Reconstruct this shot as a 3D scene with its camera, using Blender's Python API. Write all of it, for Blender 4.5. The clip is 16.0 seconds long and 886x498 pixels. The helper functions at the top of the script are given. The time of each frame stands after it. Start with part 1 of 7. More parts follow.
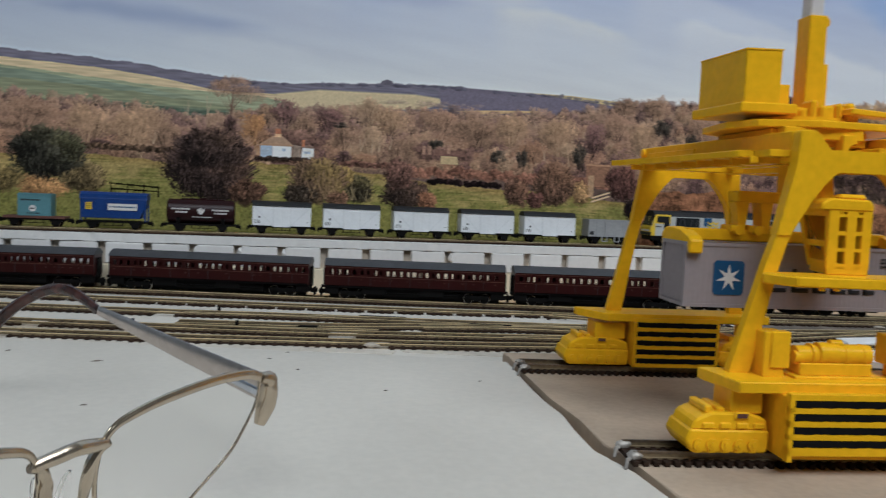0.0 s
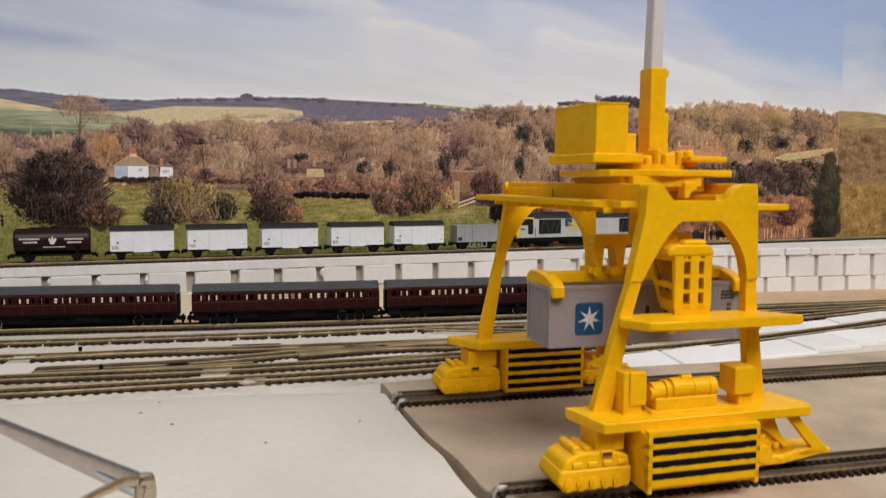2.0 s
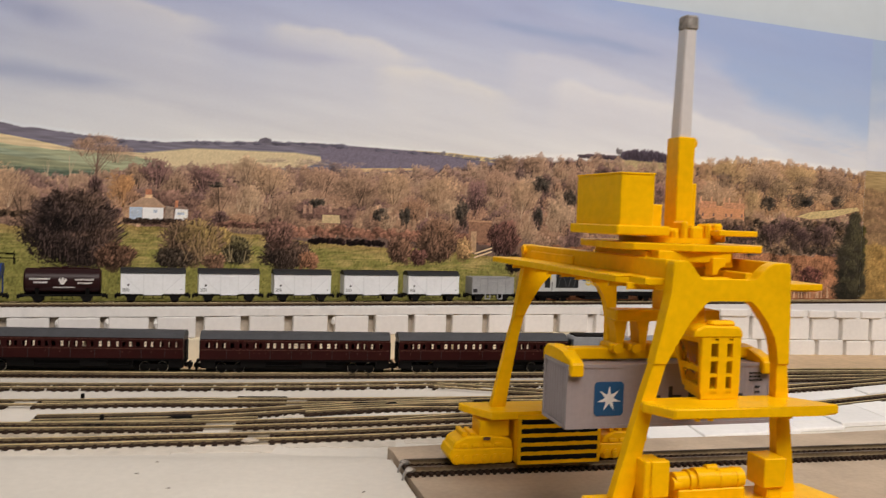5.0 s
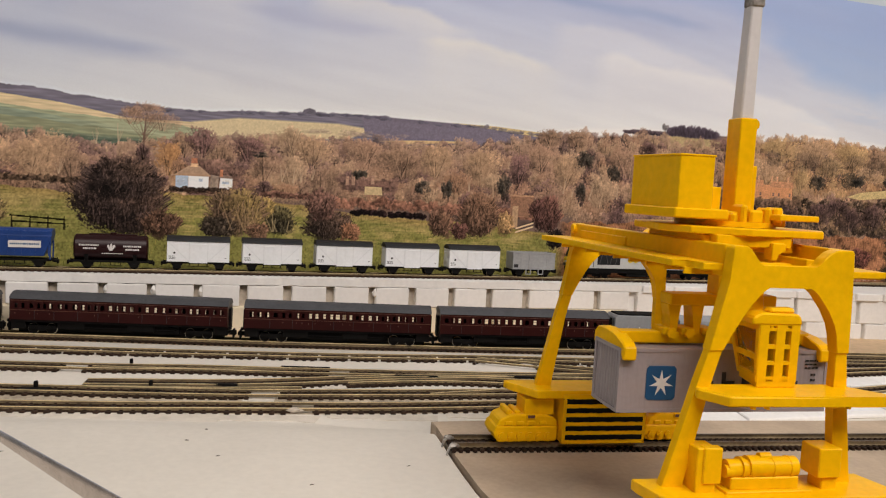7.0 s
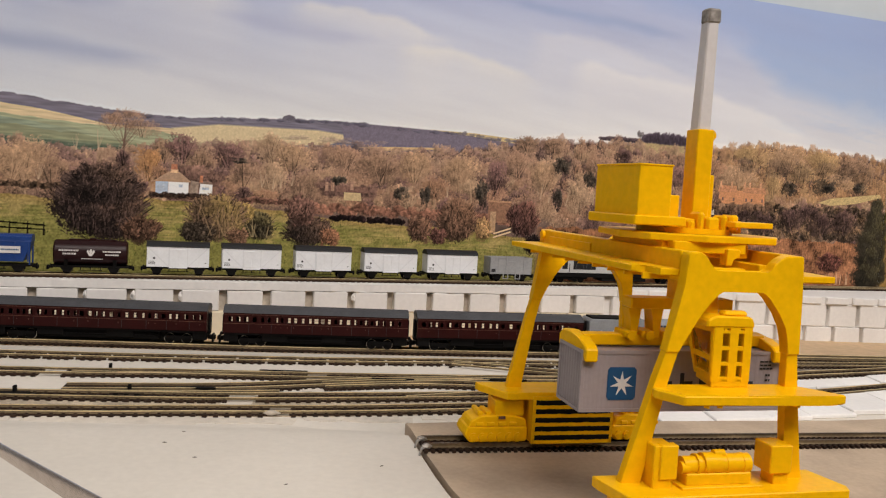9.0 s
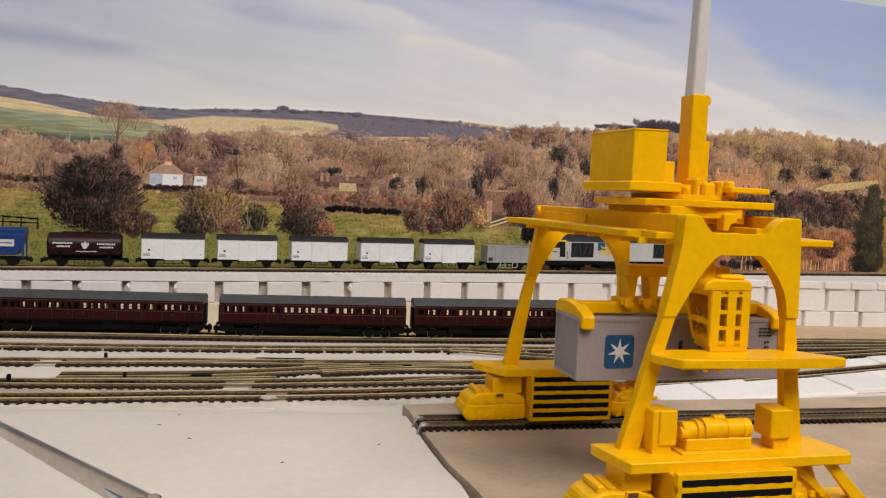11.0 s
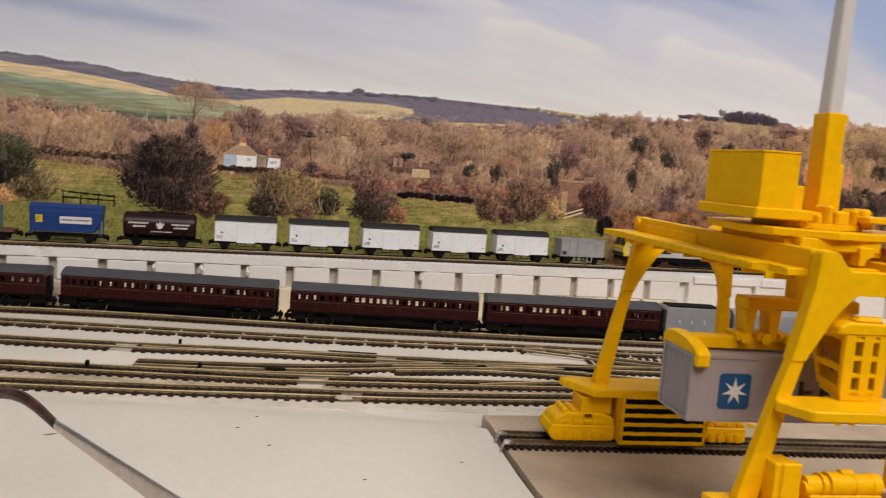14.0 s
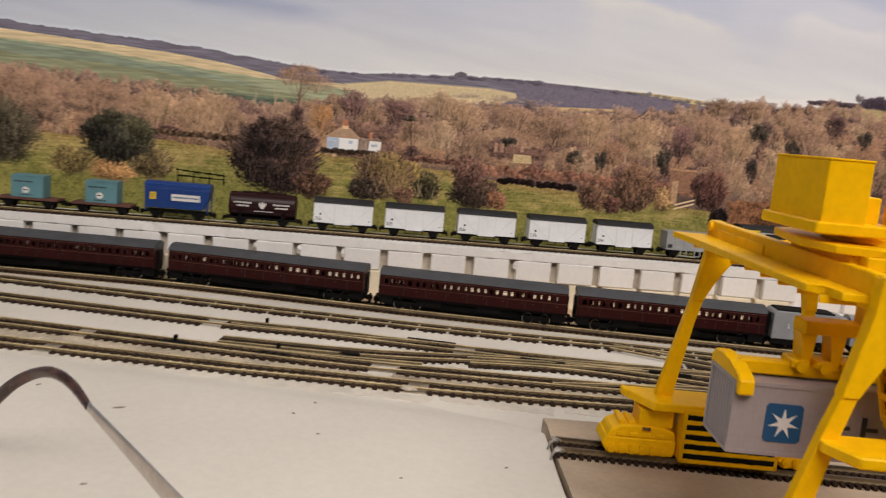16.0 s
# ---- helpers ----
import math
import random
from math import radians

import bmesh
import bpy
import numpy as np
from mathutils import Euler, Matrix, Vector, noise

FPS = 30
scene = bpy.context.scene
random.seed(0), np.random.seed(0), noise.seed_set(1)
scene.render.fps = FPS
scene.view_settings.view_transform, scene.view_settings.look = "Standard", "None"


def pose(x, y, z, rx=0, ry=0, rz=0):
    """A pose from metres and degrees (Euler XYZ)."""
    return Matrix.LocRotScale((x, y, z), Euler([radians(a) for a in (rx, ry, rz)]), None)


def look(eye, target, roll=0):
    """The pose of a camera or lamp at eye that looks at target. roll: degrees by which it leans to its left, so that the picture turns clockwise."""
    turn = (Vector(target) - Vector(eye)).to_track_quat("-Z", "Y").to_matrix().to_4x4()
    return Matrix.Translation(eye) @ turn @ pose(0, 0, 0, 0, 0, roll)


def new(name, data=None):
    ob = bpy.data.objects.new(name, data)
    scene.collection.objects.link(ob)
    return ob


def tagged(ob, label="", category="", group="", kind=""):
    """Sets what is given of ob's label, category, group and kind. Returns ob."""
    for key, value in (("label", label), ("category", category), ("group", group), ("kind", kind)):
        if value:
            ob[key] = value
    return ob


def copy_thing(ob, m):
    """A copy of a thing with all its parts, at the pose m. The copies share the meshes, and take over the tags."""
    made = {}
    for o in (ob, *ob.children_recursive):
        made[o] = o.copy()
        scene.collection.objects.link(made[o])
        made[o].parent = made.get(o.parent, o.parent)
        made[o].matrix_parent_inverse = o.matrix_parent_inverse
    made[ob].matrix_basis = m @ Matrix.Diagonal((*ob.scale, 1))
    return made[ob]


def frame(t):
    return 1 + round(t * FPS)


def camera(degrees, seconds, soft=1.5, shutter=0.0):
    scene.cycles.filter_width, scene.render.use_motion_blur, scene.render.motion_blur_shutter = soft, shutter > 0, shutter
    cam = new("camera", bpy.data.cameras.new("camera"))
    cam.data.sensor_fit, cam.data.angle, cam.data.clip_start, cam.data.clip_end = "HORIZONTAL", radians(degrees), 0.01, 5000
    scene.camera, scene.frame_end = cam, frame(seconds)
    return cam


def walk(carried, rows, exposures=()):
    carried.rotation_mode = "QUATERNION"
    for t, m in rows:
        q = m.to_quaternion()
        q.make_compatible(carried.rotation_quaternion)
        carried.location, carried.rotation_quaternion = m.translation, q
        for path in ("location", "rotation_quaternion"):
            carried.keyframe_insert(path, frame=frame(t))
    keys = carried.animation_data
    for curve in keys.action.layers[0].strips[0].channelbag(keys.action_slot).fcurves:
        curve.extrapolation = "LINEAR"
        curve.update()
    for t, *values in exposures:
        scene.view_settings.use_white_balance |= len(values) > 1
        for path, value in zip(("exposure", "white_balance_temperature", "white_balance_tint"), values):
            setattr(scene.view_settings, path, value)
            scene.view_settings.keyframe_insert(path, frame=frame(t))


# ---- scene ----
cam = camera(58.6, 16.0, soft=1.15, shutter=0.6)
EXPOSURES = [(0.0, -0.33, 5240, 2), (0.5, -0.10, 5650, 4), (1.0, -0.02, 5850, 7), (1.6, 0.03, 6000, 8), (2.5, 0.04, 6000, 9), (4.2, 0.03, 6230, 10), (5.2, 0.07, 6420, 11), (9.0, 0.06, 6350, 11), (12.5, 0.07, 6320, 11), (16.0, 0.05, 6340, 11)]
PATH = [
    (0, (-0.02684, -0.34074, 0.06823), (-0.02865, 0.15801, 0.03297), 2.51),
    (0.5, (-0.02819, -0.34718, 0.07345), (0.00281, 0.15024, 0.03332), 1.04),
    (1, (-0.02689, -0.35065, 0.07434), (0.03252, 0.14383, 0.03000), 0.23),
    (1.5, (-0.02707, -0.34954, 0.08045), (0.04780, 0.14256, 0.03317), 0.13),
    (2, (-0.02793, -0.34317, 0.09038), (0.05190, 0.14841, 0.04590), 0.27),
    (2.5, (-0.02154, -0.34379, 0.10448), (0.05810, 0.14903, 0.07642), 0.72),
    (3, (-0.02021, -0.34039, 0.11656), (0.05958, 0.15281, 0.09678), 1.36),
    (3.5, (-0.02419, -0.33663, 0.11323), (0.05720, 0.15650, 0.09908), 1.54),
    (4, (-0.02063, -0.33820, 0.11328), (0.05702, 0.15551, 0.09861), 1.81),
    (4.5, (-0.02245, -0.33503, 0.10723), (0.05341, 0.15893, 0.09161), 1.99),
    (5, (-0.02614, -0.33217, 0.09856), (0.04368, 0.16253, 0.07874), 2.08),
    (5.2, (-0.02746, -0.32943, 0.09774), (0.03534, 0.16603, 0.07384), 2.79),
    (7.3, (-0.03240, -0.33010, 0.10062), (0.01652, 0.16595, 0.06142), 3.16),
    (7.5, (-0.03296, -0.33012, 0.09949), (0.01661, 0.16600, 0.06194), 3.21),
    (8, (-0.03321, -0.33125, 0.09856), (0.01965, 0.16465, 0.06273), 3.02),
    (8.5, (-0.02821, -0.33732, 0.10204), (0.02766, 0.15819, 0.06534), 3.19),
    (9, (-0.02798, -0.33878, 0.10186), (0.03104, 0.15643, 0.06604), 3.23),
    (11.5, (-0.02570, -0.33681, 0.09104), (0.03438, 0.15835, 0.05626), 2.27),
    (12, (-0.02651, -0.33884, 0.09211), (0.03454, 0.15602, 0.05483), 2.20),
    (12.5, (-0.02747, -0.33748, 0.09254), (0.03609, 0.15700, 0.05444), 2.11),
    (13, (-0.02702, -0.33557, 0.09484), (0.03484, 0.15900, 0.05516), 2.34),
    (13.5, (-0.03305, -0.32577, 0.09476), (0.01830, 0.16949, 0.04918), 2.96),
    (14, (-0.03913, -0.32040, 0.10414), (-0.01214, 0.17589, 0.04961), 4.29),
    (14.5, (-0.03859, -0.30863, 0.10507), (-0.02853, 0.18787, 0.04686), 5.49),
    (15, (-0.02455, -0.30591, 0.10255), (-0.02714, 0.19057, 0.04344), 5.77),
    (15.5, (-0.02907, -0.30072, 0.11453), (-0.04434, 0.19378, 0.04215), 5.85),
    (16, (-0.01044, -0.31088, 0.11277), (-0.06802, 0.17994, 0.03672), 5.21),
]
walk(cam, [(t, look(eye, target, roll)) for t, eye, target, roll in PATH], EXPOSURES)

MM = 0.001

# ---- world, light ----
world = bpy.data.worlds.new("room_air")
world.use_nodes = True
world.node_tree.nodes["Background"].inputs[0].default_value = (0.9, 0.93, 1.0, 1)
world.node_tree.nodes["Background"].inputs[1].default_value = 0.02
scene.world = world


def area_lamp(name, eye, target, sx, sy, watts, colour):
    data = bpy.data.lights.new(name, "AREA")
    data.shape, data.size, data.size_y, data.energy, data.color = "RECTANGLE", sx, sy, watts, colour
    ob = new(name, data)
    ob.matrix_world = look(eye, target)
    return ob


# Added unseen area lamp that stands in for the general room light.
area_lamp("ceiling_lamp", (0.42, -0.85, 1.42), (0.05, -0.05, 0.0), 1.8, 1.1, 51.0, (1.0, 0.90, 0.815))
area_lamp("window_light", (-1.95, -0.6, 0.75), (0.0, 0.0, 0.1), 0.9, 1.1, 1.3, (0.68, 0.84, 1.0))


# ---- materials ----
def mat(name, colour, rough=0.5, metal=0.0, grain=600.0, amount=0.12, stain=60.0, stain_amount=0.12, bump=0.15, bump_scale=900.0, spec=0.5, random_amount=0.0, dist=0.0003):
    m = bpy.data.materials.new(name)
    m.use_nodes = True
    nt = m.node_tree
    bsdf = nt.nodes["Principled BSDF"]
    coord = nt.nodes.new("ShaderNodeTexCoord")

    def noise_node(scale, detail):
        n = nt.nodes.new("ShaderNodeTexNoise")
        n.inputs["Scale"].default_value, n.inputs["Detail"].default_value = scale, detail
        nt.links.new(coord.outputs["Object"], n.inputs["Vector"])
        return n.outputs["Fac"]

    def remap(socket, low, high):
        r = nt.nodes.new("ShaderNodeMapRange")
        r.inputs["From Min"].default_value, r.inputs["From Max"].default_value = 0.3, 0.7
        r.inputs["To Min"].default_value, r.inputs["To Max"].default_value = low, high
        nt.links.new(socket, r.inputs["Value"])
        return r.outputs["Result"]

    def times(a, b):
        n = nt.nodes.new("ShaderNodeMath")
        n.operation = "MULTIPLY"
        nt.links.new(a, n.inputs[0])
        nt.links.new(b, n.inputs[1])
        return n.outputs[0]

    fac = times(remap(noise_node(grain, 3), 1 - amount, 1 + amount), remap(noise_node(stain, 2), 1 - stain_amount, 1 + stain_amount))
    if random_amount:
        info = nt.nodes.new("ShaderNodeObjectInfo")
        r = nt.nodes.new("ShaderNodeMapRange")
        r.inputs["To Min"].default_value, r.inputs["To Max"].default_value = 1 - random_amount, 1 + random_amount
        nt.links.new(info.outputs["Random"], r.inputs["Value"])
        fac = times(fac, r.outputs["Result"])
    scale = nt.nodes.new("ShaderNodeVectorMath")
    scale.operation = "SCALE"
    scale.inputs[0].default_value = colour
    nt.links.new(fac, scale.inputs["Scale"])
    nt.links.new(scale.outputs[0], bsdf.inputs["Base Color"])
    bsdf.inputs["Roughness"].default_value, bsdf.inputs["Metallic"].default_value = rough, metal
    bsdf.inputs["Specular IOR Level"].default_value = spec
    if bump:
        b = nt.nodes.new("ShaderNodeBump")
        b.inputs["Strength"].default_value, b.inputs["Distance"].default_value = bump, dist
        nt.links.new(noise_node(bump_scale, 3), b.inputs["Height"])
        nt.links.new(b.outputs[0], bsdf.inputs["Normal"])
    return m


YELLOW = mat("yellow_paint", (0.90, 0.50, 0.001), 0.28, 0, 420, 0.05, 70, 0.05, 0.5, 260, 0.10)
BLACK = mat("black_paint", (0.006, 0.0055, 0.0055), 0.7, 0, 800, 0.2, 100, 0.2, 0.3, 700, 0.12)
FOAM = mat("polystyrene_foam", (0.69, 0.645, 0.57), 0.75, 0, 350, 0.03, 9, 0.08, 0.22, 420, 0.3, 0.03)
FOAM_WHITE = mat("white_painted_foam", (0.84, 0.825, 0.80), 0.7, 0, 350, 0.03, 18, 0.05, 0.3, 380, 0.3, 0.03)
FOAM_CREAM = mat("cream_foam", (0.80, 0.72, 0.54), 0.75, 0, 350, 0.04, 18, 0.08, 0.3, 380, 0.3, 0.03)
# Cream darkened to paint shade into the wall gaps; also colours the glue blobs.
FOAM_GROOVE = mat("gap_shade_and_glue_cream", (0.50, 0.44, 0.365), 0.85, 0, 250, 0.15, 30, 0.2, 0.4, 300, 0.2)
FILLER = mat("beige_filler", (0.62, 0.565, 0.485), 0.85, 0, 250, 0.08, 30, 0.12, 0.3, 300, 0.2)
CARD = mat("grey_card", (0.47, 0.37, 0.27), 0.8, 0, 420, 0.06, 26, 0.20, 0.2, 500, 0.3)
TERRACOTTA = mat("red_brown_board", (0.36, 0.14, 0.072), 0.6, 0, 200, 0.06, 12, 0.1, 0.15, 300)
WOOD = mat("pale_pine_board", (0.58, 0.41, 0.24), 0.6, 0, 180, 0.1, 15, 0.14, 0.2, 200)
SLEEPER = mat("dark_brown_sleeper", (0.032, 0.019, 0.0125), 0.8, 0, 800, 0.25, 120, 0.2, 0.3, 900, 0.15, 0.35)
BED_DARK = mat("dark_track_bed", (0.16, 0.13, 0.10), 0.85, 0, 500, 0.25, 60, 0.3, 0.4, 600)
BALLAST = mat("track_bed_grey", (0.46, 0.385, 0.285), 0.85, 0, 500, 0.25, 60, 0.3, 0.4, 600)
RAIL = mat("nickel_silver_rail", (0.88, 0.72, 0.42), 0.34, 0.55, 700, 0.12, 60, 0.2, 0.1, 900)
RAIL_SIDE = mat("tarnished_rail_side", (0.20, 0.15, 0.085), 0.5, 0.3, 700, 0.2, 60, 0.25, 0.1, 900)
RAIL_DARK = mat("weathered_rail", (0.20, 0.155, 0.11), 0.45, 0.7, 700, 0.2, 60, 0.25, 0.1, 900)
SOLDER = mat("solder_blob", (0.42, 0.39, 0.35), 0.5, 0.6, 700, 0.1, 100, 0.1, 0.4, 700)
VAN_WHITE = mat("white_van_paint", (0.84, 0.86, 0.88), 0.5, 0, 600, 0.03, 80, 0.04, 0.1, 900)
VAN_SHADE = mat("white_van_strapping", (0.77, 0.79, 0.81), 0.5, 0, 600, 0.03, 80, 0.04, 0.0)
ROOF_DARK = mat("dark_grey_roof", (0.020, 0.021, 0.023), 0.6, 0, 700, 0.15, 90, 0.15, 0.1, 900, 0.25)
ROOF_GREY = mat("slate_grey_roof", (0.062, 0.064, 0.070), 0.55, 0, 700, 0.12, 90, 0.12, 0.1, 900, 0.25)
UNDERFRAME = mat("black_underframe", (0.005, 0.0046, 0.0046), 0.6, 0, 700, 0.2, 90, 0.2, 0.1, 900, 0.1)
STEEL = mat("bright_wheel_steel", (0.62, 0.58, 0.52), 0.4, 0.7, 700, 0.1, 90, 0.1, 0.0)
MAROON = mat("maroon_coach_paint", (0.027, 0.0046, 0.0046), 0.35, 0, 700, 0.08, 90, 0.1, 0.05, 900, 0.18)
MAROON_TANK = mat("dark_maroon_tank_paint", (0.019, 0.0042, 0.005), 0.35, 0, 700, 0.08, 90, 0.1, 0.05, 900, 0.25)
LINING = mat("dull_gold_lining", (0.12, 0.047, 0.026), 0.5, 0, 700, 0.1, 90, 0.1, 0.0)
PRINT_WHITE = mat("white_print", (0.72, 0.70, 0.68), 0.5, 0, 700, 0.05, 90, 0.05, 0.0)
PRINT_BLACK = mat("black_print", (0.02, 0.02, 0.022), 0.5, 0, 700, 0.05, 90, 0.05, 0.0)
BLUE = mat("blue_hopper_paint", (0.014, 0.046, 0.195), 0.4, 0, 700, 0.08, 90, 0.1, 0.05, 900, 0.25)
TEAL = mat("pale_teal_paint", (0.105, 0.235, 0.27), 0.5, 0, 700, 0.06, 90, 0.08, 0.05, 900)
RUST_DECK = mat("brown_wagon_deck", (0.11, 0.045, 0.032), 0.65, 0, 700, 0.15, 90, 0.15, 0.1, 900)
WAGON_GREY = mat("light_grey_wagon_paint", (0.34, 0.345, 0.35), 0.5, 0, 700, 0.08, 90, 0.1, 0.05, 900)
LOCO_GREY = mat("pale_grey_loco_paint", (0.50, 0.51, 0.50), 0.4, 0, 700, 0.06, 90, 0.08, 0.05, 900)
LOCO_YELLOW = mat("warning_yellow_paint", (0.75, 0.53, 0.03), 0.4, 0, 700, 0.05, 90, 0.06, 0.0)
SILVER = mat("silver_grey_engine_paint", (0.27, 0.28, 0.295), 0.4, 0.1, 700, 0.06, 90, 0.1, 0.05, 900)
CONTAINER = mat("pale_grey_container_paint", (0.325, 0.283, 0.288), 0.45, 0, 600, 0.04, 70, 0.06, 0.06, 900)
LOGO_BLUE = mat("teal_blue_print", (0.012, 0.078, 0.195), 0.45, 0, 700, 0.05, 90, 0.06, 0.0)
MAST_WHITE = mat("pale_plastic_rod", (0.66, 0.63, 0.62), 0.35, 0, 600, 0.03, 70, 0.04, 0.06, 900)
MAST_GREY = mat("grey_mottled_plastic", (0.22, 0.20, 0.18), 0.55, 0, 500, 0.5, 150, 0.4, 0.6, 400)
BRASS_GREY = mat("champagne_metal", (0.56, 0.48, 0.37), 0.24, 0.92, 500, 0.08, 60, 0.1, 0.05, 900)
TEMPLE_STEEL = mat("brushed_grey_metal", (0.56, 0.50, 0.46), 0.26, 0.95, 500, 0.1, 40, 0.15, 0.05, 900)
HINGE_STEEL = mat("polished_blue_grey_steel", (0.56, 0.60, 0.68), 0.22, 1.0, 500, 0.08, 40, 0.12, 0.05, 900)
TORTOISE = mat("brown_tortoiseshell", (0.055, 0.022, 0.016), 0.25, 0, 300, 0.5, 120, 0.6, 0.0)
WALL_PAINT = mat("pale_blue_wall_paint", (0.62, 0.70, 0.76), 0.8, 0, 60, 0.02, 5, 0.03, 0.1, 200, 0.3)
# For the unseen walls and ceiling, darkened to keep bounce out of the shadows.
ROOM_PAINT = mat("dark_room_paint", (0.24, 0.22, 0.20), 0.85, 0, 60, 0.02, 3, 0.05, 0.05, 100, 0.2)
CARPET = mat("grey_carpet", (0.18, 0.16, 0.15), 0.95, 0, 400, 0.2, 10, 0.1, 0.3, 500, 0.1)


def clear(name, tint, rough=0.02):
    m = bpy.data.materials.new(name)
    m.use_nodes = True
    b = m.node_tree.nodes["Principled BSDF"]
    b.inputs["Base Color"].default_value = (*tint, 1)
    b.inputs["Roughness"].default_value = rough
    b.inputs["Transmission Weight"].default_value = 1.0
    b.inputs["IOR"].default_value = 1.15
    return m


GLASS = clear("clear_lens", (0.97, 0.97, 0.96))
PANE = clear("window_pane", (0.85, 0.87, 0.88))
DARK_GLASS = mat("dark_cab_glass", (0.02, 0.022, 0.025), 0.12, 0, 500, 0.1, 60, 0.1, 0.0)


# ---- building blocks (millimetres) ----
def put_mesh(name, bm, material, smooth=False):
    bmesh.ops.scale(bm, vec=(MM, MM, MM), verts=bm.verts)
    bmesh.ops.recalc_face_normals(bm, faces=bm.faces)
    me = bpy.data.meshes.new(name)
    bm.to_mesh(me)
    bm.free()
    if smooth:
        me.polygons.foreach_set("use_smooth", [True] * len(me.polygons))
        me.set_sharp_from_angle(angle=radians(35))
    me.materials.append(material)
    return me


def part(name, bm, material, parent, label="", smooth=False):
    ob = new(name, put_mesh(name, bm, material, smooth))
    ob.parent = parent
    if label:
        ob["label"] = label
    return ob


def structure(name, bm, material, label, smooth=False):
    return tagged(new(name, put_mesh(name, bm, material, smooth)), label, kind="structure")


def thing(name, label, category, group="", at=(0, 0, 0), turn=0.0):
    ob = new(name)
    ob.matrix_basis = pose(at[0] * MM, at[1] * MM, at[2] * MM, 0, 0, turn)
    return tagged(ob, label, category, group)


def box(bm, x0, x1, y0, y1, z0, z1, bevel=0.0):
    r = bmesh.ops.create_cube(bm, size=1)
    for v in r["verts"]:
        v.co = Vector((x0 + (v.co.x + 0.5) * (x1 - x0), y0 + (v.co.y + 0.5) * (y1 - y0), z0 + (v.co.z + 0.5) * (z1 - z0)))
    if bevel:
        es = {e for v in r["verts"] for e in v.link_edges}
        bmesh.ops.bevel(bm, geom=list(es), offset=bevel, segments=1, affect="EDGES", profile=0.5)


def prism(bm, outline, axis, a, b, bevel=0.0):
    """Extrude an outline of two coordinates along an axis from a to b."""
    def place(p, q):
        if axis == "y":
            return Vector((p[0], q, p[1]))
        if axis == "x":
            return Vector((q, p[0], p[1]))
        return Vector((p[0], p[1], q))
    v0 = [bm.verts.new(place(p, a)) for p in outline]
    v1 = [bm.verts.new(place(p, b)) for p in outline]
    fs = [bm.faces.new(v0), bm.faces.new(v1[::-1])]
    n = len(outline)
    for i in range(n):
        fs.append(bm.faces.new((v0[i], v1[i], v1[(i + 1) % n], v0[(i + 1) % n])))
    if bevel:
        es = {e for f in fs for e in f.edges}
        bmesh.ops.bevel(bm, geom=list(es), offset=bevel, segments=1, affect="EDGES", profile=0.5)


def cyl(bm, c, axis, r, h, seg=16, r2=None):
    m = {"x": pose(0, 0, 0, 0, 90, 0), "y": pose(0, 0, 0, 90, 0, 0), "z": Matrix()}[axis]
    bmesh.ops.create_cone(bm, cap_ends=True, segments=seg, radius1=r, radius2=r if r2 is None else r2, depth=h, matrix=Matrix.Translation(c) @ m)


def tube(bm, pts, radii, seg=10):
    """A round bar through points, with a radius (or a width and a height) at each."""
    pts = [Vector(p) for p in pts]
    rings = []
    for i, p in enumerate(pts):
        d = (pts[min(i + 1, len(pts) - 1)] - pts[max(i - 1, 0)]).normalized()
        side = d.cross(Vector((0, 0, 1)))
        side = side.normalized() if side.length > 1e-3 else Vector((1, 0, 0))
        up = side.cross(d).normalized()
        ra, rb = radii[i] if isinstance(radii[i], tuple) else (radii[i], radii[i])
        rings.append([bm.verts.new(p + side * ra * math.cos(t) + up * rb * math.sin(t)) for t in (2 * math.pi * k / seg for k in range(seg))])
    for a, b in zip(rings, rings[1:]):
        for k in range(seg):
            bm.faces.new((a[k], a[(k + 1) % seg], b[(k + 1) % seg], b[k]))
    bm.faces.new(rings[0])
    bm.faces.new(rings[-1][::-1])


def new_bm():
    return bmesh.new()


# ---- the plan ----
def y_upper(x):
    """The centre line of the upper track."""
    return 262.9 + 0.217 * x


def y_wall(x):
    """The face of the foam block wall below it."""
    if x < 60:
        return 232 + 0.21 * (x + 54) + 0.035 * max(0, -150 - x)
    k = min(x - 60, 250)
    return 256 + 0.21 * k - 0.18 * k * k / 500 + 0.03 * max(0, x - 310)


def turn_upper(x):
    return math.degrees(math.atan2(y_upper(x + 5) - y_upper(x - 5), 10))


def y_coach(x):
    if x < -258:
        return 175.4 + 0.12 * (x + 258)
    if x < -190:
        return 177.5 - 2.1 * ((-190 - x) / 68) ** 2
    if x < -100:
        return 177.5
    if x < 20:
        return 177.5 + 4.0 * ((x + 100) / 120) ** 2
    return 181.5 + 0.067 * (x - 20)


BASE = -6.5

# ---- room and baseboard ----
SLOPE = math.degrees(math.atan(0.217))
ROOM = pose(0, 0.300, 0, 0, 0, SLOPE)  # the room is square to the wall behind the backdrop


def room_box(name, label, material, *size):
    bm = new_bm()
    box(bm, *size)
    structure(name, bm, material, label).matrix_basis = ROOM


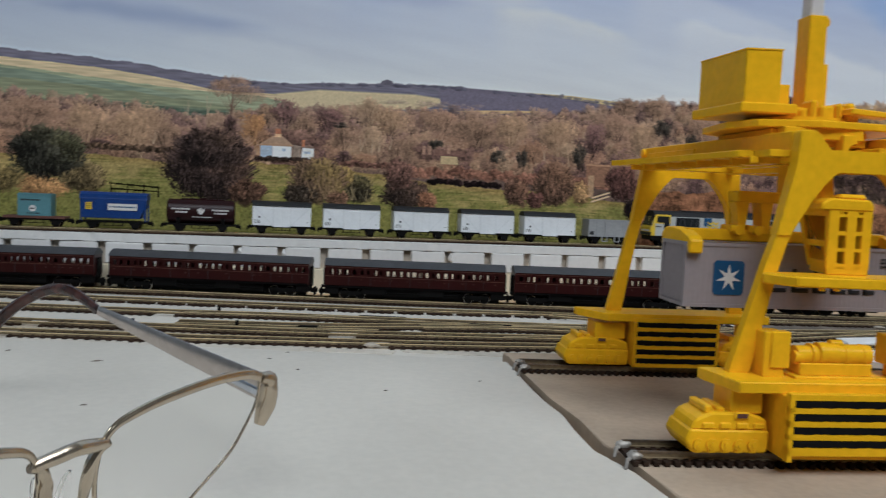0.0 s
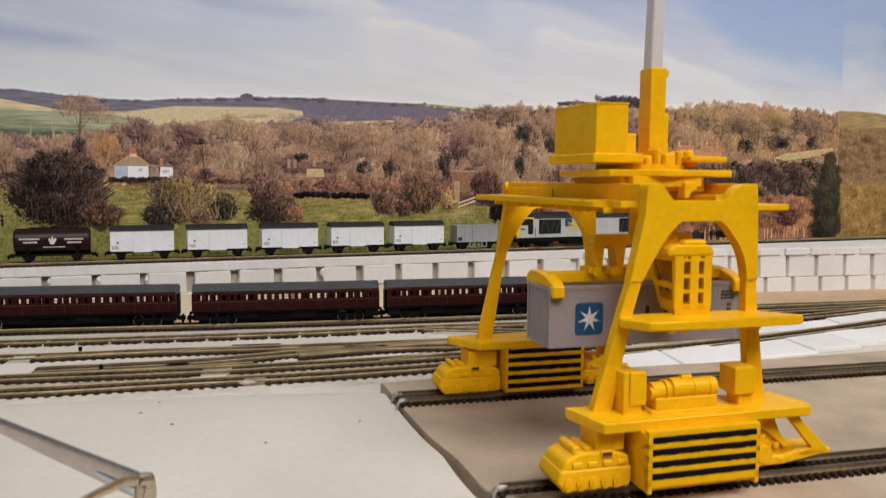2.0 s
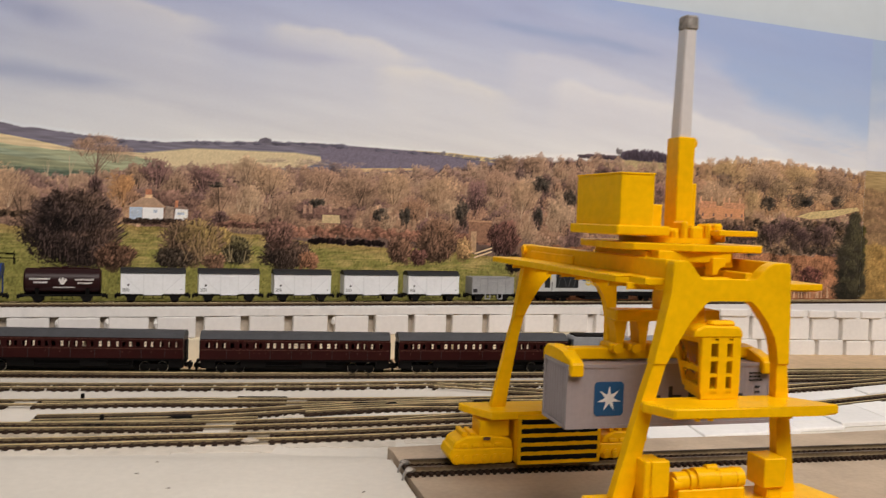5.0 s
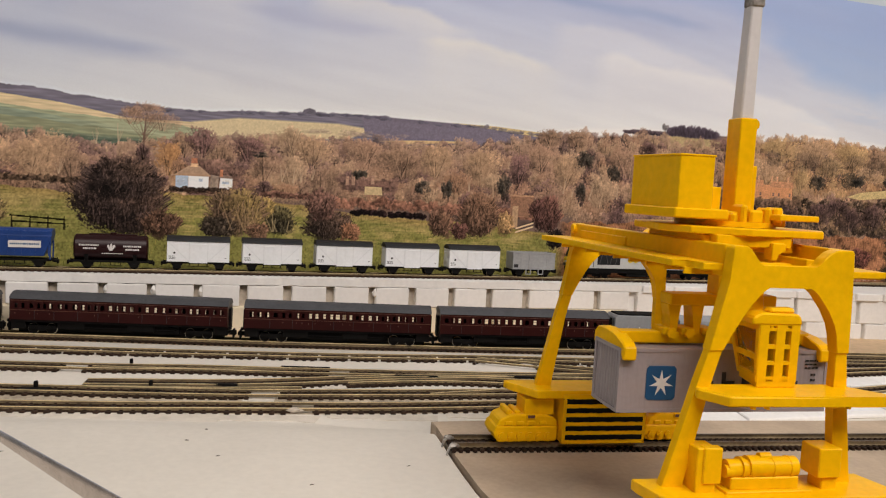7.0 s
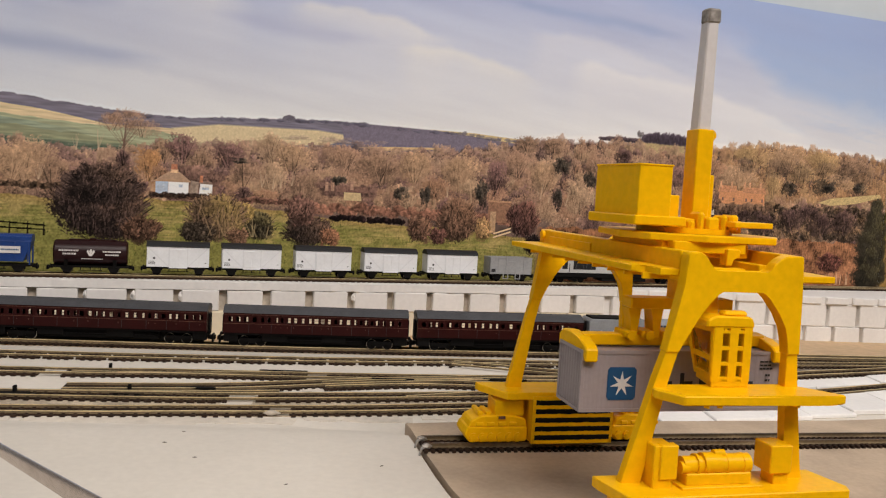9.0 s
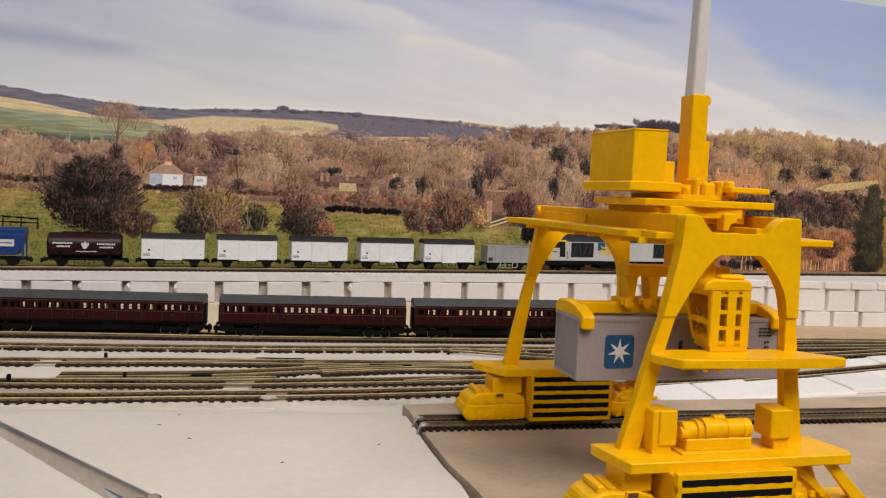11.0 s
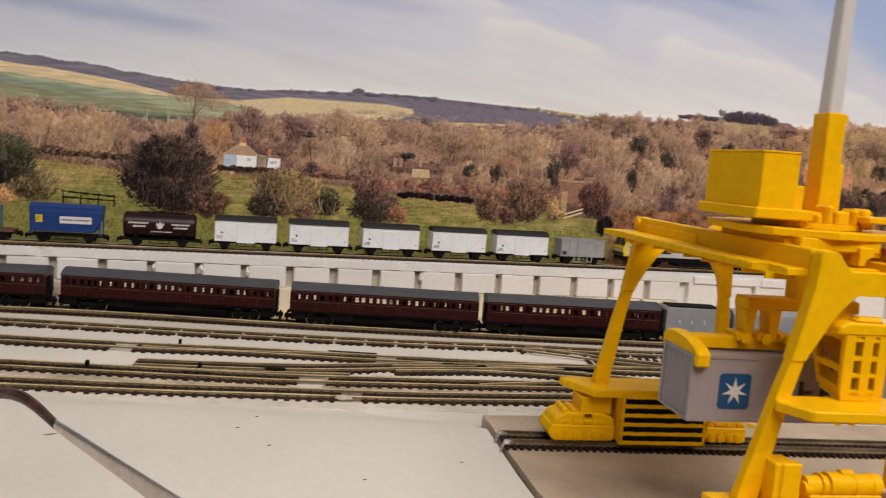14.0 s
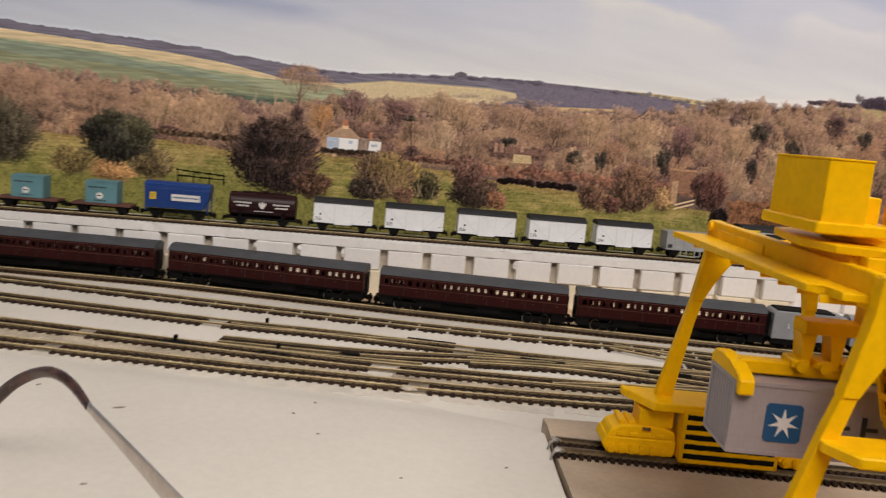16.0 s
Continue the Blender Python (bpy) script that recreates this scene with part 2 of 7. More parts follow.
room_box("floor", "plain grey carpet floor of the room", CARPET, -2200, 2200, -2700, 0, -925, -900)
room_box("ceiling", "unseen plain ceiling, kept dark to limit bounce light", ROOM_PAINT, -2200, 2200, -2700, 0, 1500, 1520)
room_box("wall_west", "unseen plain room wall, kept dark to limit bounce light", ROOM_PAINT, -2220, -2200, -2700, 0, -900, 1500)
room_box("wall_east", "unseen plain room wall, kept dark to limit bounce light", ROOM_PAINT, 2200, 2220, -2700, 0, -900, 1500)
room_box("wall_south", "unseen plain room wall, kept dark to limit bounce light", ROOM_PAINT, -2200, 2200, -2720, -2700, -900, 1500)
room_box("wall_north", "pale blue painted wall behind the scenic backdrop", WALL_PAINT, -2220, 2220, 0, 90, -925, 1520)

bm = new_bm()
prism(bm, [(-700, -300), (40, -262), (44, -168), (760, -91), (760, 440), (-700, 120)], "z", -900, BASE - 0.6)
structure("baseboard", bm, WOOD, "pale pine baseboard carrying the model railway")
bm = new_bm()
prism(bm, [(45, -170.5), (760, -93), (760, -91.2), (45, -168.2)], "z", -160, -1.2)
structure("fascia", bm, TERRACOTTA, "red-brown painted fascia board along the front edge")

# White foam sheet, gently uneven along its cut edge.
rng = random.Random(5)
edge = [(-700, -300), (36, -262)]
for i in range(15):
    f = i / 14
    edge.append((38 - 36 * f + rng.uniform(-1.2, 1.2), -262 + 264 * f))
edge += [(213, 24), (330, 62), (640, 170), (640, 206), (285, 190), (130, 179.5), (54, 174.5), (-39, 170), (-100, 168), (-204, 167.5), (-258, 165.5), (-330, 157), (-440, 144), (-700, 120)]
bm = new_bm()
prism(bm, edge, "z", BASE - 0.4, BASE)
structure("foam_sheet", bm, FOAM, "white polystyrene foam sheet covering the baseboard")
# A second sheet in front, feathered down towards the first track.
bm = new_bm()
cols = []
r2 = random.Random(6)
ROWS_Y = (-300, -262, -245, -228, -211, -194, -177, -160, -143, -126, -109, -92, -75, -58, -41, -28, -14, -3, 8, 14)
for y in ROWS_Y:
    f = min(1, max(0, (13 - y) / 26))
    z = BASE + 0.15 + 5.4 * f * f * (3 - 2 * f)
    xe = float(np.interp(y, (-262, -160, -143, -130, -124, -100, -75, -42, -8, 0), (36, 29.6, 25.6, 21.0, 16.4, 15.8, 10.4, 5.6, 1.7, -0.3)))
    xe = xe + r2.uniform(-0.7, 0.2) - 0.5 - (0 if y < -8 else (y + 8) * 2.2)
    row = [-700, -420, -260] + [-200 + (xe + 200) * k / 24 for k in range(24)] + [xe - 0.8, xe]
    cols.append([bm.verts.new((x, y, (z if k < len(row) - 1 else z - 1.0) + (0.35 * noise.noise(Vector((x * 0.03, y * 0.03, 0))) if y < 5 and k < len(row) - 1 else 0))) for k, x in enumerate(row)] + [bm.verts.new((xe + 0.1, y, BASE))])
for p, q in zip(cols, cols[1:]):
    for k in range(len(p) - 1):
        bm.faces.new((p[k], p[k + 1], q[k + 1], q[k]))
structure("foam_sheet_front", bm, FOAM, "white polystyrene foam sheet in front of the tracks", True)
# Thin filler patches along the front track.
for x, y, w, h in ((-205, 13, 34, 4.5), (-128, 16, 36, 4.5), (-72, 19, 24, 3.5), (-20, 25, 26, 3), (40, 31, 30, 3)):
    bm = new_bm()
    rim = [(x + w * (1 - 2 * k / 12) + r2.uniform(-2, 2), y - h + r2.uniform(-1.4, 1.4)) for k in range(13)]
    prism(bm, [(x - w, y + h), (x + w, y + h + 0.1 * w)] + rim, "z", BASE, BASE + 0.25 + 0.05 * (len(bpy.data.meshes) % 4))
    tagged(new("filler_patch", put_mesh("filler_patch", bm, FILLER)), "thin beige filler patch on the white foam", "patch", "filler patches")

# Grey card slab under the crane.
slab = [(0, 0.5), (2, -8), (6, -42), (11, -75), (17, -100), (20, -124), (23, -130), (26, -143), (30, -160), (45, -167.5), (760, -90), (760, 90), (290, 32), (213, 20), (33, 5)]
bm = new_bm()
prism(bm, slab, "z", BASE, 0, 0.4)
structure("card_slab", bm, CARD, "grey-brown card slab under the crane rails")


# ---- track ----
def sample(path, step):
    """Even steps along a polyline: place and heading."""
    pts = [Vector(p) for p in path]
    out, left = [], 0.0
    for a, b in zip(pts, pts[1:]):
        d = b - a
        s = left
        while s < d.length:
            out.append((a + d * (s / d.length), math.atan2(d.y, d.x)))
            s += step
        left = s - d.length
    return out


def sleeper_mesh(length, material, wide):
    bm = new_bm()
    box(bm, -wide / 2, wide / 2, -length / 2, length / 2, 0, 1.3, 0.12)
    for y in (-4.7, 4.7):
        box(bm, -0.7, 0.7, y - 0.9, y + 0.9, 1.2, 1.6)
    return put_mesh("sleeper", bm, material)


SLEEPER_MESHES = {wide: sleeper_mesh(15.5, SLEEPER, wide) for wide in (1.5, 1.7, 2.3)}


def smooth_path(fn, x0, x1, n=40):
    return [(x0 + (x1 - x0) * i / n, fn(x0 + (x1 - x0) * i / n)) for i in range(n + 1)]


def rail_bm(path, off, z, tall=2.0):
    """One rail; its head is the first material, its tarnished sides the second."""
    bm = new_bm()
    k = tall / 2.0
    pts = [Vector(p) for p in path]
    ring = []
    for i, p in enumerate(pts):
        d = (pts[min(i + 1, len(pts) - 1)] - pts[max(i - 1, 0)]).normalized()
        nrm = Vector((-d.y, d.x))
        c = p + nrm * off
        ring.append([bm.verts.new((c.x + nrm.x * w, c.y + nrm.y * w, z + h * k)) for w, h in ((-0.75, 0), (0.75, 0), (0.75, 0.35), (0.28, 0.6), (0.28, 1.35), (0.42, 1.5), (0.42, 2.0), (-0.42, 2.0), (-0.42, 1.5), (-0.28, 1.35), (-0.28, 0.6), (-0.75, 0.35))])
    n = len(ring[0])
    for a, b in zip(ring, ring[1:]):
        for j in range(n):
            bm.faces.new((a[j], a[(j + 1) % n], b[(j + 1) % n], b[j])).material_index = 0 if j in (5, 6, 7) else 1
    bm.faces.new(ring[0])
    bm.faces.new(ring[-1][::-1])
    return bm


def track(label, path, z, singles, rail=RAIL, gaps=(), pitch=3.45, wide=1.7, tall=2.0):
    """A length of model track: two rails on sleepers. gaps: stretches of x with no sleepers."""
    ob = tagged(new("track"), label, "railway track", "railway tracks")
    spots = [(p, a) for p, a in sample(path, pitch) if not any(g0 < p.x < g1 for g0, g1 in gaps)]
    if singles:
        for p, a in spots[:290]:
            s = new("sleeper", SLEEPER_MESHES[wide])
            s.parent = ob
            s.matrix_basis = pose(p.x * MM, p.y * MM, z * MM, 0, 0, math.degrees(a))
        spots = spots[290:]
    if spots:
        bm = new_bm()
        for p, a in spots:
            k = len(bm.verts)
            box(bm, -wide / 2, wide / 2, -7.75, 7.75, 0, 1.3)
            bm.verts.ensure_lookup_table()
            m = Matrix.Translation((p.x, p.y, z)) @ Matrix.Rotation(a, 4, "Z")
            for v in bm.verts[k:]:
                v.co = m @ v.co
        part("sleeper_rest", bm, SLEEPER, ob)["kind"] = "stuff"
    for off in (-4.7, 4.7):
        part("rail", rail_bm(path, off, z + 1.3, tall), rail, ob).data.materials.append(RAIL_SIDE)
        # the moulded web that ties the sleepers, broken at every gap
        xs = [p[0] for p in path]
        cuts = sorted((max(g0, xs[0]), min(g1, xs[-1])) for g0, g1 in gaps if g0 < xs[-1] and g1 > xs[0])
        start = xs[0]
        for c0, c1 in cuts + [(xs[-1], xs[-1])]:
            if c0 - start > 0.5:
                inner = [start] + [x for x in xs if start + 0.2 < x < c0 - 0.2] + [c0]
                line = [(x, float(np.interp(x, xs, [p[1] for p in path])) + off) for x in inner]
                web = new_bm()
                prism(web, [(x, y - 1.1) for x, y in line] + [(x, y + 1.1) for x, y in reversed(line)], "z", z + 0.05, z + 1.25)
                part("sleeper_web", web, SLEEPER, ob)
            start = max(start, c1)
    return ob


def curve_y(knots):
    """A smooth line through a few knots (x, y)."""
    xs, ys = [k[0] for k in knots], [k[1] for k in knots]
    sl = [(ys[min(i + 1, len(ys) - 1)] - ys[max(i - 1, 0)]) / (xs[min(i + 1, len(xs) - 1)] - xs[max(i - 1, 0)]) for i in range(len(xs))]

    def f(x):
        i = max(0, min(len(xs) - 2, next((k for k in range(len(xs) - 1) if x <= xs[k + 1]), len(xs) - 2)))
        h = xs[i + 1] - xs[i]
        t = (x - xs[i]) / h
        if t < 0:
            return ys[i] + sl[i] * (x - xs[i])
        return (2 * t**3 - 3 * t * t + 1) * ys[i] + (t**3 - 2 * t * t + t) * h * sl[i] + (-2 * t**3 + 3 * t * t) * ys[i + 1] + (t**3 - t * t) * h * sl[i + 1]
    return f


ZT = BASE
fA = curve_y([(-420, 15), (-150, 26), (-94, 31), (-33, 36), (35, 46), (120, 61), (223, 86), (290, 108), (347, 128), (520, 196)])
fB = curve_y([(-420, 48), (-160, 52), (-86, 54.5), (-34, 60), (23, 67), (120, 84), (250, 138), (354, 168), (520, 225)])
fC = curve_y([(-420, 95), (-172, 98), (-123, 102), (-50, 103), (50, 108), (150, 118), (260, 140)])
fD = curve_y([(-420, 135), (-192, 138), (-117, 140), (-37, 144), (49, 152), (123, 156), (285, 176), (520, 203)])
fE = curve_y([(-440, 153.6), (-330, 166.8), (-258, 175), (-204, 177.2), (-100, 177.5), (-39, 179.5), (54, 184), (130, 189), (285, 199.5), (520, 212)])
track("front siding of nickel rails on dark sleepers", smooth_path(fA, -400, 520, 70), ZT, True, gaps=((-236, -226), (-62, -52)), pitch=5.0, wide=2.3, tall=1.25)
track_b = track("siding with a gap of missing sleepers", smooth_path(fB, -400, 520, 70), ZT, True, gaps=((-236, -226), (-84, -70), (62, 68)), pitch=5.0, wide=2.3, tall=1.25)
track_c = track("middle line of rails on dark sleepers", smooth_path(fC, -400, 258, 50), ZT, True, gaps=((-188, -175), (-48, -37), (60, 68)), pitch=4.9, wide=2.3, tall=1.25)
NOTCHES = [(-201.6 + 18.1 * k, -199.9 + 18.1 * k) for k in range(-11, 40)]
track("through line beside the coaches", smooth_path(fD, -440, 520, 60), ZT, True, gaps=NOTCHES, pitch=4.525, wide=2.3, tall=1.25)
track("line under the maroon coaches", smooth_path(fE, -440, 520, 60), ZT, True, RAIL, pitch=4.2)
# Crossovers between the sidings.
track("crossover between two sidings", smooth_path(curve_y([(-165, 66), (-90, 74), (-20, 92), (55, 108)]), -165, 55, 26), ZT + 0.02, False, RAIL, pitch=4.2, tall=1.25)
track("crossover between two sidings", smooth_path(curve_y([(-40, 83), (10, 93), (60, 92), (120, 84)]), -38, 120, 20), ZT + 0.04, True, RAIL, pitch=4.9, wide=2.3, tall=1.25)
track("crossover between two sidings", smooth_path(curve_y([(30, 150), (90, 132), (150, 119)]), 40, 150, 16), ZT + 0.05, False, RAIL, gaps=((40, 80),), tall=1.25)
# Turnout blades lying between the stock rails.
for path, owner in ((((-172, 97), (-120, 99), (-60, 108)), track_c), (((-168, 57), (-110, 60), (-60, 67)), track_b), (((-20, 98), (40, 104), (110, 118)), track_c), (((5, 62), (60, 80), (118, 96)), track_b)):
    part("turnout_blade", rail_bm([Vector(p) for p in path], 0, ZT + 1.35, 1.2), RAIL, owner, "thin nickel turnout blade").data.materials.append(RAIL_SIDE)
# Long timbers under the turnouts, from one track across to the next.
for x0, x1, near, far in ((-160, -88, lambda x: fB(x) - 7.6, lambda x: 76 + 0.06 * (x + 160)), (-34, 62, lambda x: float(np.interp(x, (-36, 7, 41, 62), (75.5, 85.5, 87, 86.5))), lambda x: fC(x) + 9.5), (76, 150, lambda x: fC(x) - 7.6, lambda x: fD(x) - 12)):
    ob = tagged(new("turnout_timbers"), "row of long dark timbers under a model turnout", "track timbers", "turnout timbers")
    x = float(x0)
    while x < x1:
        bm = new_bm()
        box(bm, x - 1.1, x + 1.1, near(x), far(x), ZT + 0.02, ZT + 1.2, 0.12)
        part("timber", bm, SLEEPER, ob)
        x += 4.9
# Bare beige patches where the rails cross open board.
for x0, x1, y0, y1 in ((-49, -37, 72, 114), (-86, -72, 44, 66), (52, 66, 92, 112)):
    bm = new_bm()
    rim = [(x0 + (x1 - x0) * k / 5 + r2.uniform(-0.6, 0.6), y0 + r2.uniform(-1, 1)) for k in range(6)] + [(x1 - (x1 - x0) * k / 5 + r2.uniform(-0.6, 0.6), y1 + r2.uniform(-1, 1)) for k in range(6)]
    prism(bm, rim, "z", BASE, BASE + 0.55)
    tagged(new("filler_patch", put_mesh("filler_patch", bm, FILLER)), "bare beige filler patch under the crossing rails", "patch", "filler patches")
# Point levers: little black tabs beside the turnouts.
for x, y in ((-155, 107), (-133, 62.5), (-184, 55), (120, 52), (150, 126)):
    bm = new_bm()
    box(bm, x - 7, x + 7, y - 6.5, y + 1, ZT, ZT + 1.6, 0.2)
    box(bm, x - 0.8, x + 0.8, y - 1, y + 1, ZT + 1.4, ZT + 4.6, 0.3)
    tagged(new("point_lever", put_mesh("point_lever", bm, BLACK)), "small black plastic point lever beside the rails", "point lever", "point levers")
for x0, x1, y in ((-112, -92, 68), (-12, 12, 98), (52, 78, 104), (-75, -48, 110)):
    bm = new_bm()
    box(bm, x0, x1, y - 1.1, y + 1.1, ZT + 1.3, ZT + 2.6, 0.2)
    tagged(new("check_plate", put_mesh("check_plate", bm, BLACK)), "narrow black plastic plate between turnout rails", "track plate", "track plates")
# Beds of thin grey ballast board.
bm = new_bm()
prism(bm, [(x, fA(x) - 6.5) for x in range(-400, 205, 20)] + [(x, fB(x) + 6.5) for x in range(185, -401, -20)], "z", BASE, BASE + 0.25)
structure("track_bed", bm, BALLAST, "thin grey-brown bed under the front sidings")
bm = new_bm()
prism(bm, [(x, fB(x) + 6) for x in range(170, 521, 25)] + [(x, fE(x) + 10) for x in range(520, 169, -25)], "z", BASE, BASE + 0.3)
structure("track_bed_east", bm, BED_DARK, "dark grey-brown bed between the converging lines")

f_far, f_near = (lambda x: -32.2 + 0.084 * x), (lambda x: -135.5 + 0.084 * x)
track("crane rail track along the far edge of the slab", [(5, f_far(5)), (200, f_far(200)), (420, f_far(420)), (640, f_far(640))], 0, True, RAIL_DARK, pitch=2.8, wide=1.5)
track("crane rail track along the near edge of the slab", [(24, f_near(24)), (200, f_near(200)), (420, f_near(420)), (560, f_near(560))], 0, True, RAIL_DARK, pitch=2.8, wide=1.5)
for x, y in ((6, f_far(6) - 4.7), (5, f_far(5) + 4.7), (25, f_near(25) - 4.7), (24, f_near(24) + 4.7)):
    bm = new_bm()
    bmesh.ops.create_icosphere(bm, subdivisions=2, radius=1.5, matrix=Matrix.Translation((x, y, 2.0)) @ Matrix.Diagonal((1.5, 0.9, 0.8, 1)))
    for v in bm.verts:
        v.co += 0.5 * noise.noise_vector(v.co * 0.8)
    tube(bm, [(x, y, 2), (x - 2.2, y - 1.4, 1.2), (x - 3.0, y - 3, -0.8)], [0.6, 0.6, 0.4], 6)
    tagged(new("solder_joint", put_mesh("solder_joint", bm, SOLDER, True)), "silvery solder blob with a wire at a rail end", "solder joint", "solder joints")
for x, y in ((-60, fA(-60) - 5), (178, 122), (252, 160)):
    bm = new_bm()
    bmesh.ops.create_icosphere(bm, subdivisions=2, radius=1.9, matrix=Matrix.Translation((x, y, BASE + 1.4)) @ Matrix.Diagonal((2.1, 0.8, 0.6, 1)))
    for v in bm.verts:
        v.co += 0.9 * noise.noise_vector(v.co * 0.6)
    tagged(new("glue_joint", put_mesh("glue_joint", bm, FOAM_GROOVE, True)), "dull beige glue blob joining two rails", "glue joint", "glue joints")

# White foam tiles beside the curving line.
for fn, lo, hi, x0 in ((fA, 9.5, 26, 196), (fA, -40, -9, 128)):
    x = x0
    i = 0
    while x < 470:
        w = 30 + 5 * math.sin(i * 2.1)
        y0 = max(fn(x) + lo, 26 + 0.12 * (x - 213)) if lo < 0 else fn(x) + lo
        bm = new_bm()
        y1 = fn(x) + hi
        prism(bm, [(x, y0), (x + w - 0.8, y0 + (0.30 if lo > 0 else 0.15) * w), (x + w - 0.8 + 2, y1 + 0.33 * w), (x + 1, y1)], "z", BASE, BASE + 2.6 + 0.5 * math.sin(i * 1.7), 0.5)
        tagged(new("foam_tile", put_mesh("foam_tile", bm, FOAM_WHITE)), "thin white foam tile lying beside the curved track", "foam tile", "foam tiles")
        x += w
        i += 1

# ---- upper deck on foam blocks ----
def wall_piece(x0, x1, z0, z1, depth, proud):
    bm = new_bm()
    y0, y1 = y_wall(x0) - proud, y_wall(x1) - proud
    prism(bm, [(x0, y0), (x1, y1), (x1 - 0.2 * depth, y1 + depth), (x0 - 0.2 * depth, y0 + depth)], "z", z0, z1, 0.7)
    return bm


block_wall = tagged(new("block_wall"), "white polystyrene block retaining wall under the upper track", kind="structure")
backing = new_bm()
xs = list(range(-460, 660, 20))
# The west core's darker cream stands in for shade between the blocks.
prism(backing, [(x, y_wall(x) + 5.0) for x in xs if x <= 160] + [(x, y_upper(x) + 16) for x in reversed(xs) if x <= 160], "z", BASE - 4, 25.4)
part("backing", backing, FOAM_GROOVE, block_wall, "foam core in darker cream for the shade behind the blocks")
backing = new_bm()
prism(backing, [(x, y_wall(x) + 4.2) for x in xs if x >= 160] + [(x, y_upper(x) + 16) for x in reversed(xs) if x >= 160], "z", BASE - 4, 25.4)
part("backing", backing, FOAM_WHITE, block_wall, "white foam core behind the blocks")
top = new_bm()
prism(top, [(x, y_wall(x) + 1.3 * noise.noise(Vector((x * 0.11, 3, 0))) + 0.5 * noise.noise(Vector((x * 0.5, 7, 0)))) for x in range(-460, 660, 4)] + [(x, y_upper(x) + 28) for x in reversed(xs)], "z", 25.6, 31.0, 0.4)
part("deck", top, FOAM_WHITE, block_wall, "white foam deck under the upper track")
rng = random.Random(9)
for row, (z0, z1, first, pitch) in enumerate(((BASE - 4, 10.6, -440 + 11, 27.6), (10.8, 25.4, -437.2 + 2, 29.5))):
    x, east = first, False
    while x < 640:
        if x >= 160 and not east:
            # from here the courses change: a lower bed, taller blocks above it
            east = True
            x += (-3.5, 1.8)[row]
            z0, z1 = ((BASE - 4, 5.4), (5.6, 25.4))[row]
        gap = (5.2 if row == 1 else 3.2) if not east else 4.6
        w = pitch - gap + rng.uniform(-0.5, 0.5)
        part("block", wall_piece(x, x + w, z0, z1 - rng.uniform(0, 0.25), 8, rng.uniform(-0.4, 0.5)), FOAM_CREAM if row == 0 and not east else FOAM_WHITE, block_wall)
        x += pitch if not east else (26.8 if row == 0 else pitch - 1.4)
rng = random.Random(12)
x = 190.0
while x < 640:
    w = rng.uniform(24, 31)
    part("coping_block", wall_piece(x, x + w - 4.2, 24.8, 31.2, 6, 1.2 + rng.uniform(0, 0.6)), FOAM_WHITE, block_wall)
    x += w
# Long slit of the deck's lower lip and torn crumbs in the gaps.
for x in (-172, -142, -24, -201):
    bm = new_bm()
    bmesh.ops.create_icosphere(bm, subdivisions=2, radius=2.2, matrix=Matrix.Translation((x + 1, y_wall(x) + 2, 21)) @ Matrix.Diagonal((0.8, 0.8, 1.5, 1)))
    for v in bm.verts:
        v.co += 0.8 * noise.noise_vector(v.co * 0.6)
    part("torn_crumb", bm, FOAM_WHITE, block_wall)
track("upper line of rails carrying the goods train", [(x, y_upper(x)) for x in range(-440, 651, 109)], 31.0, False, RAIL, pitch=4.2, wide=2.2, tall=1.25)

# ---- rolling stock ----
def wheel(name, parent, x, y, z, r, material=UNDERFRAME):
    bm = new_bm()
    cyl(bm, (x, y, z), "y", r, 1.2, 18)
    cyl(bm, (x, y + (0.7 if y > 0 else -0.7), z), "y", r * 0.55, 0.5, 12)
    w = part(name, bm, UNDERFRAME, parent)
    bm = new_bm()
    ring = [(x + r * 1.02 * math.cos(t), y, z + r * 1.02 * math.sin(t)) for t in (2 * math.pi * k / 20 for k in range(21))]
    tube(bm, ring, [0.28] * 21, 5)
    part("tyre", bm, STEEL if material is STEEL else RAIL_DARK, w)
    return w


